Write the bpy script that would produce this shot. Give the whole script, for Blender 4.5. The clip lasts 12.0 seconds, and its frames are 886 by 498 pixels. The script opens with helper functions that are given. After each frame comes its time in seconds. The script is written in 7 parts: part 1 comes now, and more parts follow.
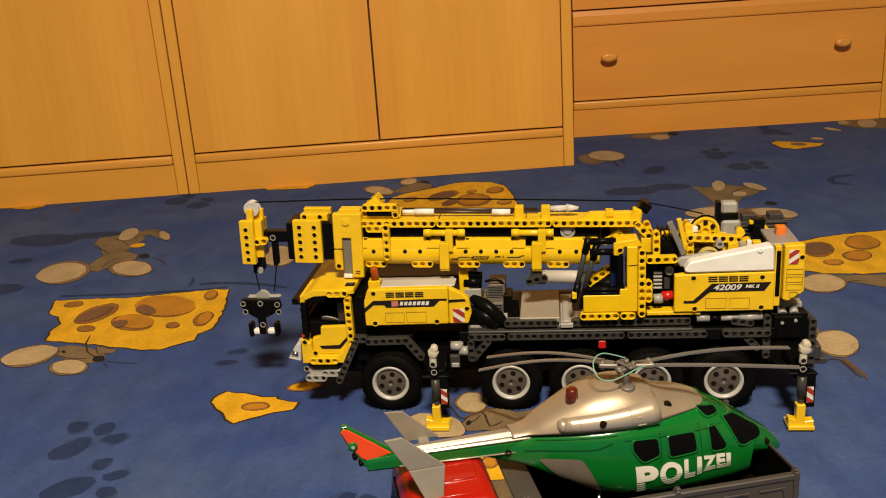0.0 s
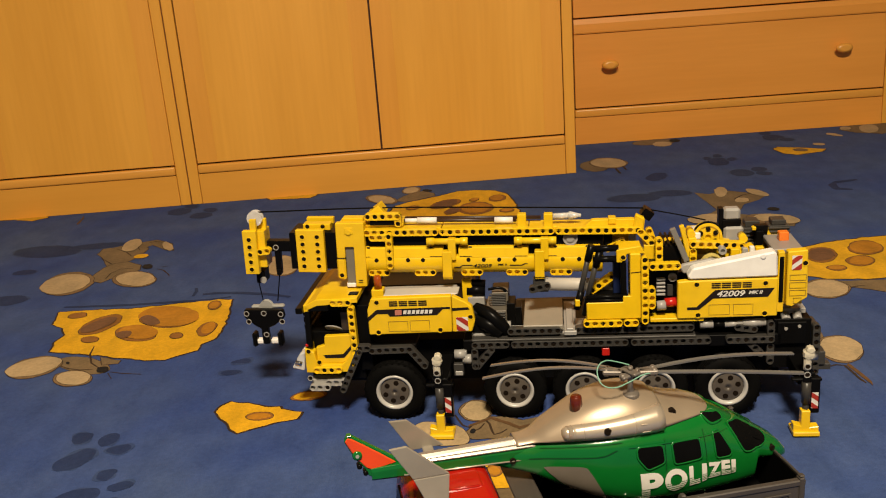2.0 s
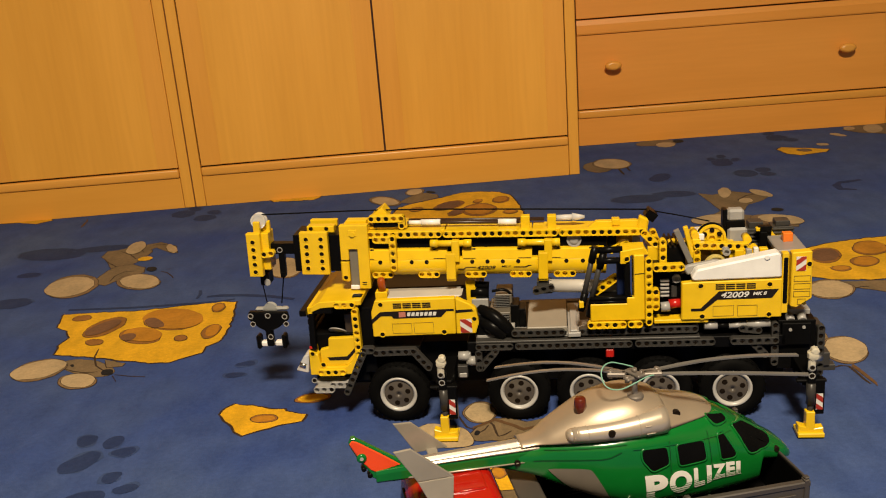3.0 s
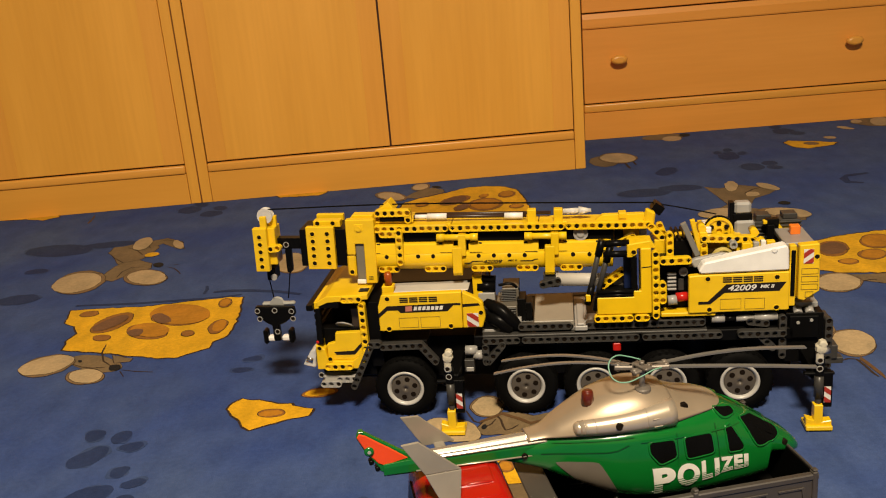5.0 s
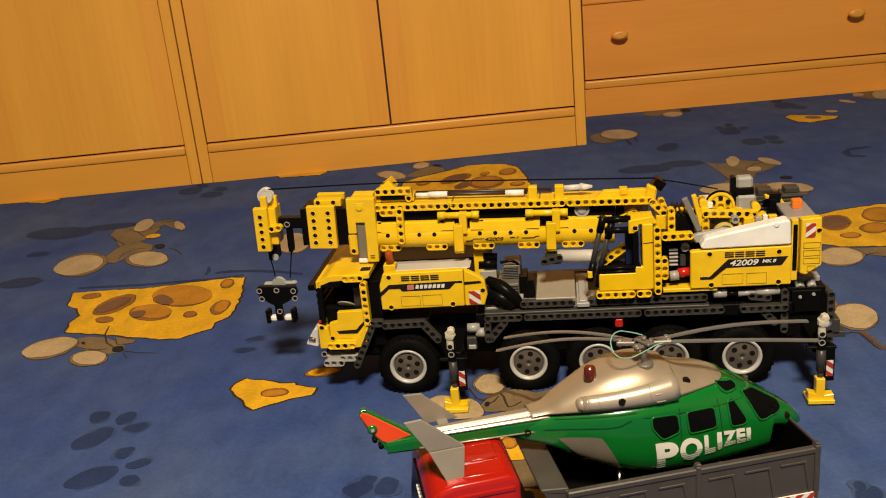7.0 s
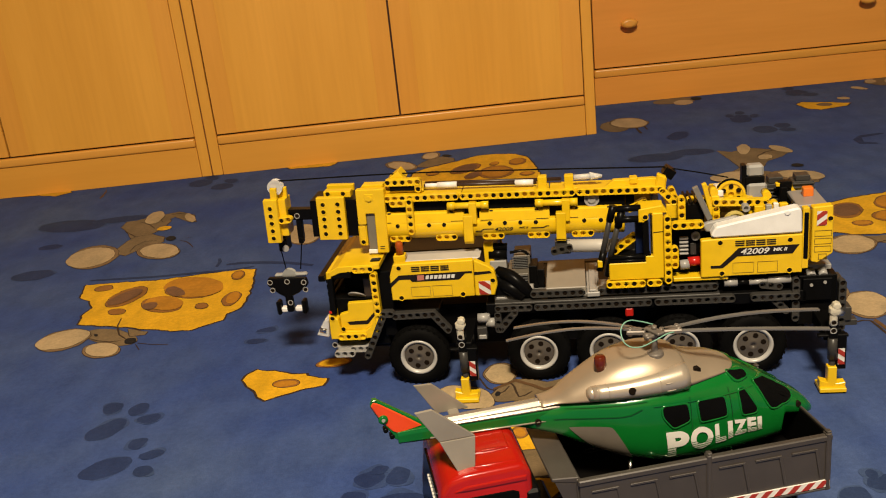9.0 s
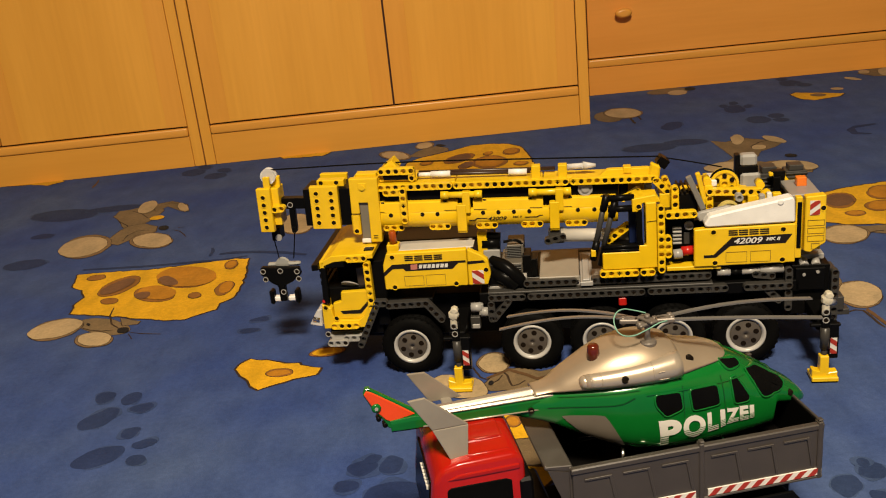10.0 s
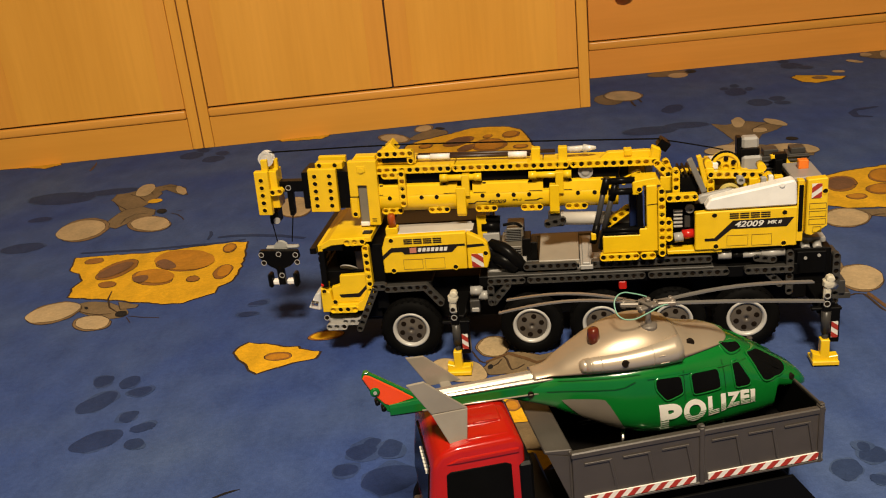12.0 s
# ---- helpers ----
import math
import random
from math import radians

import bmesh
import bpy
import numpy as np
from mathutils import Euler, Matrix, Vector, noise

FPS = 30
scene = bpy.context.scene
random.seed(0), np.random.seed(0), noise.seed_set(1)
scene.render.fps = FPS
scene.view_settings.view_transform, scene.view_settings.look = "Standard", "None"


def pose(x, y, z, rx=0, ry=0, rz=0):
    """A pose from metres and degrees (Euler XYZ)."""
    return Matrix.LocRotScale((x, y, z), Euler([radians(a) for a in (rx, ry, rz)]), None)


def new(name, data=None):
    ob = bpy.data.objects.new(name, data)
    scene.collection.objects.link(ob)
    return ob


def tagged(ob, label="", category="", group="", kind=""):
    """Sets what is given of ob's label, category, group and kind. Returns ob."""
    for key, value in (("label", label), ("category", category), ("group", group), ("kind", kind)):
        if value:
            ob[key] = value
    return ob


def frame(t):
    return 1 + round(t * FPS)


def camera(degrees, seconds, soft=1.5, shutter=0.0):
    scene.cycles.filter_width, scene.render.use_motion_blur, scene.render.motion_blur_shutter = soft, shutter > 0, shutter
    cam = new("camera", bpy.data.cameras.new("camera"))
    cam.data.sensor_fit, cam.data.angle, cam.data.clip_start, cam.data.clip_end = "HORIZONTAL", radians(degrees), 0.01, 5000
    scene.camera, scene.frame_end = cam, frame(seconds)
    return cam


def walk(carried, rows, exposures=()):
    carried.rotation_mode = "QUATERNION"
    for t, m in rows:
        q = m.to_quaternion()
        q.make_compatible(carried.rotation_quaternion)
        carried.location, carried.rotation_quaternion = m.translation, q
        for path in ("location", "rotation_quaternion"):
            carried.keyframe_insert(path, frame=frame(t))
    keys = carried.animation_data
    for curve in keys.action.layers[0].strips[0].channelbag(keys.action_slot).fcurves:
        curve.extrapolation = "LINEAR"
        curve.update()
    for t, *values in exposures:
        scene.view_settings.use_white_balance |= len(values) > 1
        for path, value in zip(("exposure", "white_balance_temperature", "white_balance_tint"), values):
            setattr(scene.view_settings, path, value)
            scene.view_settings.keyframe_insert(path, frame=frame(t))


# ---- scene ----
cam = camera(51.5, 12.0, soft=1.1)
PATH = [
    (0.0, -0.0008, -0.0024, 0.4699, 71.767, 3.641, 0.31),
    (0.5, -0.0004, 0.0009, 0.4695, 72.028, 3.474, -0.11),
    (1.0, -0.0004, 0.0002, 0.4695, 72.302, 3.682, 0.041),
    (1.5, -0.0, 0.0, 0.4687, 72.107, 3.685, 0.0),
    (2.0, -0.0009, -0.0033, 0.4702, 72.293, 4.115, 0.337),
    (2.5, -0.001, -0.003, 0.4707, 72.082, 4.224, 0.323),
    (3.0, -0.0009, -0.0033, 0.4711, 72.376, 4.353, 0.497),
    (5.0, -0.0015, -0.0033, 0.4694, 72.13, 4.67, 0.786),
    (5.5, -0.001, -0.0035, 0.4699, 71.8, 4.943, 0.909),
    (6.0, -0.0011, -0.003, 0.4694, 71.431, 5.087, 0.825),
    (6.5, -0.0015, -0.0026, 0.4689, 70.933, 5.245, 0.73),
    (7.0, -0.0012, -0.0023, 0.4682, 70.801, 5.284, 0.688),
    (9.0, -0.0005, -0.0028, 0.4684, 70.244, 5.849, 1.183),
    (9.5, -0.0013, -0.0025, 0.468, 70.077, 5.7, 0.968),
    (10.0, -0.0002, -0.0022, 0.4666, 69.626, 5.657, 0.846),
    (10.5, -0.0004, 0.0048, 0.464, 69.072, 5.532, 0.711),
    (11.0, -0.0004, 0.0032, 0.4641, 68.699, 5.607, 0.71),
    (11.5, -0.001, 0.0027, 0.465, 68.645, 5.53, 0.728),
    (12.0, -0.0004, 0.0029, 0.4641, 68.609, 5.632, 0.811),
]
walk(cam, [(t, pose(x, y, z, rx, ry, rz)) for t, x, y, z, rx, ry, rz in PATH])

# ---- light: one warm ceiling lamp behind the camera, dim room ----
world = bpy.data.worlds.new("room_air")
scene.world = world
world.use_nodes = True
world.node_tree.nodes["Background"].inputs[0].default_value = (0.9, 0.8, 0.65, 1)
world.node_tree.nodes["Background"].inputs[1].default_value = 0.0
scene.view_settings.exposure = 0.0

lamp_data = bpy.data.lights.new("ceiling_lamp_bulb", "AREA")
lamp_data.shape, lamp_data.size = "DISK", 0.44
lamp_data.energy, lamp_data.color = 152, (1.0, 0.83, 0.60)
lamp = new("ceiling_lamp_bulb", lamp_data)
lamp.matrix_world = pose(0.10, -0.68, 2.10)


# ---- materials ----
def nodes_of(name):
    m = bpy.data.materials.new(name)
    m.use_nodes = True
    t = m.node_tree
    return m, t.nodes, t.links, t.nodes["Principled BSDF"]


def noise_node(n, l, scale, detail=4.0, coords="Object", stretch=None):
    tc = n.new("ShaderNodeTexCoord")
    nz = n.new("ShaderNodeTexNoise")
    nz.inputs["Scale"].default_value, nz.inputs["Detail"].default_value = scale, detail
    if stretch:
        mp = n.new("ShaderNodeMapping")
        mp.inputs["Scale"].default_value = stretch
        l.new(tc.outputs[coords], mp.inputs[0])
        l.new(mp.outputs[0], nz.inputs["Vector"])
    else:
        l.new(tc.outputs[coords], nz.inputs["Vector"])
    return nz


def ramp(n, l, src, lo, hi, p0=0.3, p1=0.7):
    r = n.new("ShaderNodeValToRGB")
    r.color_ramp.elements[0].position, r.color_ramp.elements[1].position = p0, p1
    r.color_ramp.elements[0].color, r.color_ramp.elements[1].color = (*lo, 1), (*hi, 1)
    l.new(src, r.inputs[0])
    return r


def plastic(name, col, rough=0.28, vary=0.06, metal=0.0, bump=0.02, alpha=1.0, trans=0.0):
    m, n, l, b = nodes_of(name)
    nz = noise_node(n, l, 60, 3)
    lo, hi = [c * (1 - vary) for c in col], [min(1, c * (1 + vary)) for c in col]
    r = ramp(n, l, nz.outputs["Fac"], lo, hi)
    l.new(r.outputs[0], b.inputs["Base Color"])
    nz2 = noise_node(n, l, 900, 2)
    mr = n.new("ShaderNodeMapRange")
    mr.inputs["To Min"].default_value, mr.inputs["To Max"].default_value = rough * 0.85, rough * 1.2
    l.new(nz2.outputs["Fac"], mr.inputs["Value"])
    if metal < 0.3:
        l.new(mr.outputs[0], b.inputs["Roughness"])
    else:
        b.inputs["Roughness"].default_value = rough
    b.inputs["Metallic"].default_value = metal
    b.inputs["Transmission Weight"].default_value = trans
    bp = n.new("ShaderNodeBump")
    bp.inputs["Strength"].default_value, bp.inputs["Distance"].default_value = bump, 0.0004
    l.new(nz.outputs["Fac"], bp.inputs["Height"])
    l.new(bp.outputs[0], b.inputs["Normal"])
    return m


def wood(name, lo, hi, stretch=(14, 14, 0.7), rough=0.42):
    """Pale beech foil: long grain along z, slow blotches across."""
    m, n, l, b = nodes_of(name)
    fine = noise_node(n, l, 9, 7, stretch=stretch)
    slow = noise_node(n, l, 2.2, 3, stretch=(5.5, 5.5, 0.5) if stretch[2] < 1 else (0.5, 5.5, 5.5))
    r1 = ramp(n, l, fine.outputs["Fac"], lo, hi, 0.25, 0.75)
    r2 = ramp(n, l, slow.outputs["Fac"], (0.90, 0.875, 0.80), (1.0, 1.0, 1.0), 0.3, 0.7)
    mix = n.new("ShaderNodeMix")
    mix.data_type, mix.blend_type = "RGBA", "MULTIPLY"
    mix.inputs["Factor"].default_value = 1.0
    l.new(r1.outputs[0], mix.inputs["A"])
    l.new(r2.outputs[0], mix.inputs["B"])
    l.new(mix.outputs["Result"], b.inputs["Base Color"])
    mr = n.new("ShaderNodeMapRange")
    mr.inputs["To Min"].default_value, mr.inputs["To Max"].default_value = rough * 0.85, rough * 1.2
    l.new(slow.outputs["Fac"], mr.inputs["Value"])
    l.new(mr.outputs[0], b.inputs["Roughness"])
    bp = n.new("ShaderNodeBump")
    bp.inputs["Strength"].default_value, bp.inputs["Distance"].default_value = 0.03, 0.0006
    l.new(fine.outputs["Fac"], bp.inputs["Height"])
    l.new(bp.outputs[0], b.inputs["Normal"])
    return m


def pile(name, lo, hi, worn=(1.0, 1.0, 1.0)):
    """Short cut pile: fine tuft relief, brushed patches and slow fading."""
    m, n, l, b = nodes_of(name)
    lo, hi = [c * 0.75 for c in lo], [c * 0.75 for c in hi]
    slow = noise_node(n, l, 5.0, 6)
    streak = noise_node(n, l, 26, 6, stretch=(1.3, 0.7, 1))
    tuft = noise_node(n, l, 650, 3)
    r1 = ramp(n, l, slow.outputs["Fac"], lo, hi, 0.32, 0.68)
    r2 = ramp(n, l, streak.outputs["Fac"], (0.76, 0.78, 0.80), (1.16, 1.13, 1.10), 0.25, 0.75)
    r3 = ramp(n, l, tuft.outputs["Fac"], (0.89, 0.89, 0.90), (1.10, 1.10, 1.09), 0.3, 0.7)
    clump = noise_node(n, l, 170, 2)
    r4 = ramp(n, l, clump.outputs["Fac"], (0.90, 0.91, 0.92), (1.09, 1.08, 1.07), 0.3, 0.7)
    last = r1.outputs[0]
    for r in (r2, r3, r4):
        mix = n.new("ShaderNodeMix")
        mix.data_type, mix.blend_type = "RGBA", "MULTIPLY"
        mix.inputs["Factor"].default_value = 1.0
        l.new(last, mix.inputs["A"])
        l.new(r.outputs[0], mix.inputs["B"])
        last = mix.outputs["Result"]
    l.new(last, b.inputs["Base Color"])
    b.inputs["Roughness"].default_value = 0.95
    b.inputs["Specular IOR Level"].default_value = 0.05
    b.inputs["Sheen Weight"].default_value, b.inputs["Sheen Roughness"].default_value = 0.05, 0.5
    b.inputs["Sheen Tint"].default_value = (1.0, 0.9, 0.8, 1)
    bp = n.new("ShaderNodeBump")
    bp.inputs["Strength"].default_value, bp.inputs["Distance"].default_value = 0.35, 0.0010
    l.new(tuft.outputs["Fac"], bp.inputs["Height"])
    l.new(bp.outputs[0], b.inputs["Normal"])
    return m


YEL = plastic("yellow_plastic", (0.655, 0.418, 0.007), 0.24)
DGR = plastic("dark_grey_plastic", (0.035, 0.033, 0.030), 0.35)
MGR = plastic("middle_grey_plastic", (0.15, 0.142, 0.128), 0.34)
LGR = plastic("light_grey_plastic", (0.27, 0.262, 0.245), 0.32)
BLK = plastic("black_plastic", (0.0030, 0.0029, 0.0029), 0.30)
for k, v in ((BLK, 0.07), (DGR, 0.25)):
    k.node_tree.nodes["Principled BSDF"].inputs["Specular IOR Level"].default_value = v
# dark pins, and shade inside holes put into the colour
PIN_SHADE = plastic("pin_and_hole_shade", (0.008, 0.005, 0.003), 0.7)
PIN_SHADE.node_tree.nodes["Principled BSDF"].inputs["Specular IOR Level"].default_value = 0.06
WHT = plastic("white_plastic", (0.66, 0.65, 0.62), 0.28)
RED = plastic("red_plastic", (0.40, 0.012, 0.007), 0.25)
ORA = plastic("orange_plastic", (0.64, 0.150, 0.014), 0.25)
CLR = plastic("clear_plastic", (0.80, 0.80, 0.78), 0.14, trans=0.5)
RUB = plastic("tyre_rubber", (0.0028, 0.0027, 0.0026), 0.62, 0.2, bump=0.3)
RUB.node_tree.nodes["Principled BSDF"].inputs["Specular IOR Level"].default_value = 0.035
CHR = plastic("chrome_plate", (0.62, 0.60, 0.56), 0.12, 0.05, metal=1.0)
BLU = plastic("blue_plastic", (0.005, 0.011, 0.045), 0.35)
ROD = plastic("brown_rod", (0.028, 0.013, 0.008), 0.4)
STR = plastic("black_string", (0.004, 0.004, 0.004), 0.9)
STR.node_tree.nodes["Principled BSDF"].inputs["Specular IOR Level"].default_value = 0.05
CAN = plastic("vehicle_red_paint", (0.275, 0.0064, 0.0028), 0.16, 0.04)
BED = plastic("tipper_grey_plastic", (0.041, 0.0345, 0.0295), 0.42, 0.08)
GRN = plastic("green_gloss_plastic", (0.003, 0.100, 0.014), 0.16, 0.05)
SIL = plastic("silver_paint", (0.47, 0.40, 0.31), 0.30, 0.03, metal=0.6, bump=0.0)
SILD = plastic("dull_silver_paint", (0.31, 0.245, 0.172), 0.38, 0.05, metal=0.5, bump=0.0)
SILB = plastic("bright_silver_paint", (0.37, 0.33, 0.275), 0.25, 0.03, metal=0.65, bump=0.0)
SMK = plastic("smoked_glass", (0.003, 0.003, 0.003), 0.10, 0.1)
SMK.node_tree.nodes["Principled BSDF"].inputs["Specular IOR Level"].default_value = 0.2
SMK.node_tree.nodes["Principled BSDF"].inputs["IOR"].default_value = 1.14
FLU = plastic("red_orange_paint", (0.58, 0.052, 0.008), 0.3)
AMB = plastic("dark_red_lens", (0.075, 0.010, 0.003), 0.12)
TEA = plastic("pale_green_wire", (0.115, 0.26, 0.19), 0.45)
PRI = plastic("white_print", (0.56, 0.55, 0.51), 0.45)
BPR = plastic("black_print", (0.011, 0.008, 0.007), 0.5)
BPR.node_tree.nodes["Principled BSDF"].inputs["Specular IOR Level"].default_value = 0.15
RPR = plastic("red_print", (0.28, 0.022, 0.011), 0.45)
FPR = plastic("faint_print", (0.13, 0.075, 0.006), 0.4)
BEECH = wood("beech_foil", (0.770, 0.364, 0.046), (0.825, 0.400, 0.054))
STILE = wood("beech_stile", (0.762, 0.342, 0.047), (0.810, 0.372, 0.054))
BEECHX = wood("beech_foil_lying", (0.785, 0.326, 0.050), (0.830, 0.350, 0.057), (0.7, 14, 14))
PLINTH = wood("beech_plinth", (0.745, 0.342, 0.044), (0.775, 0.360, 0.049), (0.7, 14, 14))
EDGE = wood("beech_edge", (0.73, 0.335, 0.052), (0.78, 0.365, 0.060), (0.7, 14, 14), 0.34)
# shade of the door and drawer gaps, put in as dark brown
GAP_SHADE = plastic("gap_shade_brown", (0.045, 0.011, 0.005), 0.8)
SEAM = plastic("brown_joint", (0.13, 0.036, 0.011), 0.8)
CARPET = pile("carpet_blue", (0.031, 0.065, 0.240), (0.064, 0.104, 0.236))
C_YEL = pile("carpet_yellow", (0.74, 0.392, 0.012), (0.82, 0.452, 0.018))
C_ORA = pile("carpet_orange", (0.46, 0.19, 0.012), (0.54, 0.24, 0.022))
C_BRO = pile("carpet_brown", (0.105, 0.054, 0.022), (0.15, 0.080, 0.034))
C_MOU = pile("carpet_fawn", (0.175, 0.120, 0.062), (0.23, 0.162, 0.086))
C_UMB = pile("carpet_umber", (0.165, 0.078, 0.036), (0.215, 0.108, 0.052))
C_BEI = pile("carpet_beige", (0.44, 0.32, 0.17), (0.52, 0.39, 0.22))
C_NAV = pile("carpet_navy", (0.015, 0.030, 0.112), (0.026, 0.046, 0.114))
C_MID = pile("carpet_middle_blue", (0.028, 0.054, 0.175), (0.050, 0.082, 0.172))
C_LIN = pile("carpet_outline", (0.040, 0.024, 0.014), (0.060, 0.036, 0.020))
C_HOL = pile("carpet_cheese_hole", (0.270, 0.110, 0.022), (0.340, 0.150, 0.032))
C_RIM = pile("carpet_ear_rim", (0.190, 0.118, 0.058), (0.240, 0.155, 0.080))
C_BLK = pile("carpet_black", (0.012, 0.011, 0.012), (0.018, 0.017, 0.018))
# wall and ceiling colours held dark to cut bounced light and deepen shadows
PAINT = plastic("bounce_cut_wall", (0.27, 0.235, 0.19), 0.8, 0.04)
CEIL = plastic("bounce_cut_ceiling", (0.42, 0.39, 0.35), 0.85, 0.03)


# ---- mesh helpers ----
def part(name, bm, mats, parent=None, label="", m=None):
    """Links a bmesh as one mesh object, under a parent if given."""
    me = bpy.data.meshes.new(name)
    bm.normal_update()
    bm.to_mesh(me)
    bm.free()
    return link(name, me, mats, parent, label, m)


def link(name, me, mats, parent=None, label="", m=None):
    if not me.materials:
        for k in mats if isinstance(mats, (list, tuple)) else [mats]:
            me.materials.append(k)
    ob = new(name, me)
    ob.parent = parent
    if m is not None:
        ob.matrix_basis = m
    if label:
        ob["label"] = label
    return ob


def merge(bm, other, m=None, mat=0, keep=False):
    """Adds the bmesh other to bm."""
    if m is not None:
        bmesh.ops.transform(other, matrix=m, verts=other.verts)
    if mat and not keep:
        for f in other.faces:
            f.material_index = mat
    me = bpy.data.meshes.new("tmp")
    other.to_mesh(me)
    other.free()
    bm.from_mesh(me)
    bpy.data.meshes.remove(me)


def box(bm, x0, x1, y0, y1, z0, z1, bev=0.0, mat=0, seg=1, m=None, smooth=False):
    b = bmesh.new()
    bmesh.ops.create_cube(b, size=1.0)
    for v in b.verts:
        v.co = Vector(((x0 + x1) / 2 + v.co.x * (x1 - x0), (y0 + y1) / 2 + v.co.y * (y1 - y0), (z0 + z1) / 2 + v.co.z * (z1 - z0)))
    if bev:
        bmesh.ops.bevel(b, geom=b.edges[:], offset=bev, segments=seg, affect="EDGES", profile=0.5)
        if smooth:
            for f in b.faces:
                f.smooth = True
    merge(bm, b, m, mat)


def prism(bm, pts, y0, y1, bev=0.0, mat=0, m=None, seg=1):
    """Polygon pts in x,z pushed from y0 to y1."""
    b = bmesh.new()
    front = [b.verts.new((x, y0, z)) for x, z in pts]
    f = b.faces.new(front)
    r = bmesh.ops.extrude_face_region(b, geom=[f])
    for g in r["geom"]:
        if isinstance(g, bmesh.types.BMVert):
            g.co.y = y1
    bmesh.ops.recalc_face_normals(b, faces=b.faces)
    if bev:
        bmesh.ops.bevel(b, geom=b.edges[:], offset=bev, segments=seg, affect="EDGES", profile=0.5)
    merge(bm, b, m, mat)


def rod(bm, p, q, r, seg=14, r2=None, mat=0, caps=True):
    p, q = Vector(p), Vector(q)
    b = bmesh.new()
    bmesh.ops.create_cone(b, cap_ends=caps, segments=seg, radius1=r, radius2=r if r2 is None else r2, depth=(q - p).length)
    for f in b.faces:
        f.smooth = len(f.verts) == 4
    merge(bm, b, Matrix.Translation((p + q) / 2) @ (q - p).to_track_quat("Z", "Y").to_matrix().to_4x4(), mat)


def lathe(bm, prof, c, seg=28, mat=0, smooth=True):
    """Profile of (radius, y) turned round the y axis through c."""
    b = bmesh.new()
    rings = []
    for r, y in prof:
        rings.append([b.verts.new((c[0] + r * math.cos(2 * math.pi * k / seg), c[1] + y, c[2] + r * math.sin(2 * math.pi * k / seg))) for k in range(seg)])
    for a, d in zip(rings, rings[1:]):
        for k in range(seg):
            f = b.faces.new((a[k], a[(k + 1) % seg], d[(k + 1) % seg], d[k]))
            f.smooth = smooth
    for ring, flip in ((rings[0], False), (rings[-1], True)):
        b.faces.new(ring if flip else ring[::-1])
    bmesh.ops.recalc_face_normals(b, faces=b.faces)
    merge(bm, b, None, mat)


def tube(name, pts, r, mat, parent=None, label="", m=None, res=4):
    cu = bpy.data.curves.new(name, "CURVE")
    cu.dimensions, cu.bevel_depth, cu.bevel_resolution, cu.resolution_u, cu.use_fill_caps = "3D", r, 2, res, True
    sp = cu.splines.new("BEZIER")
    sp.bezier_points.add(len(pts) - 1)
    for bp, p in zip(sp.bezier_points, pts):
        bp.co = p
        bp.handle_left_type = bp.handle_right_type = "AUTO"
    ob = new(name, cu)
    me = bpy.data.meshes.new_from_object(ob)
    bpy.data.objects.remove(ob)
    me.materials.clear()
    return link(name, me, mat, parent, label, m)


def lettering(txt, size, shear=0.0, bold=0.0):
    """Built-in font as a flat mesh in x,y, thickness in +z."""
    cu = bpy.data.curves.new("txt", "FONT")
    cu.body, cu.size, cu.shear, cu.offset, cu.extrude = txt, size, shear, bold, 0.0001
    ob = new("txt", cu)
    me = bpy.data.meshes.new_from_object(ob)
    bpy.data.objects.remove(ob)
    me.materials.clear()
    return me


# ---- the room ----
def rotz(x, y, deg):
    return pose(x, y, 0, 0, 0, deg)


bm = bmesh.new()
box(bm, -2.2, 2.2, -2.4, 2.75, -0.1, 0.0)
floor = tagged(part("floor", bm, CARPET), "blue play carpet printed with mice, cheese and paw prints", "carpet", kind="structure")
# unseen ceiling and walls, added to close the room and limit bounce
bm = bmesh.new()
box(bm, -2.2, 2.2, -2.4, 2.75, 2.45, 2.55)
tagged(part("ceiling", bm, CEIL), "unseen ceiling added over the room, darkened against bounce", "ceiling", kind="structure")
for nm, d in (("wall_north", (-2.2, 2.2, 2.752, 2.87)), ("wall_south", (-2.2, 2.2, -2.52, -2.402)), ("wall_east", (2.202, 2.32, -2.4, 2.75)), ("wall_west", (-2.32, -2.202, -2.4, 2.75))):
    bm = bmesh.new()
    box(bm, d[0], d[1], d[2], d[3], -0.1, 2.55)
    tagged(part(nm, bm, PAINT), "unseen wall added round the room, darkened against bounce", "wall", kind="structure")


# ---- wardrobes: two doors each between side panels, lip rail over a plinth ----
W_DOOR, SIDE_T, DOOR_Z = 0.394, 0.0225, 0.0885


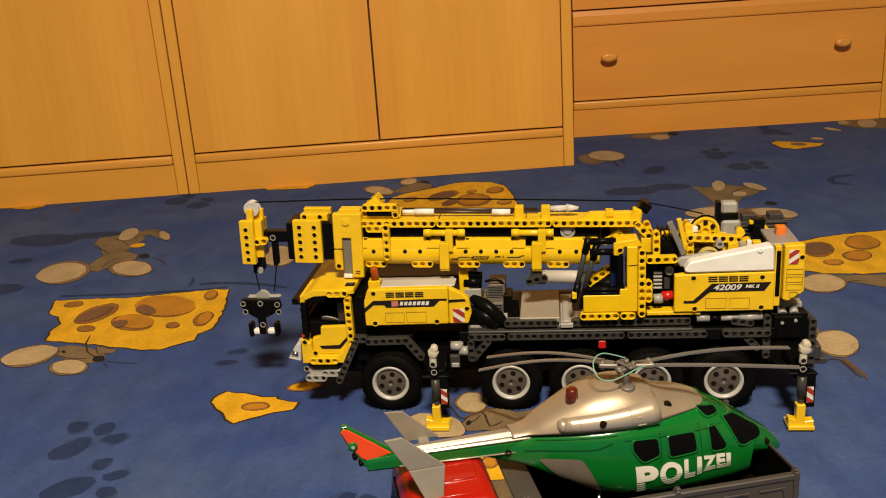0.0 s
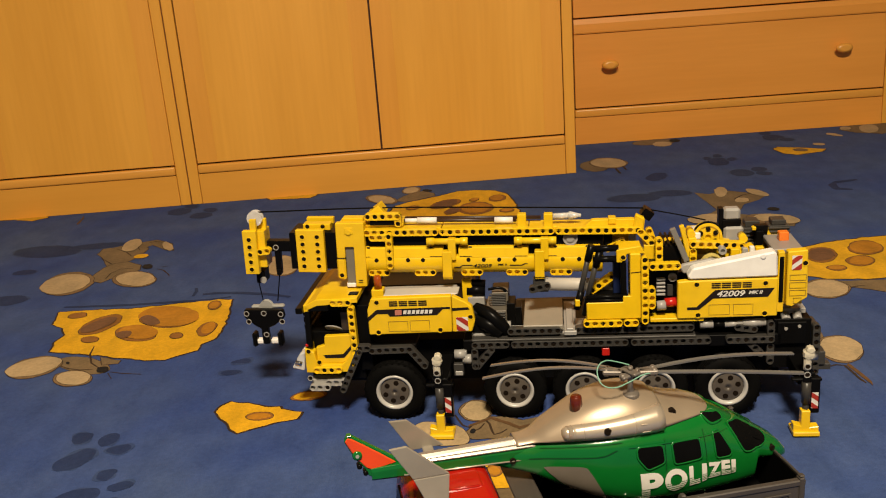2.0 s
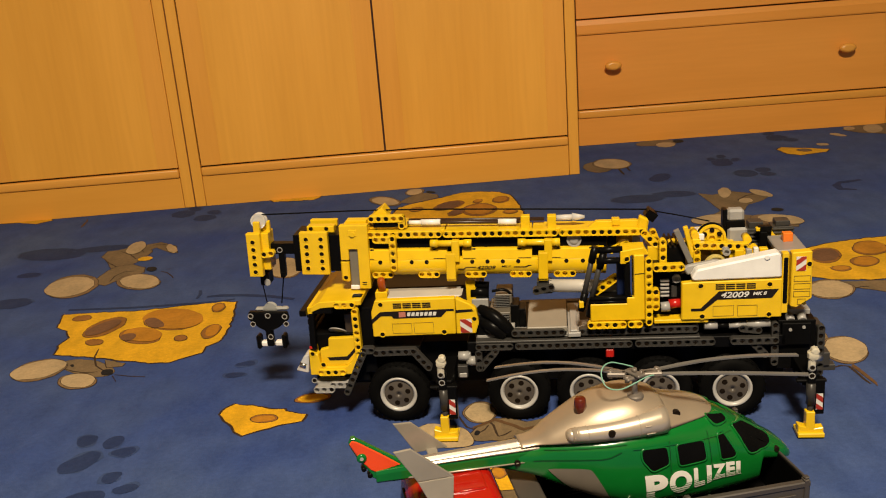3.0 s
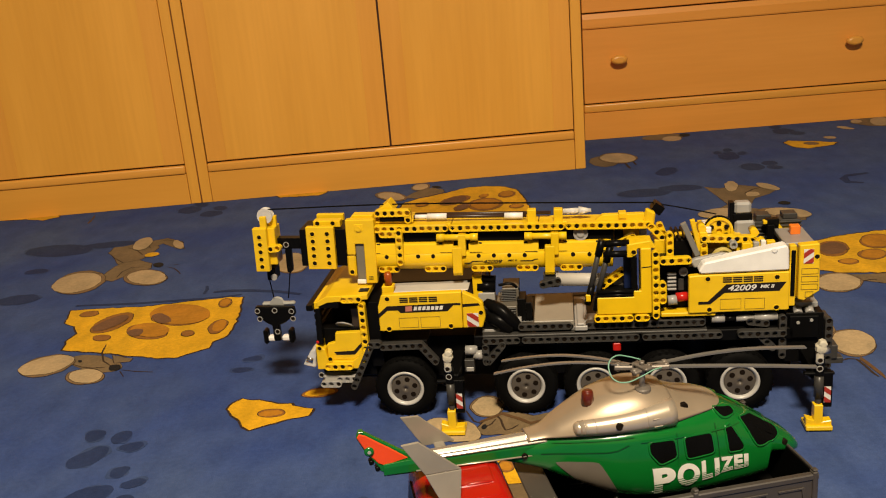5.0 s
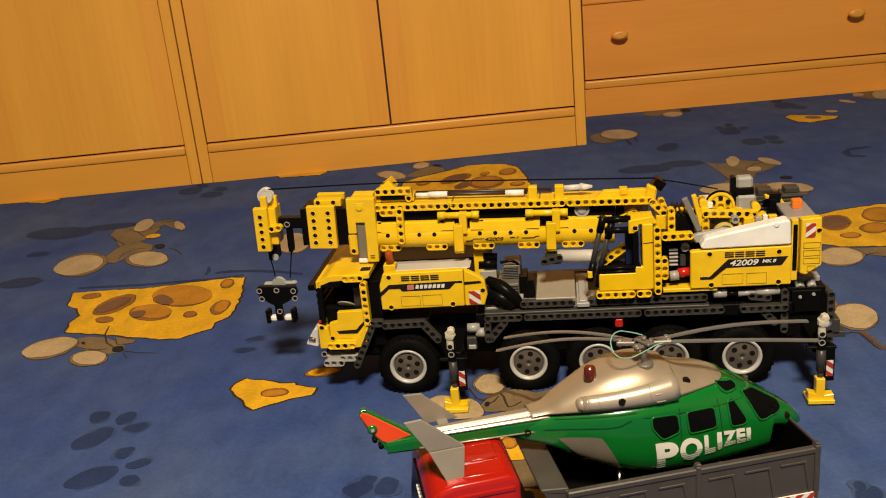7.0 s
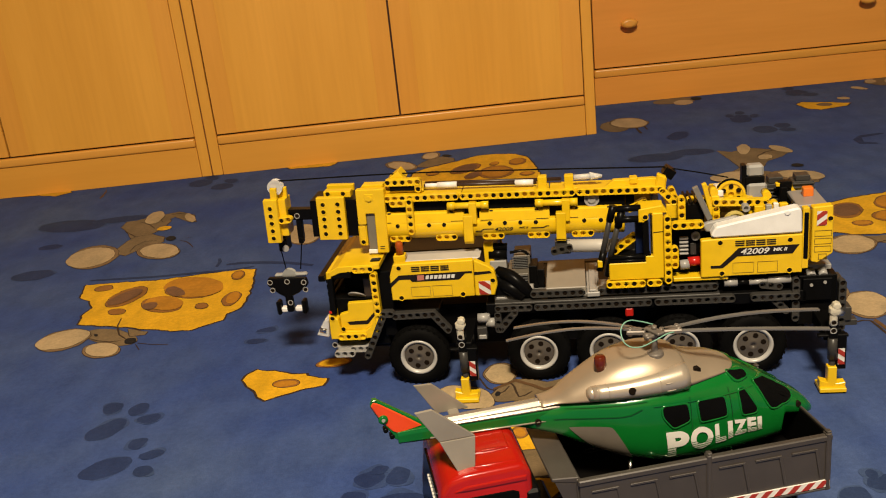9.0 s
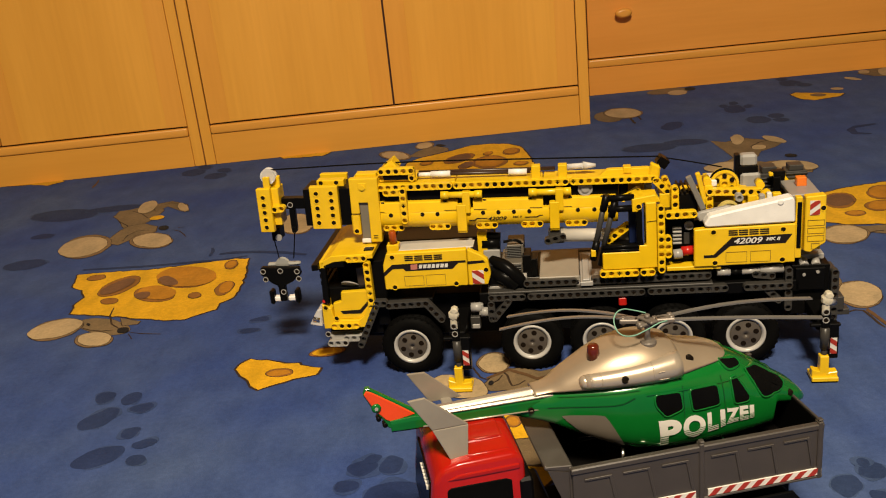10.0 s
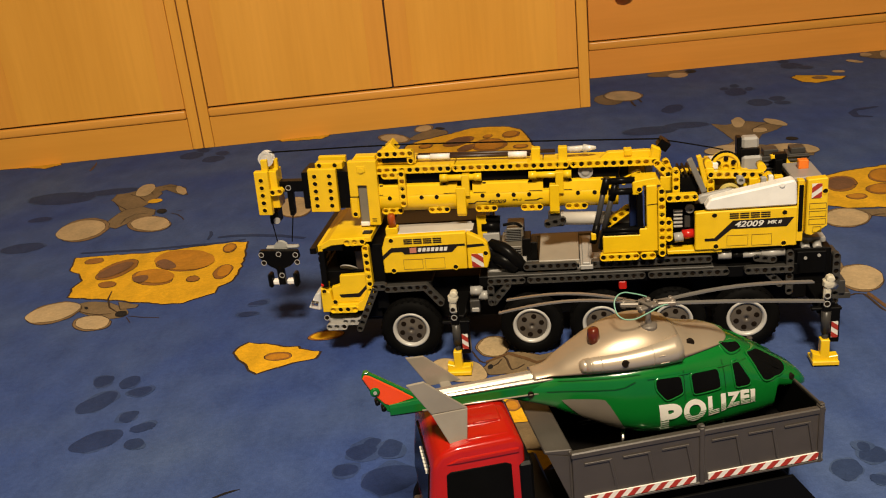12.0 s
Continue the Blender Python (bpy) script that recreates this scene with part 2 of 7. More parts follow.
def wardrobe(m, label, flush=False):
    ob = tagged(new("wardrobe"), label, "wardrobe", "beech wardrobes")
    ob.matrix_basis = m
    wide, high, deep = 2 * W_DOOR, 1.95, 0.58
    bm = bmesh.new()
    box(bm, 0, wide, 0.012, deep, 0.0, high - 0.02)
    part("carcass", bm, BEECH, ob)
    for x in (-SIDE_T, wide):
        bm = bmesh.new()
        box(bm, x + 0.0004, x + SIDE_T - 0.0004, 0, deep, 0, high, 0.0012)
        part("side_panel", bm, BEECH, ob)
    bm = bmesh.new()
    box(bm, 0.0005, wide - 0.0005, 0.0008, 0.011, 0, 0.0655, 0.0006)
    part("plinth", bm, PLINTH, ob)
    bm = bmesh.new()
    box(bm, 0.0005, wide - 0.0005, -0.0030, 0.0115, 0.066, 0.0850, 0.004, seg=3, smooth=True)
    part("lip_rail", bm, EDGE, ob, "rounded lighter beech rail")
    bm = bmesh.new()
    box(bm, -SIDE_T, wide + SIDE_T, -0.002, deep, high, high + 0.022, 0.003)
    part("top_board", bm, BEECHX, ob)
    # dark sheet over the carcass paints the shade seen through door gaps
    bm = bmesh.new()
    box(bm, 0.0, wide - (0.012 if flush else 0.0), 0.0092, 0.0118, 0.0825, high - 0.02)
    part("door_gap_shade", bm, GAP_SHADE, ob, "dark sheet painting the gap shade behind the doors")
    for k in (0, 1):
        x0, x1 = k * W_DOOR + (0.0021 if k else 0.0028), (k + 1) * W_DOOR - (0.0003 if flush and k else 0.0019)
        bm = bmesh.new()
        box(bm, x0, x1, -0.001, 0.0085, DOOR_Z, high - 0.03, 0.0012)
        d = part("door", bm, BEECH, ob)
        for xa, xb in ((x0, x0 + 0.042), (x1 - 0.042, x1)):
            bm = bmesh.new()
            box(bm, xa + 0.0002, xb - 0.0002, -0.0015, -0.0009, DOOR_Z + 0.0004, high - 0.0305, 0.0002)
            part("stile", bm, STILE, d)
        bm = bmesh.new()
        rod(bm, (x1 - 0.06 if k == 0 else x0 + 0.06, -0.002, 1.0), (x1 - 0.06 if k == 0 else x0 + 0.06, -0.022, 1.0), 0.008)
        part("knob", bm, EDGE, d)
    return ob


W_FRAME = rotz(-0.564, 1.906, 3.307)
wardrobe(W_FRAME, "tall beech wardrobe with two plain doors and plinth")
wardrobe(W_FRAME @ rotz(-2 * W_DOOR - 2 * SIDE_T - 0.0016, 0, 0), "beech wardrobe beside the other one, doors closed", True)


def drawer_chest(m):
    ob = tagged(new("drawer_chest"), "low beech chest with wide drawers and oval wooden knobs", "chest of drawers")
    ob.matrix_basis = m
    wide, deep, rows, pitch = 0.752, 0.44, 4, 0.216
    z0 = 0.088
    high = z0 + rows * pitch + 0.02
    bm = bmesh.new()
    box(bm, 0, wide, 0.016, deep, 0, high)
    part("carcass", bm, BEECH, ob)
    for x in (-0.022, wide + 0.0005):
        bm = bmesh.new()
        box(bm, x, x + 0.0215, 0, deep, 0, high, 0.0012)
        part("side_panel", bm, BEECH, ob)
    bm = bmesh.new()
    box(bm, 0.0005, wide - 0.0005, 0.0012, 0.0155, 0, 0.0665, 0.0006)
    part("plinth", bm, BEECHX, ob)
    bm = bmesh.new()
    box(bm, 0.0005, wide - 0.0005, -0.0008, 0.0155, 0.067, 0.0870, 0.004, seg=3, smooth=True)
    part("lip_rail", bm, EDGE, ob, "rounded lighter beech rail")
    bm = bmesh.new()
    box(bm, -0.022, wide + 0.022, -0.01, deep, high, high + 0.025, 0.004)
    part("top_board", bm, BEECHX, ob)
    # same for the drawers: a dark sheet as the shade in their gaps
    bm = bmesh.new()
    box(bm, 0, wide, 0.012, 0.0158, 0.084, high - 0.005)
    part("drawer_gap_shade", bm, GAP_SHADE, ob, "dark sheet painting the gap shade behind the drawers")
    for k in range(rows):
        za, zb = z0 + k * pitch + 0.0022, z0 + (k + 1) * pitch - 0.0012
        bm = bmesh.new()
        box(bm, 0.002, wide - 0.002, -0.001, 0.012, za, zb - 0.034, 0.0012)
        d = part("drawer", bm, BEECHX, ob)
        bm = bmesh.new()
        prism(bm, [(-0.001, zb - 0.0345), (-0.0046, zb - 0.0340), (-0.0056, zb - 0.0310), (-0.0058, zb - 0.012), (-0.0030, zb), (0.012, zb), (0.012, zb - 0.0345)], 0.002, wide - 0.002, m=Matrix(((0, 1, 0, 0), (1, 0, 0, 0), (0, 0, 1, 0), (0, 0, 0, 1))))
        bmesh.ops.recalc_face_normals(bm, faces=bm.faces)
        part("grip_moulding", bm, BEECHX, d)
        for x in (0.085, 0.642):
            bm = bmesh.new()
            lathe(bm, [(0.0085, 0), (0.007, -0.010), (0.013, -0.014), (0.0155, -0.019), (0.014, -0.0235), (0.008, -0.0255)], (0, 0, 0), 20)
            bmesh.ops.scale(bm, vec=(1.32, 1, 0.72), verts=bm.verts)
            part("knob", bm, EDGE, d, "oval turned beech knob", pose(x, -0.001, za + 0.103))
    return ob


drawer_chest(rotz(0.2825, 2.247, 0.4))
bm = bmesh.new()
b = bmesh.new()
box(b, -0.0240, -0.0226, 0.003, 0.5, 0, 1.9)
merge(bm, b, W_FRAME)
tagged(part("trim", bm, SEAM), "dark joint between the two wardrobes", "joint", kind="structure")


# ---- carpet prints: flat dyed motifs in the pile ----
def rough_ring(pts, seed, jag):
    """A closed outline through pts, cut fine and made uneven."""
    out = []
    for i, p in enumerate(pts):
        q = pts[(i + 1) % len(pts)]
        k = max(1, int(math.hypot(q[0] - p[0], q[1] - p[1]) / 0.007))
        for s in range(k):
            x, y = p[0] + (q[0] - p[0]) * s / k, p[1] + (q[1] - p[1]) * s / k
            n = noise.noise_vector(Vector((x * 90, y * 90, seed)))
            out.append((x + n.x * jag, y + n.y * jag))
    return out


def oval_ring(o, seed, jag=0.0012, k=30):
    cx, cy, ax, ay, bx, by = o
    out = []
    for i in range(k):
        a = 2 * math.pi * i / k
        x, y = cx + ax * math.cos(a) + bx * math.sin(a), cy + ay * math.cos(a) + by * math.sin(a)
        n = noise.noise_vector(Vector((x * 60, y * 60, seed)))
        out.append((x + n.x * jag * 2, y + n.y * jag * 2))
    return out


def grown(ring, d):
    c = (sum(p[0] for p in ring) / len(ring), sum(p[1] for p in ring) / len(ring))
    return [(p[0] + d * (p[0] - c[0]) / max(1e-6, math.hypot(p[0] - c[0], p[1] - c[1])), p[1] + d * (p[1] - c[1]) / max(1e-6, math.hypot(p[0] - c[0], p[1] - c[1]))) for p in ring]


MOTIFS = [0]


def stroke(s):
    """A thin tapering line: its width, then the points it passes."""
    w, pts = s[0], s[1:]
    left, right = [], []
    for i, p in enumerate(pts):
        a, b = pts[max(0, i - 1)], pts[min(len(pts) - 1, i + 1)]
        d = math.hypot(b[0] - a[0], b[1] - a[1])
        h = w * (0.35 if i in (0, len(pts) - 1) else 0.5)
        nx, ny = -(b[1] - a[1]) / d * h, (b[0] - a[0]) / d * h
        left.append((p[0] + nx, p[1] + ny))
        right.append((p[0] - nx, p[1] - ny))
    return left + right[::-1]


def motif(name, label, *layers):
    """Layered flat shapes: polygons take a thin dark brown outline."""
    MOTIFS[0] += 1
    mats, bm = [], bmesh.new()
    z = 0.0002 + 0.000004 * MOTIFS[0]

    def face(ring, mat, z):
        if mat not in mats:
            mats.append(mat)
        f = bm.faces.new([bm.verts.new((x, y, z)) for x, y in ring])
        f.material_index = mats.index(mat)
        if f.normal.z < 0 or f.calc_area() == 0:
            f.normal_flip()
    eared = any(k == "oval" and mt is C_BEI for k, mt, _ in layers)
    for i, (kind, mat, s) in enumerate(layers):
        z += 0.00006
        if kind == "line":
            face(stroke(s), mat, z)
            continue
        if kind == "poly":
            ring = rough_ring(s, i + MOTIFS[0], 0.0035 if mat is C_YEL else 0.0015)
            edge = 0.0030 if mat is C_YEL else 0.0015 if mat is C_MOU else 0
        else:
            if mat in (C_BEI, C_ORA):
                s = (s[0], s[1]) + tuple(v * 1.12 for v in s[2:])
            ring = oval_ring(s, i + MOTIFS[0], 0.0022 if mat is C_NAV else 0.0012)
            edge = 0
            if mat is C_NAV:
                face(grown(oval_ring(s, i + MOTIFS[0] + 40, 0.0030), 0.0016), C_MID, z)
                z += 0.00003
            elif mat is C_BRO:
                edge = 0.0010
                mat = C_RIM if eared else C_HOL
            elif mat in (C_BEI, C_MOU) and eared:
                edge = 0.0007
        if edge:
            face(grown(ring, edge), C_LIN, z)
            z += 0.00006
        face(ring, mat, z)
    bm.normal_update()
    for f in bm.faces:
        if f.normal.z < 0:
            f.normal_flip()
    part(name, bm, mats, floor, label)


motif("cheese_print", "yellow cheese wedge with orange holes printed on the carpet",
      ("poly", C_YEL, [(-0.622, 1.287), (-0.566, 1.285), (-0.510, 1.279), (-0.453, 1.287), (-0.398, 1.293), (-0.393, 1.301), (-0.362, 1.289), (-0.352, 1.230), (-0.349, 1.187), (-0.349, 1.141), (-0.366, 1.125), (-0.366, 1.105), (-0.384, 1.093), (-0.400, 1.082), (-0.422, 1.081), (-0.478, 1.102), (-0.521, 1.117), (-0.573, 1.132), (-0.580, 1.162), (-0.575, 1.189), (-0.592, 1.217), (-0.611, 1.232)]),
      ("oval", C_BRO, (-0.443, 1.235, 0.045, -0.006, -0.012, 0.042)),
      ("oval", C_BRO, (-0.471, 1.179, 0.031, -0.007, -0.009, 0.030)),
      ("oval", C_BRO, (-0.537, 1.222, 0.022, 0.027, -0.013, 0.026)),
      ("oval", C_BRO, (-0.587, 1.265, 0.013, 0.002, -0.005, 0.012)),
      ("oval", C_BRO, (-0.532, 1.166, 0.012, -0.001, -0.004, 0.011)),
      ("oval", C_BRO, (-0.371, 1.177, 0.009, 0.016, -0.009, 0.019)),
      ("oval", C_BRO, (-0.383, 1.270, 0.008, 0.008, -0.006, 0.017)),
      ("oval", C_BRO, (-0.408, 1.159, 0.009, -0.001, -0.003, 0.010)),
      ("oval", C_ORA, (-0.442, 1.237, 0.042, -0.006, -0.011, 0.037)),
      ("oval", C_ORA, (-0.469, 1.182, 0.027, -0.006, -0.007, 0.024)),
      ("oval", C_UMB, (-0.538, 1.220, 0.018, 0.023, -0.009, 0.018)),
      ("oval", C_ORA, (-0.369, 1.179, 0.006, 0.012, -0.006, 0.014)),
      ("oval", C_UMB, (-0.487, 1.176, 0.010, 0.003, -0.005, 0.013)),
      ("oval", C_ORA, (-0.383, 1.270, 0.006, 0.006, -0.004, 0.012)),
      ("oval", C_UMB, (-0.465, 1.223, 0.017, -0.010, -0.004, 0.018)))
motif("mouse_print", "fawn mouse with beige ears printed on the carpet",
      ("poly", C_MOU, [(-0.673, 1.578), (-0.673, 1.620), (-0.646, 1.643), (-0.605, 1.637), (-0.583, 1.591), (-0.586, 1.545), (-0.598, 1.520), (-0.598, 1.476), (-0.621, 1.490), (-0.653, 1.550)]),
      ("poly", C_MOU, [(-0.622, 1.631), (-0.584, 1.647), (-0.548, 1.617), (-0.531, 1.570), (-0.546, 1.574), (-0.582, 1.613), (-0.598, 1.590)]),
      ("poly", C_MOU, [(-0.636, 1.430), (-0.631, 1.489), (-0.621, 1.512), (-0.598, 1.520), (-0.566, 1.494), (-0.560, 1.470), (-0.572, 1.440), (-0.592, 1.436), (-0.606, 1.412)]),
      ("oval", C_BRO, (-0.664, 1.421, 0.037, 0.017, -0.026, 0.057)),
      ("oval", C_BRO, (-0.553, 1.420, 0.038, -0.006, -0.014, 0.042)),
      ("oval", C_BEI, (-0.668, 1.419, 0.032, 0.014, -0.019, 0.042)),
      ("oval", C_BEI, (-0.551, 1.420, 0.031, -0.005, -0.011, 0.033)),
      ("oval", C_BEI, (-0.623, 1.620, 0.009, 0.022, -0.013, 0.028)),
      ("oval", C_YEL, (-0.582, 1.545, 0.012, 0.004, -0.005, 0.012)),
      ("oval", C_BEI, (-0.550, 1.598, 0.014, -0.019, -0.002, 0.018)),
      ("oval", C_BLK, (-0.550, 1.482, 0.009, -0.000, -0.004, 0.013)))
motif("mouse_print", "mouse head peeping out beneath the cheese on the carpet",
      ("oval", C_MOU, (-0.508, 1.080, 0.040, -0.016, -0.008, 0.026)),
      ("poly", C_MOU, [(-0.493, 1.102), (-0.461, 1.087), (-0.462, 1.078), (-0.481, 1.077)]),
      ("oval", C_BRO, (-0.574, 1.084, 0.031, 0.013, -0.016, 0.032)),
      ("oval", C_BRO, (-0.506, 1.040, 0.025, 0.000, -0.010, 0.024)),
      ("oval", C_BEI, (-0.575, 1.085, 0.028, 0.012, -0.012, 0.024)),
      ("oval", C_BEI, (-0.506, 1.042, 0.020, 0.000, -0.008, 0.019)),
      ("oval", C_BLK, (-0.476, 1.061, 0.008, 0.001, -0.004, 0.009)),
      ("oval", C_BLK, (-0.532, 1.089, 0.003, -0.001, -0.001, 0.004)))
motif("cheese_print", "small yellow cheese crumb printed on the carpet",
      ("poly", C_YEL, [(-0.299, 0.925), (-0.293, 0.939), (-0.285, 0.947), (-0.264, 0.941), (-0.242, 0.930), (-0.226, 0.927), (-0.215, 0.918), (-0.198, 0.913), (-0.201, 0.897), (-0.217, 0.891), (-0.234, 0.885), (-0.249, 0.880), (-0.260, 0.874), (-0.269, 0.882), (-0.274, 0.895), (-0.286, 0.908)]),
      ("oval", C_BRO, (-0.243, 0.908, 0.015, -0.000, -0.002, 0.010)),
      ("oval", C_ORA, (-0.245, 0.907, 0.012, -0.000, -0.001, 0.006)))
motif("paw_print", "dark blue paw print pair on the carpet",
      ("oval", C_NAV, (-0.423, 0.836, 0.016, 0.016, -0.009, 0.016)),
      ("oval", C_NAV, (-0.434, 0.883, 0.010, 0.003, -0.006, 0.012)),
      ("oval", C_NAV, (-0.401, 0.875, 0.009, 0.006, -0.006, 0.011)),
      ("oval", C_NAV, (-0.383, 0.852, 0.012, 0.004, -0.004, 0.009)))
motif("paw_print", "dark blue paw print pair on the carpet",
      ("oval", C_NAV, (-0.395, 0.760, 0.022, 0.012, -0.008, 0.015)),
      ("oval", C_NAV, (-0.378, 0.802, 0.009, 0.005, -0.005, 0.010)),
      ("oval", C_NAV, (-0.355, 0.780, 0.011, 0.004, -0.003, 0.007)),
      ("oval", C_NAV, (-0.354, 0.750, 0.010, 0.001, -0.004, 0.009)))
motif("paw_print", "dark blue paw print beside the furniture",
      ("oval", C_NAV, (-0.599, 1.851, 0.023, 0.005, -0.009, 0.029)),
      ("oval", C_NAV, (-0.542, 1.806, 0.022, 0.004, -0.007, 0.023)),
      ("oval", C_NAV, (-0.584, 1.886, 0.015, -0.000, -0.006, 0.020)),
      ("oval", C_NAV, (-0.532, 1.845, 0.014, -0.000, -0.005, 0.019)))
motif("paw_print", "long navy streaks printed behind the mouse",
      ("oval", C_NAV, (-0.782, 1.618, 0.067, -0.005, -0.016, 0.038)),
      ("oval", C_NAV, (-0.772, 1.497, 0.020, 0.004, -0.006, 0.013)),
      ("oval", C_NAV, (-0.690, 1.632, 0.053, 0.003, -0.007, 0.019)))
motif("cheese_print", "yellow cheese wedge behind the crane on the carpet",
      ("poly", C_YEL, [(-0.150, 1.724), (-0.141, 1.776), (-0.116, 1.797), (-0.088, 1.814), (-0.054, 1.833), (-0.016, 1.861), (0.022, 1.861), (0.063, 1.846), (0.084, 1.814), (0.095, 1.747), (0.101, 1.670), (0.098, 1.620), (0.050, 1.610), (-0.053, 1.629), (-0.138, 1.665)]),
      ("oval", C_BRO, (0.064, 1.785, 0.017, -0.000, 0.002, 0.026)),
      ("oval", C_BRO, (0.018, 1.784, 0.009, 0.002, 0.001, 0.015)),
      ("oval", C_BRO, (0.019, 1.719, 0.033, -0.003, 0.002, 0.046)),
      ("oval", C_BRO, (-0.040, 1.765, 0.030, 0.014, 0.002, 0.032)),
      ("oval", C_BRO, (-0.026, 1.710, 0.016, 0.009, 0.002, 0.024)),
      ("oval", C_BRO, (0.077, 1.687, 0.014, -0.001, 0.001, 0.014)),
      ("oval", C_BRO, (-0.105, 1.750, 0.012, 0.002, 0.000, 0.017)),
      ("oval", C_ORA, (0.064, 1.785, 0.012, -0.000, 0.001, 0.019)),
      ("oval", C_ORA, (0.018, 1.784, 0.007, 0.001, 0.001, 0.011)),
      ("oval", C_ORA, (0.019, 1.719, 0.025, -0.002, 0.002, 0.033)),
      ("oval", C_UMB, (-0.040, 1.765, 0.024, 0.011, 0.001, 0.026)),
      ("oval", C_UMB, (-0.026, 1.710, 0.013, 0.008, 0.001, 0.019)),
      ("oval", C_ORA, (0.077, 1.687, 0.010, -0.001, 0.001, 0.010)),
      ("oval", C_ORA, (-0.105, 1.750, 0.009, 0.002, 0.000, 0.012)))
motif("mouse_print", "mouse with pale ears behind the cheese on the carpet",
      ("poly", C_MOU, [(-0.143, 1.816), (-0.130, 1.847), (-0.111, 1.873), (-0.089, 1.884), (-0.065, 1.861), (-0.063, 1.837), (-0.094, 1.816), (-0.122, 1.804)]),
      ("oval", C_BRO, (-0.114, 1.898, 0.020, 0.001, -0.000, 0.032)),
      ("oval", C_BEI, (-0.114, 1.898, 0.015, 0.001, -0.000, 0.023)),
      ("oval", C_BRO, (-0.173, 1.836, 0.034, -0.021, -0.003, 0.038)),
      ("oval", C_BEI, (-0.173, 1.836, 0.026, -0.016, -0.002, 0.028)),
      ("oval", C_BLK, (-0.079, 1.885, 0.010, -0.004, -0.000, 0.011)))
motif("cheese_print", "yellow cheese with big holes beside the crane",
      ("poly", C_YEL, [(0.500, 1.345), (0.524, 1.360), (0.562, 1.376), (0.623, 1.386), (0.690, 1.392), (0.755, 1.322), (0.686, 1.221), (0.604, 1.205), (0.548, 1.206), (0.501, 1.216), (0.474, 1.236), (0.480, 1.290)]),
      ("oval", C_BRO, (0.530, 1.319, 0.021, -0.005, 0.013, 0.034)),
      ("oval", C_BRO, (0.529, 1.258, 0.013, -0.003, 0.005, 0.011)),
      ("oval", C_BRO, (0.573, 1.280, 0.019, -0.004, 0.009, 0.022)),
      ("oval", C_BRO, (0.604, 1.337, 0.024, -0.006, 0.013, 0.032)),
      ("oval", C_UMB, (0.530, 1.319, 0.018, -0.004, 0.011, 0.028)),
      ("oval", C_ORA, (0.529, 1.258, 0.0095, -0.002, 0.003, 0.0075)),
      ("oval", C_ORA, (0.574, 1.280, 0.0150, -0.003, 0.006, 0.0165)),
      ("oval", C_ORA, (0.605, 1.338, 0.0195, -0.005, 0.010, 0.0250)))
motif("mouse_print", "mouse with beige ears half hidden by the crane",
      ("poly", C_MOU, [(0.470, 1.214), (0.520, 1.204), (0.600, 1.196), (0.640, 1.170), (0.560, 1.150), (0.520, 1.178)]),
      ("oval", C_BRO, (0.484, 1.180, 0.030, -0.007, 0.013, 0.035)),
      ("oval", C_BEI, (0.484, 1.180, 0.0245, -0.006, 0.011, 0.028)))
motif("mouse_print", "mouse with round beige ears beside the crane",
      ("oval", C_MOU, (0.399, 1.009, 0.020, 0.011, 0.010, 0.046)),
      ("oval", C_BRO, (0.425, 0.987, 0.022, -0.012, 0.015, 0.035)),
      ("oval", C_BEI, (0.427, 0.988, 0.019, -0.010, 0.013, 0.029)),
      ("poly", C_BRO, [(0.418, 0.948), (0.422, 0.932), (0.424, 0.900), (0.421, 0.890), (0.417, 0.927), (0.414, 0.942)]))
motif("mouse_print", "fawn mouse with pale ear close to the drawers",
      ("oval", C_MOU, (0.292, 2.006, 0.030, -0.014, 0.008, 0.052)),
      ("oval", C_BRO, (0.326, 2.028, 0.040, -0.018, 0.009, 0.052)),
      ("oval", C_BEI, (0.327, 2.028, 0.033, -0.015, 0.007, 0.041)))
motif("mouse_print", "fawn mouse printed on the carpet behind the crane",
      ("poly", C_MOU, [(0.442, 1.723), (0.466, 1.705), (0.507, 1.720), (0.566, 1.675), (0.540, 1.642), (0.508, 1.621), (0.477, 1.566), (0.525, 1.523), (0.559, 1.511), (0.544, 1.470), (0.392, 1.522), (0.400, 1.544), (0.451, 1.594), (0.447, 1.656)]),
      ("oval", C_BEI, (0.491, 1.717, 0.010, -0.004, 0.009, 0.032)),
      ("oval", C_BEI, (0.511, 1.649, 0.011, -0.004, 0.005, 0.015)),
      ("oval", C_BEI, (0.553, 1.693, 0.013, -0.023, 0.006, 0.015)),
      ("oval", C_BRO, (0.523, 1.516, 0.038, -0.022, 0.010, 0.029)),
      ("oval", C_BEI, (0.531, 1.517, 0.030, -0.018, 0.008, 0.023)),
      ("oval", C_BRO, (0.425, 1.543, 0.039, 0.002, 0.007, 0.030)),
      ("oval", C_BEI, (0.422, 1.544, 0.034, 0.002, 0.006, 0.024)),
      ("oval", C_BLK, (0.544, 1.576, 0.010, -0.004, 0.003, 0.010)))
motif("cheese_print", "small yellow cheese crumb by the drawers",
      ("poly", C_YEL, [(0.703, 2.052), (0.718, 2.071), (0.763, 2.048), (0.810, 2.018), (0.790, 1.996), (0.732, 1.981), (0.710, 2.004)]),
      ("oval", C_BRO, (0.755, 2.026, 0.014, -0.007, 0.005, 0.014)),
      ("oval", C_BEI, (0.812, 2.070, 0.011, -0.006, 0.004, 0.011)))
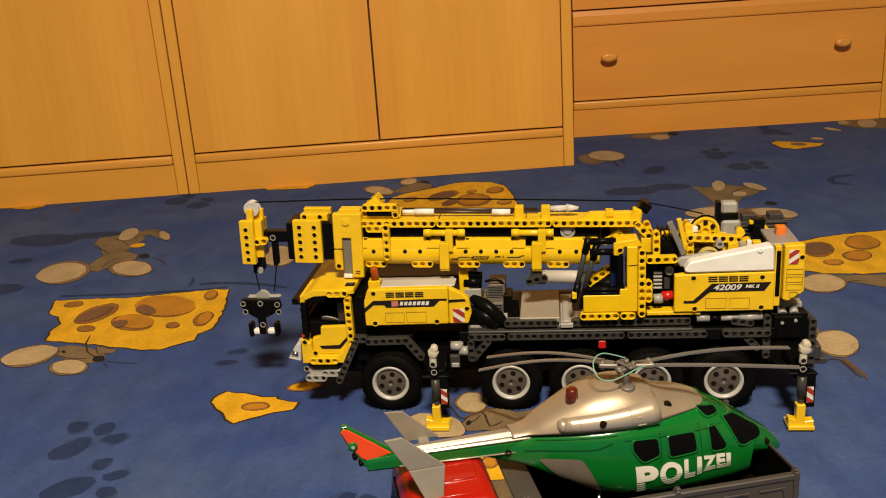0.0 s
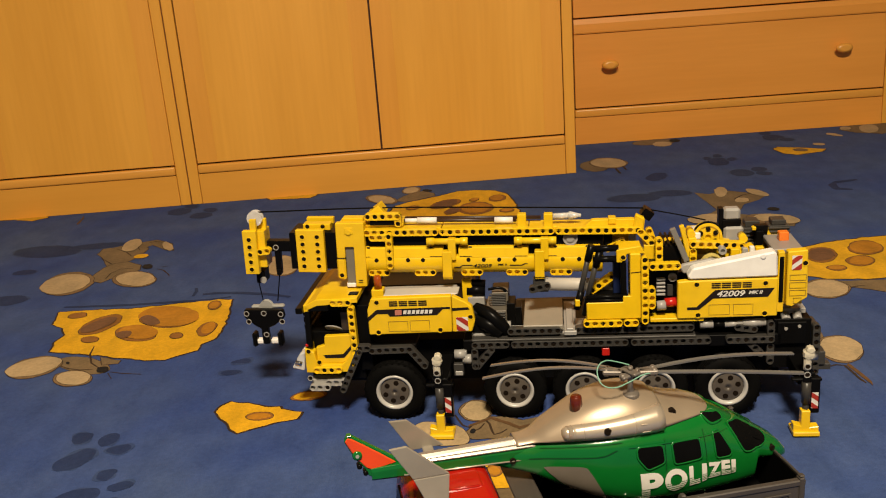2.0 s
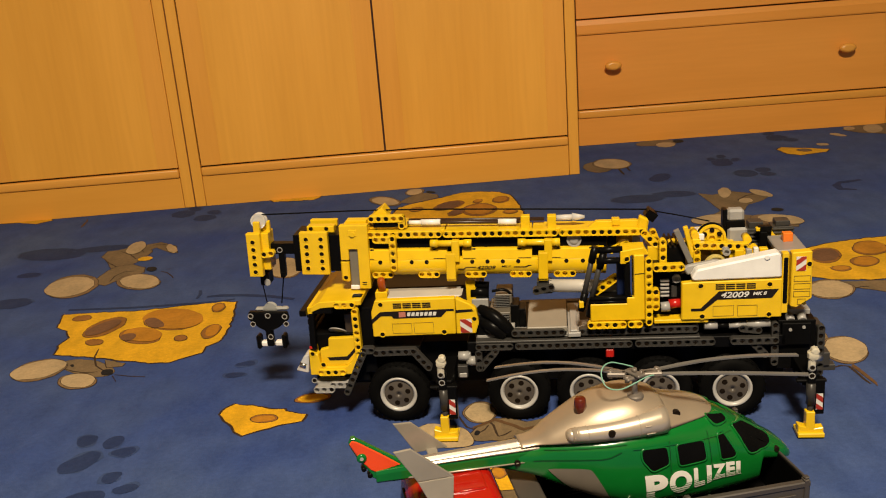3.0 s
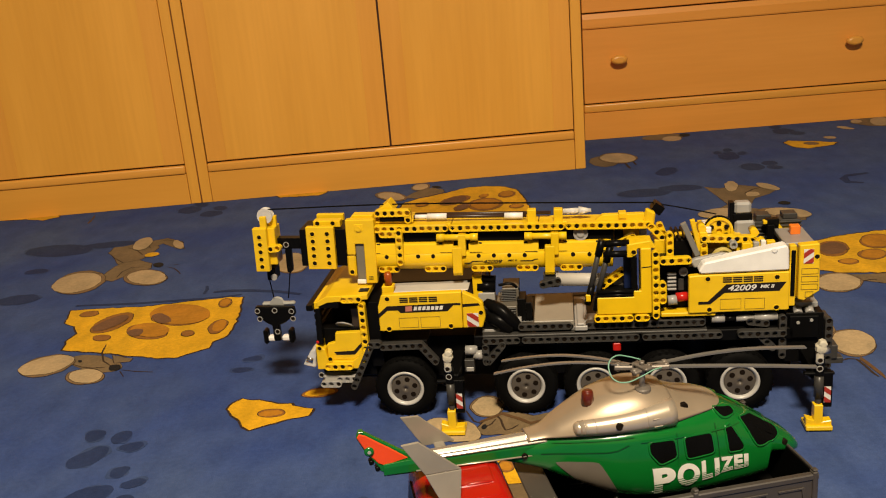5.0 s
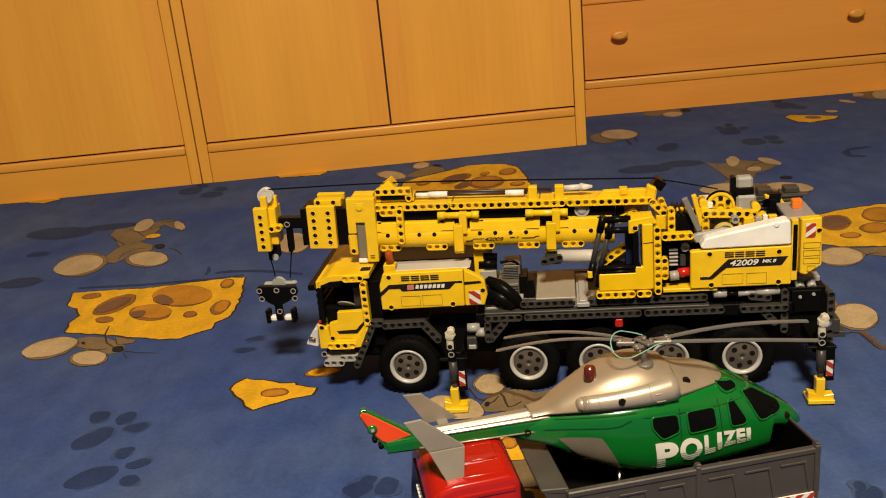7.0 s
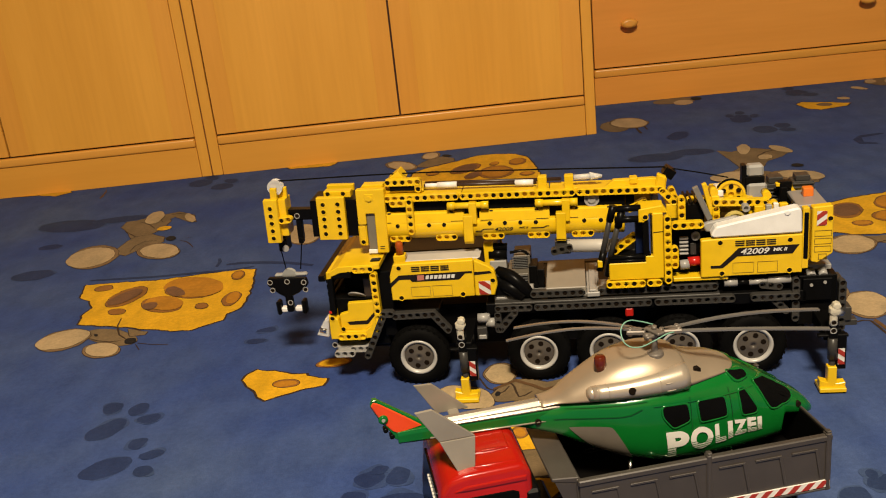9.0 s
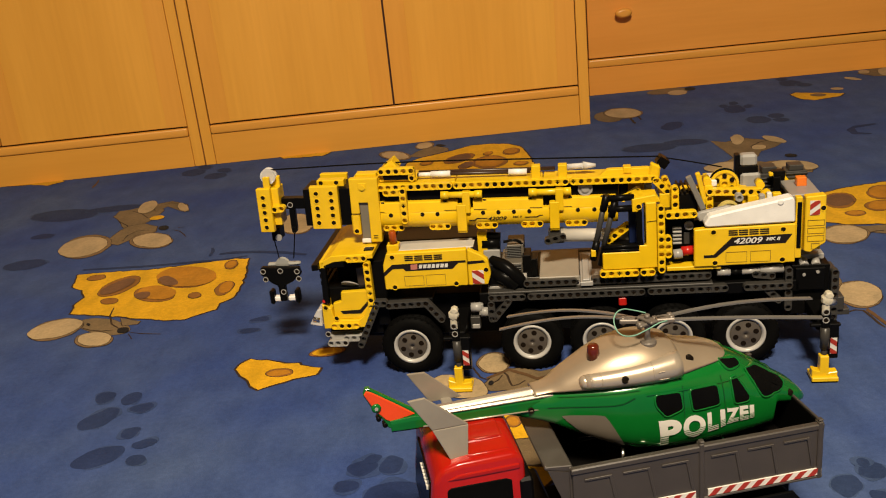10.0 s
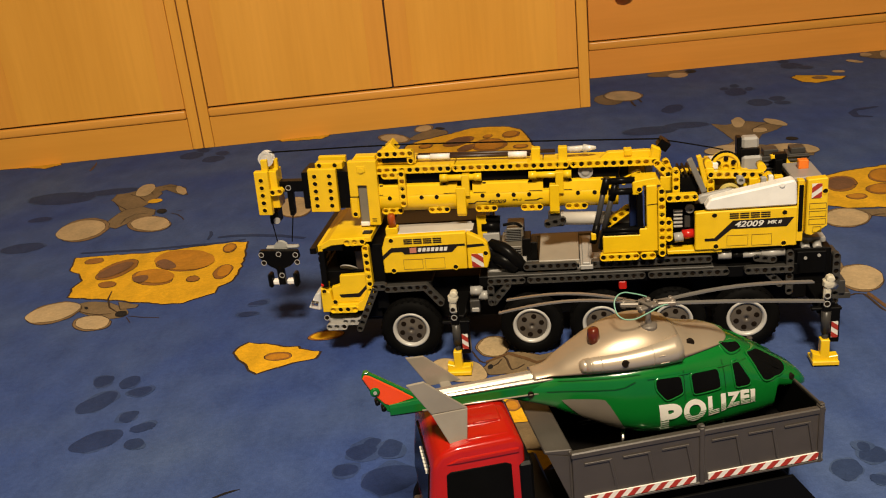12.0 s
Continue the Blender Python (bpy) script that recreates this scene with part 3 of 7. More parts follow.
motif("paw_print", "dark blue paw prints behind the crane on the carpet",
      ("oval", C_NAV, (0.557, 1.967, 0.021, -0.010, 0.010, 0.036)),
      ("oval", C_NAV, (0.542, 2.003, 0.009, -0.004, 0.004, 0.016)),
      ("oval", C_NAV, (0.589, 1.982, 0.008, -0.004, 0.005, 0.016)),
      ("oval", C_NAV, (0.569, 2.021, 0.009, -0.004, 0.005, 0.016)))
motif("paw_print", "dark blue paw prints behind the crane on the carpet",
      ("oval", C_NAV, (0.574, 1.854, 0.022, -0.010, 0.008, 0.028)),
      ("oval", C_NAV, (0.614, 1.874, 0.014, -0.006, 0.006, 0.019)),
      ("oval", C_NAV, (0.614, 1.837, 0.014, -0.006, 0.004, 0.014)))
motif("paw_print", "dark blue paw prints by the drawers",
      ("oval", C_NAV, (0.744, 2.176, 0.022, -0.012, 0.010, 0.031)),
      ("oval", C_NAV, (0.742, 2.230, 0.011, -0.006, 0.006, 0.020)),
      ("oval", C_NAV, (0.765, 2.143, 0.015, -0.008, 0.006, 0.018)))
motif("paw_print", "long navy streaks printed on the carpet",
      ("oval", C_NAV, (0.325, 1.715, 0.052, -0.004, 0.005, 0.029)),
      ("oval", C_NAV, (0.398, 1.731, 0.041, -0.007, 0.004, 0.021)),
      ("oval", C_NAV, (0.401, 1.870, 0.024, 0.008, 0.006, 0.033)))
motif("mouse_print", "mouse printed close to the drawers plinth",
      ("oval", C_MOU, (0.469, 2.217, 0.053, -0.002, 0.006, 0.033)),
      ("oval", C_BEI, (0.483, 2.189, 0.020, -0.004, 0.005, 0.025)),
      ("oval", C_BLK, (0.520, 2.220, 0.013, -0.002, 0.004, 0.020)))
motif("mouse_print", "mouse with pale ears near the drawers plinth",
      ("poly", C_MOU, [(0.914, 2.212), (0.979, 2.272), (1.050, 2.280), (1.053, 2.172), (0.985, 2.134), (0.936, 2.169)]),
      ("oval", C_BEI, (0.935, 2.224, 0.010, -0.006, 0.008, 0.019)),
      ("oval", C_BEI, (0.983, 2.204, 0.017, -0.010, 0.019, 0.044)),
      ("oval", C_BEI, (0.883, 2.160, 0.011, -0.017, 0.005, 0.012)))
motif("mouse_print", "mouse printed beneath the crane wheels",
      ("poly", C_MOU, [(-0.018, 0.840), (-0.005, 0.862), (0.008, 0.874), (0.026, 0.872), (0.044, 0.862), (0.066, 0.868), (0.070, 0.846), (0.040, 0.834), (0.015, 0.827), (-0.010, 0.829)]),
      ("oval", C_BRO, (-0.004, 0.890, 0.018, -0.004, 0.002, 0.024)),
      ("oval", C_BEI, (-0.004, 0.890, 0.0145, -0.003, 0.002, 0.0195)),
      ("oval", C_BEI, (-0.042, 0.844, 0.027, -0.012, 0.002, 0.021)),
      ("oval", C_BLK, (-0.009, 0.845, 0.003, -0.000, 0.000, 0.005)),
      ("poly", C_BRO, [(-0.013, 0.858), (0.012, 0.873), (0.040, 0.849), (0.064, 0.855), (0.063, 0.851), (0.039, 0.844), (0.011, 0.868), (-0.012, 0.854)]))
motif("cheese_print", "small cheese crumb printed beside the crane cab",
      ("oval", C_BRO, (-0.195, 0.951, 0.021, 0.003, -0.002, 0.012)),
      ("oval", C_YEL, (-0.195, 0.951, 0.018, 0.002, -0.002, 0.009)))
motif("paw_print", "navy paw marks printed beside the cheese",
      ("oval", C_NAV, (-0.304, 1.028, 0.012, 0.001, -0.002, 0.007)),
      ("oval", C_NAV, (-0.296, 1.060, 0.012, 0.001, -0.002, 0.008)))
motif("paw_print", "dark blue paw prints beside the tipper lorry",
      ("oval", C_NAV, (-0.130, 0.707, 0.013, 0.004, -0.003, 0.013)),
      ("oval", C_NAV, (-0.141, 0.680, 0.011, 0.002, -0.002, 0.009)),
      ("oval", C_NAV, (-0.101, 0.663, 0.024, 0.006, -0.004, 0.021)),
      ("oval", C_NAV, (-0.123, 0.720, 0.008, 0.002, -0.002, 0.007)),
      ("oval", C_NAV, (-0.103, 0.708, 0.010, 0.002, -0.002, 0.014)))
motif("paw_print", "dark blue paw prints behind the tipper lorry",
      ("oval", C_NAV, (0.272, 0.629, 0.010, -0.005, 0.007, 0.014)),
      ("oval", C_NAV, (0.299, 0.647, 0.010, -0.005, 0.005, 0.010)),
      ("oval", C_NAV, (0.292, 0.613, 0.008, -0.004, 0.004, 0.007)),
      ("oval", C_NAV, (0.295, 0.659, 0.006, -0.001, 0.002, 0.006)))
motif("cheese_print", "cheese between the lorry cab and its bed",
      ("poly", C_YEL, [(-0.001, 0.782), (0.015, 0.784), (0.025, 0.737), (0.007, 0.735)]),
      ("oval", C_BRO, (0.010, 0.767, 0.007, -0.001, 0.001, 0.010)),
      ("oval", C_ORA, (0.010, 0.766, 0.005, -0.001, 0.000, 0.007)),
      ("poly", C_MOU, [(0.007, 0.733), (0.028, 0.734), (0.045, 0.697), (0.017, 0.688)]),
      ("poly", C_YEL, [(0.014, 0.688), (0.039, 0.685), (0.042, 0.672), (0.031, 0.657), (0.017, 0.659)]),
      ("poly", C_MOU, [(0.019, 0.656), (0.043, 0.653), (0.044, 0.619), (0.019, 0.622)]))
motif("mouse_print", "thin dark curl printed on the carpet",
      ("poly", C_NAV, [(0.694, 1.714), (0.716, 1.738), (0.759, 1.744), (0.761, 1.734), (0.712, 1.721), (0.706, 1.691), (0.725, 1.674), (0.721, 1.667), (0.692, 1.678)]))
motif("mouse_print", "black whisker squiggle printed on the carpet",
      ("poly", C_BLK, [(-0.257, 0.653), (-0.246, 0.660), (-0.238, 0.663), (-0.232, 0.664), (-0.233, 0.663), (-0.242, 0.658), (-0.248, 0.655), (-0.254, 0.651)]))
motif("mouse_print", "faint brown tail squiggle near the wardrobe",
      ("poly", C_BRO, [(-0.802, 1.808), (-0.804, 1.837), (-0.810, 1.873), (-0.803, 1.854), (-0.797, 1.823), (-0.796, 1.798)]))
motif("cheese_print", "yellow cheese rind along the wardrobe plinth",
      ("poly", C_YEL, [(-0.437, 1.931), (-0.416, 1.900), (-0.379, 1.896), (-0.330, 1.893), (-0.311, 1.934), (-0.352, 1.964), (-0.428, 1.967)]))
motif("cheese_print", "yellow cheese rind under the wardrobe front",
      ("poly", C_YEL, [(-1.097, 1.922), (-1.027, 1.883), (-0.961, 1.875), (-0.916, 1.856), (-0.888, 1.877), (-0.915, 1.912), (-1.049, 1.929)]))
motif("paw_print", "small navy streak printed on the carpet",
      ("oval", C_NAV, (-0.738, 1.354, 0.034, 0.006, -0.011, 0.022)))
motif("mouse_print", "beige mouse ear beneath the boom tip on the carpet",
      ("oval", C_BRO, (-0.313, 1.442, 0.030, -0.004, -0.009, 0.056)),
      ("oval", C_BEI, (-0.313, 1.443, 0.026, -0.004, -0.007, 0.046)))

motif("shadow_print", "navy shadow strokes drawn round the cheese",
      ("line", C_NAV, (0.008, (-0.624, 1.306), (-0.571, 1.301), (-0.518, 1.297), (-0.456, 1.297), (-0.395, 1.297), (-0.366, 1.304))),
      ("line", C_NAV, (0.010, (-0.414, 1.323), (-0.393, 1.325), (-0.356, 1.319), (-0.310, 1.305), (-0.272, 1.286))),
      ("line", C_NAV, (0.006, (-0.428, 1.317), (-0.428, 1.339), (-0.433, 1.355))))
motif("whisker_print", "thin dark drawing lines of the upper mouse",
      ("line", C_LIN, (0.0022, (-0.530, 1.468), (-0.516, 1.458), (-0.502, 1.437), (-0.496, 1.425))),
      ("line", C_LIN, (0.0018, (-0.524, 1.478), (-0.514, 1.478))),
      ("line", C_LIN, (0.0022, (-0.655, 1.550), (-0.625, 1.514), (-0.597, 1.468), (-0.591, 1.441))),
      ("line", C_LIN, (0.0022, (-0.605, 1.431), (-0.606, 1.459), (-0.596, 1.479), (-0.574, 1.479))),
      ("line", C_LIN, (0.0020, (-0.645, 1.602), (-0.620, 1.579), (-0.601, 1.551))),
      ("line", C_LIN, (0.0022, (-0.593, 1.628), (-0.583, 1.635), (-0.568, 1.627))),
      ("line", C_LIN, (0.0020, (-0.660, 1.467), (-0.642, 1.457))))
motif("whisker_print", "thin dark drawing lines of the lower mouse",
      ("line", C_LIN, (0.0025, (-0.516, 1.141), (-0.512, 1.115), (-0.499, 1.085), (-0.484, 1.069))),
      ("line", C_LIN, (0.0018, (-0.463, 1.053), (-0.444, 1.046), (-0.419, 1.040))),
      ("line", C_LIN, (0.0018, (-0.465, 1.050), (-0.454, 1.032))),
      ("line", C_LIN, (0.0020, (-0.538, 1.081), (-0.523, 1.071), (-0.506, 1.065), (-0.490, 1.065))))
motif("whisker_print", "thin dark drawing lines of the mouse beneath the crane",
      ("line", C_LIN, (0.0024, (-0.027, 0.883), (-0.023, 0.870), (-0.019, 0.859), (-0.012, 0.853))),
      ("line", C_LIN, (0.0024, (-0.005, 0.882), (0.003, 0.872), (0.009, 0.859), (0.011, 0.844), (0.013, 0.835))),
      ("line", C_LIN, (0.0020, (0.013, 0.835), (0.020, 0.838), (0.027, 0.845))),
      ("line", C_LIN, (0.0020, (-0.009, 0.843), (-0.001, 0.850), (0.004, 0.860))))
motif("whisker_print", "thin dark drawing lines beside the crane tail",
      ("line", C_LIN, (0.0030, (0.394, 0.942), (0.404, 0.946), (0.412, 0.943), (0.414, 0.925), (0.415, 0.907), (0.417, 0.898))),
      ("line", C_LIN, (0.0030, (0.503, 1.169), (0.515, 1.177), (0.528, 1.181), (0.536, 1.180))),
      ("line", C_LIN, (0.0030, (0.509, 1.312), (0.527, 1.329), (0.544, 1.330), (0.547, 1.306))))
motif("whisker_print", "thin dark drawing lines of the far mice",
      ("line", C_LIN, (0.0035, (0.499, 1.658), (0.522, 1.683), (0.554, 1.697))),
      ("line", C_LIN, (0.0060, (0.333, 1.980), (0.334, 1.935), (0.335, 1.919))),
      ("line", C_LIN, (0.0060, (0.352, 1.983), (0.353, 1.949))))


# ---- the toy crane, built on an 8 mm grid: x to its rear, y across, z up ----
U = 0.008
CRANE = rotz(-0.08877, 0.88312, -5.983)
BEAMS = {}


def beam_mesh(n, thick, mat, pinned):
    """A rounded liftarm of n holes along x, holes across y, stepped holes with dark pins or hole shade painted on their
    floors.
    """
    key = (n, thick, mat.name, pinned)
    if key in BEAMS:
        return BEAMS[key]
    bm = bmesh.new()
    seg, h = 12, 0.46
    y0, y1 = -thick / 2, thick / 2
    for i in range(n):
        outer = []
        for k in range(seg):
            a = 2 * math.pi * (k + 0.5) / seg
            c, s = math.cos(a), math.sin(a)
            if (i == 0 and c < 0) or (i == n - 1 and c > 0):
                outer.append((i + h * c, h * s))
            else:
                t = min(0.5 / abs(c), h / abs(s))
                corner = abs(abs(c) - abs(s)) < 1e-6
                outer.append((i + math.copysign(0.5, c), math.copysign(h, s)) if corner else (i + t * c, t * s))
        ring = lambda r, y: [bm.verts.new((i + r * math.cos(2 * math.pi * (k + 0.5) / seg), y, r * math.sin(2 * math.pi * (k + 0.5) / seg))) for k in range(seg)]
        o = [bm.verts.new((x, y0 + 0.06, z)) for x, z in outer]
        rim = [bm.verts.new((x if abs(abs(x - i) - 0.5) < 1e-3 else i + (x - i) * 0.9, y0, z * 0.9)) for x, z in outer]
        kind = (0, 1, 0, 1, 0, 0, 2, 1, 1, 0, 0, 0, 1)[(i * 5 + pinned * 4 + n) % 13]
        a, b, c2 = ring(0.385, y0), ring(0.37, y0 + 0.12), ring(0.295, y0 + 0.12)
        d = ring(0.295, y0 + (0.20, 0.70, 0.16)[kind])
        for p, q in ((o, rim), (rim, a), (a, b), (b, c2), (c2, d)):
            for k in range(seg):
                bm.faces.new((p[k], p[(k + 1) % seg], q[(k + 1) % seg], q[k]))
        # dark floor face carries the pin and the shade of the hole
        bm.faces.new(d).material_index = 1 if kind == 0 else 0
        if kind == 2:
            yy = y0 + 0.15
            for hw, hh in ((0.24, 0.09), (0.09, 0.24)):
                bm.faces.new([bm.verts.new((i + sx * hw, yy, sz * hh)) for sx, sz in ((-1, -1), (1, -1), (1, 1), (-1, 1))]).material_index = 1
                yy -= 0.004
        e = [bm.verts.new((x, y1, z)) for x, z in outer]
        bm.faces.new(e[::-1])
        for k in range(seg):
            xa, xb = outer[k][0], outer[(k + 1) % seg][0]
            inner = (abs(xa - i) > 0.499 and abs(xb - i) > 0.499 and (xa - i) * (xb - i) > 0)
            if not inner:
                bm.faces.new((o[(k + 1) % seg], o[k], e[k], e[(k + 1) % seg]))
    bmesh.ops.remove_doubles(bm, verts=bm.verts, dist=1e-4)
    bmesh.ops.recalc_face_normals(bm, faces=bm.faces)
    bmesh.ops.scale(bm, vec=(U, U, U), verts=bm.verts)
    bm.normal_update()
    # the near face must look towards -y
    if sum(f.normal.y * f.calc_area() for f in bm.faces if abs(f.calc_center_median().y - y0 * U) < 1e-6 and len(f.verts) == 4) > 0:
        for f in bm.faces:
            f.normal_flip()
    me = bpy.data.meshes.new("beam")
    bm.to_mesh(me)
    bm.free()
    me.materials.append(mat)
    me.materials.append(PIN_SHADE)
    BEAMS[key] = me
    return me


def beam(parent, n, x, y, z, ang=0.0, mat=None, thick=1.0, pinned=0, m=None, name="beam"):
    """Liftarm whose first hole is at x, z and whose middle is at y; ang lifts its far end."""
    mm = pose(x * U, y * U, z * U, 0, -ang, 0)
    return link(name, beam_mesh(n, thick, mat or YEL, pinned), None, parent, "", mm if m is None else m @ mm)


def gbox(bm, x0, x1, y0, y1, z0, z1, bev=0.08, mat=0, m=None, seg=1):
    box(bm, x0 * U, x1 * U, y0 * U, y1 * U, z0 * U, z1 * U, bev * U, mat, seg, m)


def gprism(bm, pts, y0, y1, bev=0.08, mat=0):
    prism(bm, [(x * U, z * U) for x, z in pts], y0 * U, y1 * U, bev * U, mat)


def grod(bm, p, q, r, seg=14, r2=None, mat=0):
    rod(bm, [c * U for c in p], [c * U for c in q], r * U, seg, None if r2 is None else r2 * U, mat)


def gpart(name, boxes, mat, parent, label="", m=None, bev=0.08):
    """One part of several grid boxes."""
    bm = bmesh.new()
    for b in boxes:
        gbox(bm, *b, bev=bev)
    return part(name, bm, mat, parent, label, m)


def hole(parent, x, y, z, r=0.3, ring=None):
    """A pin in a panel: raised collar, the shade in its socket painted as a dark face."""
    bm = bmesh.new()
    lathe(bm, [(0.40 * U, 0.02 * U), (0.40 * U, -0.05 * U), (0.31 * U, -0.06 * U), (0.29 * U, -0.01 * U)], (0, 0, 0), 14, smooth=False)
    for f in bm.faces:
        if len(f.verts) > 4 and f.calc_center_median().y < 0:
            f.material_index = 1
    part("pin", bm, [ring or YEL, PIN_SHADE], parent, m=pose(x * U, y * U, z * U))


def flat(name, pts, y, mat, parent, label="", m=None, thick=0.03):
    bm = bmesh.new()
    gprism(bm, pts, y, y - thick, 0)
    return part(name, bm, mat, parent, label, m)


def slabs(name, rects, y, mat, parent, label="", m=None, lean=0.0):
    """Flat printed bars, one part."""
    bm = bmesh.new()
    for x0, x1, z0, z1 in rects:
        gprism(bm, [(x0, z0), (x1, z0), (x1 + lean, z1), (x0 + lean, z1)], y, y - 0.03, 0)
    return part(name, bm, mat, parent, label, m)


def frame_bars(x0, x1, z0, z1, w=0.042):
    """Four thin bars round a rectangle."""
    return [(x0, x1, z0, z0 + w), (x0, x1, z1 - w, z1), (x0, x0 + w, z0 + w, z1 - w), (x1 - w, x1, z0 + w, z1 - w)]


def band(x0, x1, z0, z1, c0, c1, slope):
    """The part of a rectangle between two parallel slanting lines z + slope * x = c."""
    pts = [(x0, z0), (x1, z0), (x1, z1), (x0, z1)]
    for c, s in ((c0, 1), (c1, -1)):
        out = []
        for i, p in enumerate(pts):
            q = pts[(i + 1) % len(pts)]
            dp, dq = s * (p[1] + slope * p[0] - c), s * (q[1] + slope * q[0] - c)
            if dp >= 0:
                out.append(p)
            if dp * dq < 0:
                t = dp / (dp - dq)
                out.append((p[0] + (q[0] - p[0]) * t, p[1] + (q[1] - p[1]) * t))
        pts = out
    return pts


def hazard(parent, x0, x1, z0, z1, y, k=2, m=None):
    """Red and white slanting warning sticker."""
    st = flat("warning_sticker", [(x0, z0), (x1, z0), (x1, z1), (x0, z1)], y, PRI, parent, "red and white striped sticker", m)
    slope = 0.75 if parent is not cw_holder[0] else -0.75
    lo = z0 + min(slope * x0, slope * x1)
    span = (z1 - z0) + abs(slope) * (x1 - x0)
    for i in range(k):
        pts = band(x0, x1, z0, z1, lo + span * (i + 0.12) / k, lo + span * (i + 0.62) / k, slope)
        if len(pts) > 2:
            flat("stripe", pts, y - 0.04, RPR, st, "", m)


cw_holder = [None]


def sign(txt, size, x, y, z, mat, parent, shear=0.2, ang=0.0, label="", bold=0.0, wide=1.0):
    me = lettering(txt, size * U, shear, bold * U)
    return link("lettering", me, mat, parent, label, pose(x * U, y * U, z * U, 90, -ang, 0) @ Matrix.Diagonal((wide, 1.0, 1.0, 1.0)))


crane = tagged(new("toy_crane_truck"), "yellow building-brick mobile crane lorry standing on the carpet", "toy crane")
crane.matrix_basis = CRANE

# chassis
chassis = gpart("chassis", [(-9.5, 50, 3.2, 11.8, 4.2, 10.0), (9.5, 49.5, 0.6, 14.4, 9.4, 10.9)], BLK, crane, "black brick-built lorry chassis")
for x, n, p in ((11.1, 5, 0), (16.2, 15, 1), (31.4, 10, 0), (43.1, 6, 2)):
    for y in (0.2, 14.8):
        beam(chassis, n, x, y, 10.5, 0, DGR, pinned=p)
for x, n in ((15.8, 7), (24.4, 15)):
    beam(chassis, n, x, 0.7, 12.1, 0, DGR, pinned=1)
beam(chassis, 3, 44.2, 0.9, 11.9, -8, DGR)
beam(chassis, 3, 48.1, 0.5, 10.4, 90, DGR)
beam(chassis, 3, 48.1, 0.5, 7.4, 90, DGR)
beam(chassis, 3, 45.6, 0.45, 10.0, -48, DGR)
beam(chassis, 3, 11.0, 0.1, 7.6, 90, DGR)
beam(chassis, 4, 11.3, 0.15, 7.6, 50, DGR)
gpart("deck_strip", [(10.6, 23.6, 1.4, 4.0, 10.7, 11.5), (24, 39, 1.3, 4, 11.6, 12.3)], LGR, chassis, "grey flat deck tiles")
gpart("deck_edge", [(10.7, 39.0, -0.15, 1.2, 10.98, 11.3)], DGR, chassis)
gpart("deck_plate", [(17.4, 22.5, 0.7, 10.5, 12.1, 12.75)], plastic("tan_grey_plastic", (0.225, 0.203, 0.165), 0.35), chassis, "tan grey deck plate")
gpart("deck_tile", [(22.6, 24.2, -0.1, 10.5, 11.6, 12.2), (22.9, 23.8, 0.1, 9.0, 12.2, 12.5)], LGR, chassis, "pale grey shiny tile")
bm = bmesh.new()
grod(bm, (39.6, 1.0, 12.3), (41.2, 1.0, 12.3), 0.55)
grod(bm, (42.6, 1.0, 12.2), (44.8, 1.0, 12.3), 0.4)
grod(bm, (44.8, 1.0, 12.3), (47.6, 1.0, 12.4), 0.52)
part("axle_rod", bm, LGR, chassis, "pale grey axle connectors")
bm = bmesh.new()
grod(bm, (41.2, 1.0, 12.25), (42.6, 1.0, 12.25), 0.42)
gbox(bm, 35, 48, 3, 12, 10.8, 13.4)
part("turntable", bm, BLK, chassis)
bm = bmesh.new()
gbox(bm, 27.3, 28.3, -0.1, 0.7, 8.6, 9.8, 0.15)
part("red_bush", bm, RED, chassis, "small red bush")
bm = bmesh.new()
grod(bm, (8.3, 0.4, 9.1), (9.7, 0.4, 9.1), 0.62)
grod(bm, (9.5, 0.4, 8.4), (10.6, 0.4, 8.4), 0.62)
gbox(bm, 9.3, 9.9, 0.1, 1.0, 8.0, 9.6)
part("grey_coupling", bm, LGR, chassis, "pale grey coupling")
gpart("coupling_block", [(8.1, 9.4, -0.1, 1.2, 6.2, 7.9)], DGR, chassis, "dark grey coupling block")
gpart("coupling_clip", [(8.3, 9.3, -0.25, 0.2, 6.3, 6.9)], LGR, chassis)
gpart("tail_block", [(48.6, 53.2, 1.2, 13.8, 6.0, 12.6), (49.0, 52.5, 0.6, 2, 9.5, 12.4)], BLK, chassis)
beam(chassis, 7, 53.6, 0.6, 5.8, 90, DGR, pinned=1)
for x in (50.2, 51.6):
    bm = bmesh.new()
    grod(bm, (x, 1.4, 12.4), (x, 2.2, 12.9), 0.55)
    part("tail_stud", bm, LGR, chassis, "pale grey stud on the tail")
gpart("tail_step", [(54.1, 55.0, 0.9, 3.0, 6.4, 8.2), (53.9, 55.8, 1.2, 2.6, 5.6, 6.4)], DGR, chassis, "dark grey step at the tail")
for x, z in ((50.0, 11.6), (51.6, 11.9)):
    bm = bmesh.new()
    grod(bm, (x, 0.45, z), (x, 0.7, z), 0.2)
    part("tail_pin", bm, LGR, chassis)
gpart("tail_lamp", [(53.0, 54.6, 3.0, 6.0, 10.0, 11.0)], DGR, chassis)

# wheels
TYRE_R = 4.1


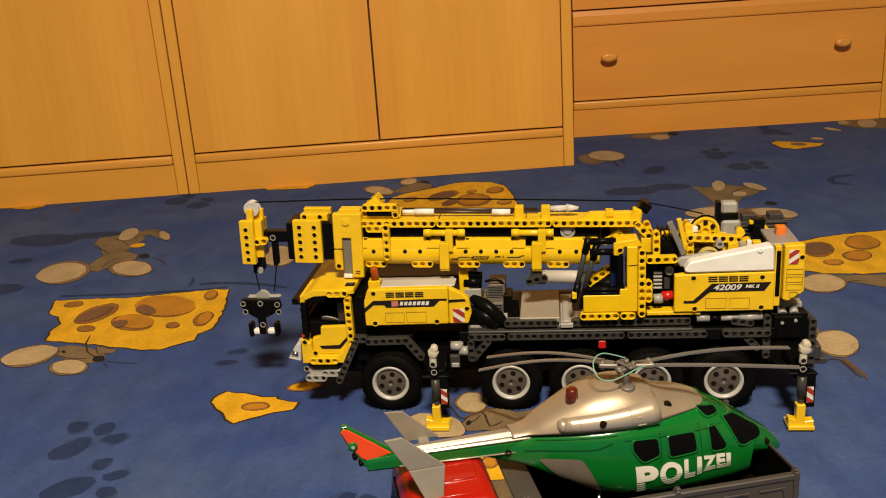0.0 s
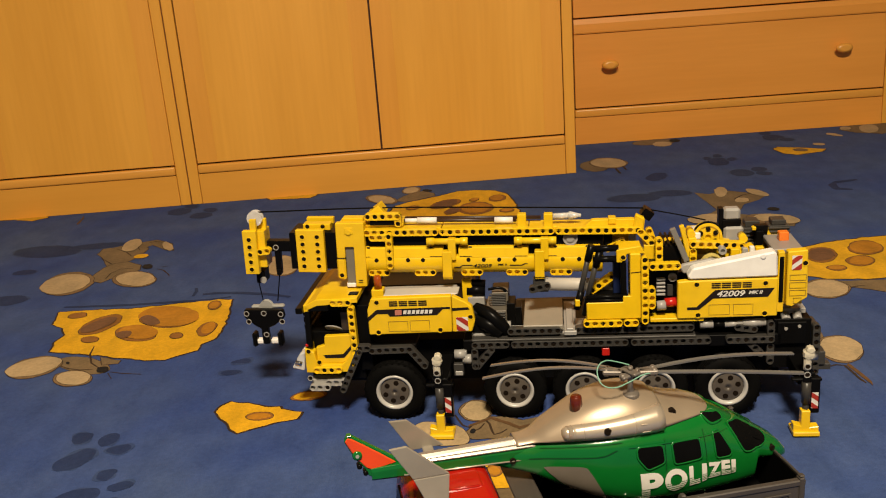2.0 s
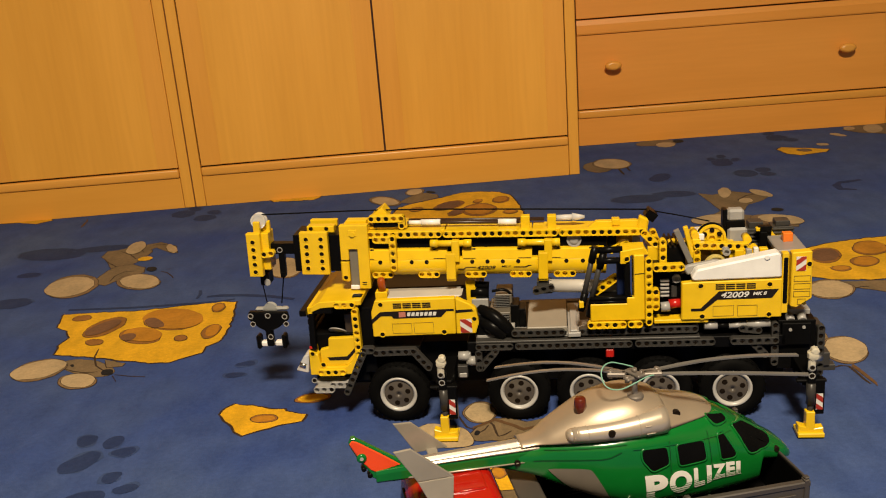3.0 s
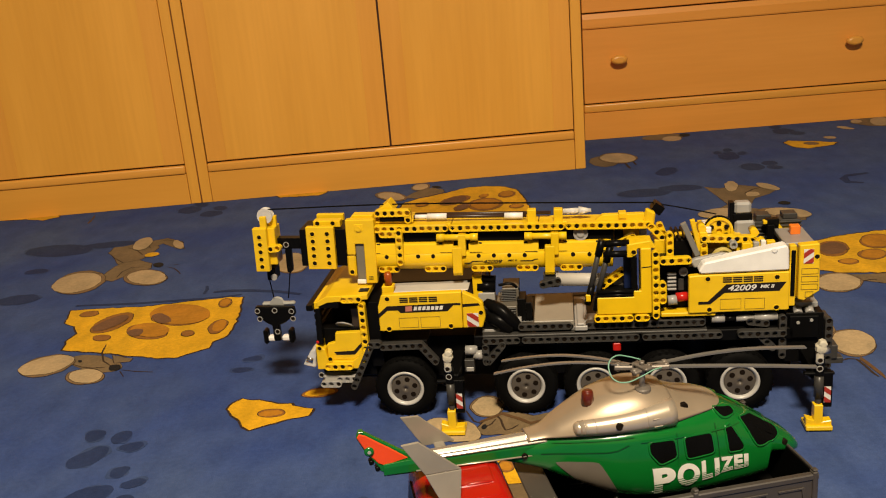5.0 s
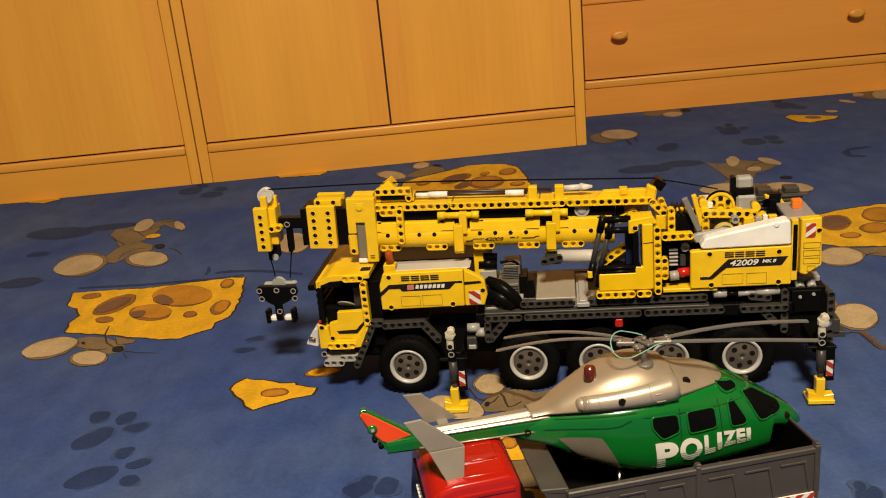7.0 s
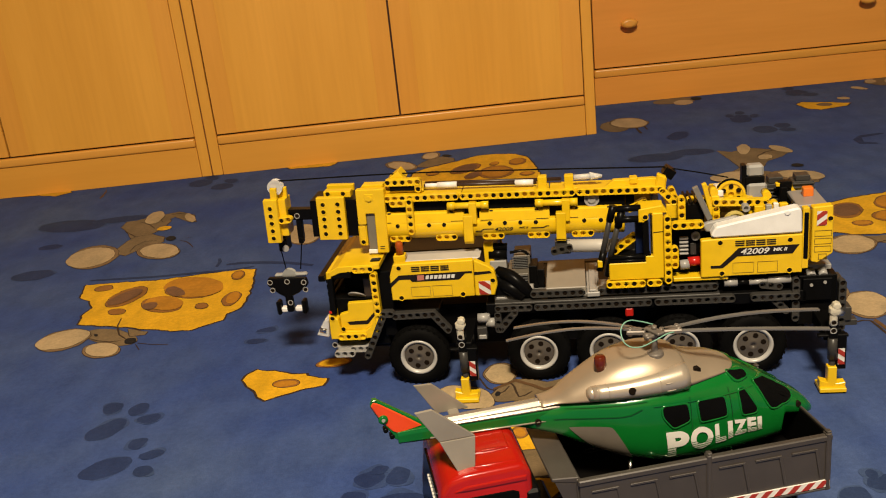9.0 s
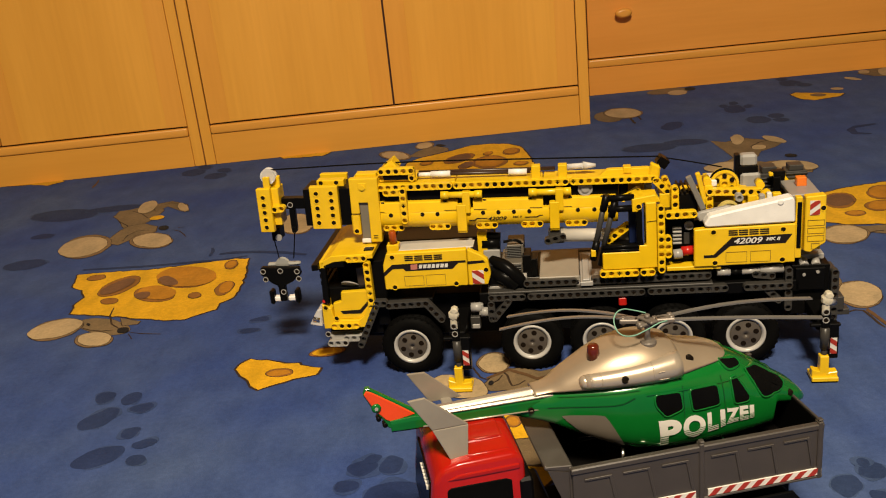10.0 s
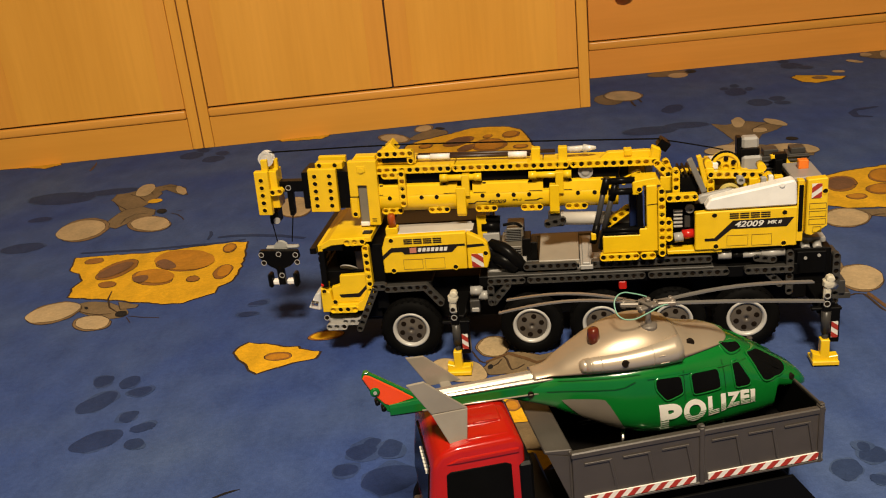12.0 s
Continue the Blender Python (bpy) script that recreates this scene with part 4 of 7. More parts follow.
def wheel(x, far=False):
    base = Matrix.Translation((x * U, (15.6 if far else -0.6) * U, TYRE_R * U)) @ (pose(0, 0, 0, 0, 0, 180) if far else Matrix())
    bm = bmesh.new()
    prof = [(2.35, 0.45), (2.55, 0.12), (3.0, 0.02), (3.55, 0.10), (3.92, 0.35), (4.1, 0.6)]
    for k in range(4):
        y = 0.62 + k * 0.36
        prof += [(4.1, y), (4.1, y + 0.2), (3.98, y + 0.22), (3.98, y + 0.34)]
    prof += [(4.1, 2.1), (3.9, 2.35), (3.3, 2.5), (2.4, 2.45)]
    lathe(bm, [(r * U, y * U) for r, y in prof], (0, 0, 0), 40)
    tread = bmesh.new()
    for k in range(30):
        a = 2 * math.pi * k / 30
        gbox(tread, -0.16, 0.16, 0.34, 0.62, TYRE_R - 0.12, TYRE_R + 0.01, 0.0, m=Matrix.Rotation(a, 4, "Y"))
        gbox(tread, -0.16, 0.16, 1.0, 1.7, TYRE_R - 0.12, TYRE_R + 0.012, 0.0, m=Matrix.Rotation(a + 0.1, 4, "Y"))
    merge(bm, tread)
    w = part("wheel", bm, RUB, crane, "chunky black rubber tyre", base)
    bm = bmesh.new()
    lathe(bm, [(r * U, y * U) for r, y in ((2.44, 0.6), (2.48, 0.16), (2.38, 0.05), (2.22, 0.07), (2.08, 0.20), (1.96, 0.42), (1.92, 0.6))], (0, 0, 0), 36)
    rim = part("rim", bm, plastic("rim_pale_grey", (0.36, 0.35, 0.325), 0.3), w, "pale grey rim ring") if "rim" not in RIMS else link("rim", RIMS["rim"], None, w, "pale grey rim ring")
    RIMS.setdefault("rim", rim.data)
    bm = bmesh.new()
    lathe(bm, [(r * U, y * U) for r, y in ((1.97, 0.6), (1.92, 0.40), (1.78, 0.36), (0.80, 0.32), (0.66, 0.24), (0.26, 0.24), (0.20, 0.43))], (0, 0, 0), 30)
    # solid dark discs paint the shade inside the six hub holes
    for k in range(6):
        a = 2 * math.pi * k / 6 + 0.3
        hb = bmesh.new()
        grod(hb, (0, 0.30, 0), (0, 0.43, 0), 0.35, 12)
        part("hub_hole_shade", hb, PIN_SHADE, w, m=Matrix.Translation((1.30 * U * math.cos(a), 0, 1.30 * U * math.sin(a))))
    part("hub", bm, HUBG, w, "dark grey hub under six dark hole discs")


RIMS = {}
HUBG = plastic("hub_grey", (0.068, 0.057, 0.045), 0.4)
for x in (0, 16, 25, 34, 43):
    wheel(x)
    wheel(x, True)

# outriggers
CREAM = plastic("cream_plastic", (0.465, 0.427, 0.330), 0.35)
for x, y in ((6.6, -4.7), (51.2, -4.7), (6.6, 19.7), (51.2, 19.7)):
    s = -1 if y < 5 else 1
    y_in = 3.2 if s < 0 else 11.8
    o = gpart("outrigger", [(x - 0.4, x + 0.6, y - 0.5, y + 0.5, 6.2, 9.8), (x + 0.5, x + 1.7, y - 0.3, y + 0.9, 2.8, 7.4), (x - 0.8, x + 1.2, min(y + 0.3, y_in), max(y - 0.3, y_in), 6.4, 7.9), (x - 1.6, x + 1.9, y - 0.2, y + 0.5, 7.0, 7.35)], BLK, crane, "black outrigger arm and leg")
    bm = bmesh.new()
    grod(bm, (x + 0.1, y - 0.2, 4.2), (x + 0.1, y - 0.2, 7.0), 0.55)
    grod(bm, (x + 0.1, y - 0.2, 3.0), (x + 0.1, y - 0.2, 4.3), 0.38)
    part("leg_rod", bm, DGR, o, "dark grey leg rod")
    bm = bmesh.new()
    gprism(bm, [(x - 1.4, 0.2), (x + 1.6, 0.2), (x + 1.6, 1.35), (x + 0.55, 1.2), (x + 0.55, 3.4), (x - 0.5, 3.4), (x - 0.5, 1.4), (x - 1.4, 1.7)], y - 0.95, y + 0.2)
    gbox(bm, x - 1.45, x + 1.65, y - 1.4, y + 1.2, 0.2, 0.75)
    part("foot", bm, YEL, o, "bright yellow support foot")
    gpart("pad", [(x - 1.4, x + 1.6, y - 1.3, y + 1.1, 0, 0.22)], BLK, o)
    hazard(o, x + 0.72, x + 1.5, 3.5, 5.6, y - 0.34, 2)
    bm = bmesh.new()
    lathe(bm, [(0.2 * U, -0.6 * U), (0.6 * U, -0.5 * U), (0.72 * U, -0.1 * U), (0.6 * U, 0.5 * U)], ((x + 0.1) * U, (y - 0.3) * U, 10.7 * U), 7, smooth=False)
    lathe(bm, [(0.3 * U, -0.5 * U), (0.5 * U, -0.4 * U), (0.5 * U, 0.3 * U)], ((x + 0.25) * U, (y - 0.4) * U, 11.3 * U), 8, smooth=False)
    gbox(bm, x - 0.42, x + 0.45, y - 0.7, y, 8.6, 10.3, 0.2)
    part("joint", bm, CREAM, o, "cream coloured toothed joint")
    if x > 30:
        bm = bmesh.new()
        grod(bm, (x + 0.2, y + 0.1, 10.2), (x + 1.5, y + 1.8, 9.3), 0.42)
        part("strut", bm, LGR, o, "pale grey strut")
    hole(o, x, y - 0.72, 9.2, ring=LGR)
    hole(o, x + 0.05, y - 0.55, 8.05, ring=LGR)

# driver's cab
cab = gpart("driver_cab", [(-11.6, -4.2, 2.2, 12.8, 5.0, 12.0), (-4.6, -2.9, 1.6, 13.4, 6.5, 15.8)], BLK, crane, "yellow brick-built driving cab")
bm = bmesh.new()
gprism(bm, [(-11.2, 15.6), (-11.0, 16.4), (-9.6, 17.2), (-4.0, 17.3), (-4.0, 16.6), (-9.4, 16.3)], 0.5, 14.5)
gbox(bm, -11.3, -10.7, 0.5, 14.5, 15.4, 16.5)
part("cab_roof", bm, YEL, cab, "smooth yellow cab roof")
gpart("roof_gap", [(-5.4, -4.1, 1.6, 2.8, 17.25, 17.4)], BLK, cab, "dark notch in the roof")
gpart("visor", [(-12.2, -11.3, -0.2, 15.0, 15.5, 16.3)], BLK, cab, "black sun visor strip")
beam(cab, 3, -7.2, 0.7, 16.7, 0, YEL)
beam(cab, 8, -4.9, 0.5, 15.8, -90, YEL, pinned=1)
beam(cab, 8, -4.9, 14.5, 15.8, -90, YEL, pinned=1)
bm = bmesh.new()
for y in (0.8, 14.2):
    gprism(bm, [(-11.5, 10.4), (-10.7, 10.4), (-10.5, 15.6), (-11.2, 15.6)], y - 0.4, y + 0.4)
gbox(bm, -10.6, -8.0, 0.6, 1.4, 15.5, 16.3)
for k in range(5):
    gbox(bm, -11.75, -11.3, 1.5, 13.5, 10.6 + k, 11.4 + k, 0.1)
part("windscreen_post", bm, BLK, cab, "black windscreen frame")
bm = bmesh.new()
gprism(bm, [(-11.8, 6.9), (-6.0, 6.9), (-4.9, 8.2), (-4.9, 9.6), (-5.2, 10.4), (-6.1, 8.6), (-6.9, 8.0), (-10.2, 8.0), (-10.5, 9.8), (-11.7, 10.5)], 0.2, 1.6)
gbox(bm, -11.8, -10.9, 1.5, 13.5, 6.9, 10.6)
part("door_frame", bm, YEL, cab)
bm = bmesh.new()
gprism(bm, [(-10.3, 8.0), (-6.8, 8.0), (-5.4, 9.0), (-5.2, 12.0), (-9.0, 11.9), (-9.1, 10.6), (-10.3, 10.3)], 0.75, 1.5)
part("door_panel", bm, YEL, cab)
flat("door_stripe", [(-9.4, 9.2), (-9.1, 8.75), (-6.6, 8.75), (-5.5, 9.95), (-5.5, 10.5), (-6.7, 9.3)], 0.74, BPR, cab, "black sticker stripe")
beam(cab, 4, -10.3, 0.35, 7.3, 0, YEL, pinned=2)
for x, z in ((-11.2, 10.0), (-9.9, 8.4)):
    hole(cab, x, 0.15, z)
for y in (0.6, 12.0):
    bm = bmesh.new()
    gprism(bm, [(-11.9, 9.7), (-12.6, 9.5), (-13.9, 7.4), (-12.2, 7.0)], y, y + 2.4, 0.15)
    part("headlamp", bm, CLR, cab, "clear plastic headlamp")
    bm = bmesh.new()
    grod(bm, (-13.3, y + 0.2, 8.2), (-12.4, y + 0.2, 8.0), 0.42)
    part("lamp_bulb", bm, CHR, cab, "shiny lamp insert")
beam(cab, 3, -11.2, 0.5, 4.7, 0, LGR)
beam(cab, 3, -9.0, 0.9, 5.2, 0, LGR)
gpart("step", [(-11.4, -6.8, 0.9, 5.0, 4.9, 5.6)], LGR, cab, "pale grey step")
hole(cab, -11.4, 0.2, 6.1, ring=LGR)
bm = bmesh.new()
lathe(bm, [(1.15 * U, -0.1 * U), (1.25 * U, 0), (1.15 * U, 0.1 * U), (1.0 * U, 0)], (0, 0, 0), 20)
part("steering_wheel", bm, LGR, cab, "pale grey steering wheel", pose(-8.0 * U, 2.4 * U, 12.3 * U, 60, 30, 30))
gpart("cab_interior", [(-10.4, -4.4, 5.6, 6.0, 11.5, 16.0)], BLK, cab)
gpart("driver_seat", [(-7.0, -5.4, 2.6, 5.4, 11.5, 14.6)], plastic("dark_brown_plastic", (0.03, 0.02, 0.015), 0.5), cab)
gpart("red_tab", [(-11.6, -11.2, 0.3, 0.9, 10.6, 11.0)], RED, cab)
# wheel arch
beam(cab, 7, -7.0, 0.3, 4.4, 64, DGR)
beam(cab, 6, -2.6, 0.5, 9.9, 1, DGR, pinned=1)
beam(cab, 4, 2.4, 0.5, 10.0, -52, DGR, pinned=1)
beam(cab, 2, -4.2, 0.4, 10.3, 0, DGR)
gpart("wheel_arch", [(-3.2, 3.2, 1.0, 5.0, 9.5, 10.4)], BLK, cab)

AMBER = plastic("amber_lens", (0.270, 0.049, 0.005), 0.15)
# side panels behind the cab
# housing core coloured dark brown for the boom's shade and reflection on it
side = gpart("side_housing", [(-2.4, 10.8, 7.4, 14.0, 12.3, 16.4), (-2.4, 10.4, 0.9, 6.5, 12.2, 14.0)], plastic("boom_shade_brown", (0.020, 0.009, 0.005), 0.5), crane, "yellow housing with stickers behind the cab")
bm = bmesh.new()
gprism(bm, [(-2.65, 12.3), (8.25, 12.45), (8.4, 17.45), (-2.05, 17.35), (-2.65, 15.7)], -0.1, 0.9, 0.12)
gprism(bm, [(8.33, 12.45), (10.83, 12.45), (11.3, 13.85), (11.03, 15.85), (10.3, 16.5), (8.48, 17.45)], -0.1, 0.9, 0.12)
part("side_panel", bm, YEL, side)
PALE = plastic("dull_white_plastic", (0.42, 0.395, 0.35), 0.4)
bm = bmesh.new()
gprism(bm, [(-0.6, 16.8), (8.3, 16.8), (9.3, 17.4), (8.3, 17.44), (-0.6, 17.36)], 0.92, 3.5, 0.1)
part("top_cover", bm, PALE, side, "pale cover panel on the housing")
gpart("far_panel", [(-2.6, 11.0, 13.8, 14.9, 12.2, 17.1)], YEL, side)
gpart("grey_tile", [(-1.4, 8.6, 3.6, 6.2, 15.4, 16.7)], LGR, side, "pale grey cover tile")
gpart("yellow_post", [(9.3, 10.6, 5.5, 6.8, 13, 17.6)], YEL, side)
for x, z in ((-1.3, 16.8), (-1.4, 12.65), (6.75, 12.8), (10.75, 14.5)):
    hole(side, x, -0.1, z)
ST_Y = -0.12
flat("stripe", [(-2.62, 14.2), (-1.4, 15.22), (0.0, 15.22), (0.28, 14.85), (6.46, 14.9), (7.26, 15.7), (8.2, 15.68), (8.2, 15.98), (-1.4, 15.82), (-2.62, 14.8)], ST_Y, BPR, side, "black sticker stripe")
flat("stripe", [(8.45, 15.4), (10.7, 15.55), (10.5, 15.85), (8.45, 15.8)], ST_Y, BPR, side)
slabs("vent_print", [(0.32 + c * 1.27, 1.42 + c * 1.27, 16.25 + r * 0.26, 16.42 + r * 0.26) for c in range(4) for r in range(3)], ST_Y, BPR, side, "black printed vent slots")
flat("emblem", [(0.98, 15.02), (1.86, 15.06), (1.9, 15.76), (1.02, 15.72)], -0.16, plastic("emblem_pink", (0.413, 0.150, 0.105), 0.45), side, "small reddish square emblem")
slabs("emblem_bar", [(2.05 + k * 0.56, 2.46 + k * 0.56, 15.16, 15.66) for k in range(7)], -0.16, PRI, side, "slanting white printed marks", lean=0.12)
slabs("hatch_print", frame_bars(0.0, 2.55, 12.75, 14.14) + frame_bars(2.85, 5.42, 12.7, 14.2), ST_Y, FPR, side, "thin printed hatch lines")
hazard(side, 8.9, 10.4, 12.65, 14.5, ST_Y, 2)
bm = bmesh.new()
lathe(bm, [(0.55 * U, 0), (0.52 * U, 1.5 * U), (0.36 * U, 1.8 * U)], (0, 0, 0), 14)
part("beacon", bm, AMBER, side, "translucent orange beacon", pose(-1.45 * U, 2.6 * U, 17.75 * U, 90, 0, 0))
gpart("beacon_base", [(-2.3, -0.7, 1.9, 3.3, 16.6, 17.8)], YEL, side)

# pump, cables and pivot between housing and deck
pump = gpart("pump", [(12.4, 15.2, 3.0, 8.5, 11.4, 14.0), (13.2, 15.4, 5, 9, 14.0, 15.8)], plastic("warm_grey_plastic", (0.105, 0.092, 0.072), 0.4), crane, "dark grey gearbox pieces")
bm = bmesh.new()
gbox(bm, 10.0, 12.2, 5.2, 7.2, 13.2, 15.1)
part("pump_body", bm, LGR, pump, "pale grey block")
bm = bmesh.new()
grod(bm, (14.8, 1.6, 12.6), (15.8, 1.6, 12.6), 0.5)
part("grey_peg", bm, LGR, pump)
gpart("black_gears", [(15.2, 16.3, 4.0, 7.0, 11.0, 14.6), (16.0, 17.1, 4.4, 7.0, 11.0, 13.9)], BLK, pump, "black gear pieces")
bm = bmesh.new()
grod(bm, (9.9, 6.0, 15.9), (12.3, 6.0, 15.8), 0.75)
grod(bm, (10.0, 6.0, 17.0), (12.4, 6.0, 16.8), 0.5)
part("pump_rod", bm, BLK, pump)
for k in range(7):
    gpart("rib", [(12.9, 15.1, 4.7, 4.95, 14.1 + k * 0.24, 14.24 + k * 0.24)], DGR, pump)
    gpart("rib", [(12.5, 15.1, 2.8, 3.02, 11.6 + k * 0.34, 11.8 + k * 0.34)], DGR, pump)
tube("cable", [(11.3 * U, 3.0 * U, 14.4 * U), (13.0 * U, 1.4 * U, 14.3 * U), (14.6 * U, 1.0 * U, 12.8 * U), (15.4 * U, 2.0 * U, 11.4 * U)], 0.85 * U, BLK, pump, "thick black cable")
bm = bmesh.new()
for y0, k in ((1.2, 0.86), (1.7, 1.0)):
    gprism(bm, [(10.6, 11.6), (14.6 * k + 0.9, 11.6), (14.5 * k + 0.6, 12.4), (13.6 * k + 0.5, 13.6), (12.6 * k + 0.4, 14.3), (10.6, 14.6)], y0, y0 + 0.6, 0.25)
part("hose_bundle", bm, BLK, pump, "bundle of black hoses")
tube("cable", [(11.2 * U, 2.6 * U, 12.9 * U), (12.8 * U, 1.2 * U, 12.9 * U), (14.4 * U, 1.2 * U, 11.6 * U)], 0.95 * U, BLK, pump)
tube("cable", [(12.8 * U, 5.0 * U, 16.3 * U), (14.6 * U, 5.0 * U, 16.4 * U), (15.4 * U, 5.4 * U, 15.4 * U)], 0.2 * U, BLK, pump)

# crane boom
BT = Matrix.Translation((-4 * U, 7.5 * U, 23 * U)) @ pose(0, 0, 0, 0, 1.58, 0) @ Matrix.Translation((4 * U, -7.5 * U, -23 * U))
boom = gpart("boom", [(-6, 28, 5.2, 9.8, 19.6, 24.4), (-6.4, -5, 5.2, 9.8, 20.0, 24.4)], BLK, crane, "yellow telescopic crane boom", BT)
nose = gpart("boom_inner_section", [(-13.5, -6, 5.2, 9.8, 19.9, 25.0), (-17.2, -13, 6.3, 7.6, 22.0, 23.5)], BLK, crane, "black inner boom section", Matrix.Translation((-11 * U, 0, 22.5 * U)) @ pose(0, 0, 0, 0, 2.0, 0) @ Matrix.Translation((11 * U, 0, -22.5 * U)))


def boom_shell(name, near, x0, x1, label):
    """A shell along the boom: its near outline in y, z is mirrored to the far side."""
    sect = near + [(15.0 - y, z) for y, z in near[::-1]]
    b = bmesh.new()
    rings = [[b.verts.new((x * U, y * U, z * U)) for y, z in sect] for x in (x0, x0 + 0.06, x1 - 0.06, x1)]
    for r in (0, 3):
        for v in rings[r]:
            v.co.y += (7.5 * U - v.co.y) * 0.02
    for p, q in zip(rings, rings[1:]):
        for k in range(len(sect)):
            f = b.faces.new((p[k], p[(k + 1) % len(sect)], q[(k + 1) % len(sect)], q[k]))
            f.smooth = len(near) > 6 and 2 <= k <= len(near) - 2
    b.faces.new(rings[0][::-1])
    b.faces.new(rings[-1])
    bmesh.ops.recalc_face_normals(b, faces=b.faces)
    return part(name, b, YEL, boom, label)


LOW = [(5.3, 21.66), (4.42, 21.66), (4.30, 21.60), (4.20, 21.2), (4.14, 20.8), (4.15, 20.4), (4.26, 20.0), (4.5, 19.6), (4.9, 19.25), (5.5, 19.05)]
for x0, x1 in ((-4.3, 8.05), (8.1, 20.15), (20.2, 27.9)):
    boom_shell("boom_tube", LOW, x0, x1, "rounded yellow lower boom shell")
for x0, x1, dots in ((-4.2, 7.3, (-1.6, 2.6, 4.6)), (9.3, 18.4, (10.6, 12.6, 14.6, 16.6)), (20.3, 27.6, (22.8, 24.9))):
    bp = boom_shell("boom_panel", [(5.3, 22.9), (4.62, 22.85), (4.45, 22.7), (4.24, 21.5), (5.3, 21.5)], x0, x1, "raised yellow boom panel")
    # flat dark discs stand for the shade in the peg holes
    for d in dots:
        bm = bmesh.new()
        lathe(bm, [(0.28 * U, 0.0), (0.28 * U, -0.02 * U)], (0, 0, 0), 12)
        part("peg_hole_shade", bm, PIN_SHADE, bp, m=pose(d * U, 4.185 * U, 21.2 * U, -11, 0, 0))
    for sx in (x0 + 0.15, x1 - 1.75):
        flat("seam", [(sx, 21.62), (sx + 1.6, 21.62), (sx + 1.6, 21.7), (sx, 21.7)], 4.255, BPR, bp)
    for sx in (x0 + 1.3, x1 - 1.9):
        gpart("panel_clip", [(sx, sx + 0.5, 4.42, 4.6, 22.72, 22.95)], BPR, bp)
for x in (-2.4, 3.8, 10.0, 15.9, 21.6):
    beam(boom, 3, x, 4.85, 19.35, 0, YEL, pinned=1)
for x, n, p in ((-3.7, 11, 0), (7.3, 15, 1), (22.3, 11, 2)):
    beam(boom, n, x, 4.8, 24.9, 0, YEL, pinned=p)
gpart("top_plate", [(-3.4, 7.0, 5.3, 8.4, 24.5, 25.3), (7.1, 18.4, 5.3, 8.4, 24.5, 25.3), (18.5, 32.4, 5.3, 8.4, 24.5, 25.3)], YEL, boom, "smooth yellow top plates")
beam(boom, 3, -2.0, 4.5, 24.3, 0, YEL)
beam(boom, 5, 0.3, 3.9, 24.6, -90, YEL, pinned=1)
for a, b in ((7.2, 5.2), (19.2, 16.6)):
    gpart("boom_collar", [(a + 0.8, a + 1.8, 3.7, 5, 21.3, 24.2), (a, a + 1.25, 3.6, 4.7, 18.9, 22.5), (a, a + 1.25, 10.3, 11.4, 18.9, 22.5), (a, a + 1.25, 3.8, 11.2, 18.6, 19.3)], YEL, boom, "yellow collar round the boom")
    bm = bmesh.new()
    grod(bm, (b, 4.2, 23.75), (b + 5.4, 4.2, 23.75), 0.42)
    grod(bm, (b, 4.2, 23.75), (b + 1.0, 4.2, 23.75), 0.52)
    grod(bm, (b + 4.4, 4.2, 23.75), (b + 5.4, 4.2, 23.75), 0.52)
    part("collar_rod", bm, YEL, boom)
gpart("far_plate", [(19.8, 31.6, 9.7, 10.3, 20.4, 24.4)], YEL, boom, "yellow far side plate of the boom")
# head of the outer boom section
bm = bmesh.new()
gprism(bm, [(-6.8, 21.9), (-6.8, 26.7), (-3.0, 26.7), (-3.0, 17.9), (-4.5, 17.9), (-4.5, 23.4), (-5.7, 23.4), (-5.7, 21.9)], 3.8, 4.8)
gprism(bm, [(-6.9, 19.0), (-5.75, 18.8), (-5.75, 21.8), (-6.9, 21.8)], 3.8, 4.6, 0.2)
gbox(bm, -6.8, -3.0, 9.2, 10.2, 17.9, 25.7)
gbox(bm, -6.2, -3.4, 5.4, 7.0, 25.2, 26.9)
gbox(bm, -6.7, -3.0, 4.7, 8.0, 24.6, 26.3)
part("boom_head", bm, YEL, nose, "tall yellow boom head block")
# light grey bar with its shade put into a darker colour
gpart("grey_slot", [(-5.7, -4.55, 4.2, 5.2, 18.2, 23.4)], plastic("shaded_grey_bar", (0.145, 0.130, 0.100), 0.35), nose, "grey bar in the boom head, shade in its colour")
gpart("white_bush", [(-5.8, -4.6, 4.1, 5.0, 17.7, 18.3)], WHT, nose)
bm = bmesh.new()
gbox(bm, -5.6, -4.5, 3.72, 3.9, 25.2, 26.1, 0.05)
grod(bm, (-5.05, 3.6, 25.5), (-5.05, 3.9, 25.5), 0.35)
part("head_clip", bm, YEL, nose)
hole(nose, -6.3, 3.78, 19.5, ring=YEL)
for q in ((-6.7, -5.75, 21.83, 21.93), (-4.1, -3.5, 18.75, 18.87), (-4.1, -3.5, 18.45, 18.57)):
    slabs("seam", [q], 3.79, BPR, nose)
# second section plate
plate = gpart("section_plate", [(-12.3, -8.5, 4.05, 4.9, 19.8, 25.7), (-12.3, -8.5, 10.1, 11.0, 19.8, 25.7), (-11.6, -7.9, 5.6, 7.0, 25.2, 26.1)], YEL, nose, "yellow punched plate on the boom")
for x in (-11.4, -9.4):
    for k in range(5):
        hole(plate, x, 4.04, 24.75 - k * 1.02)
for x in (-11.0, -8.9):
    hole(plate, x, 5.58, 25.75)
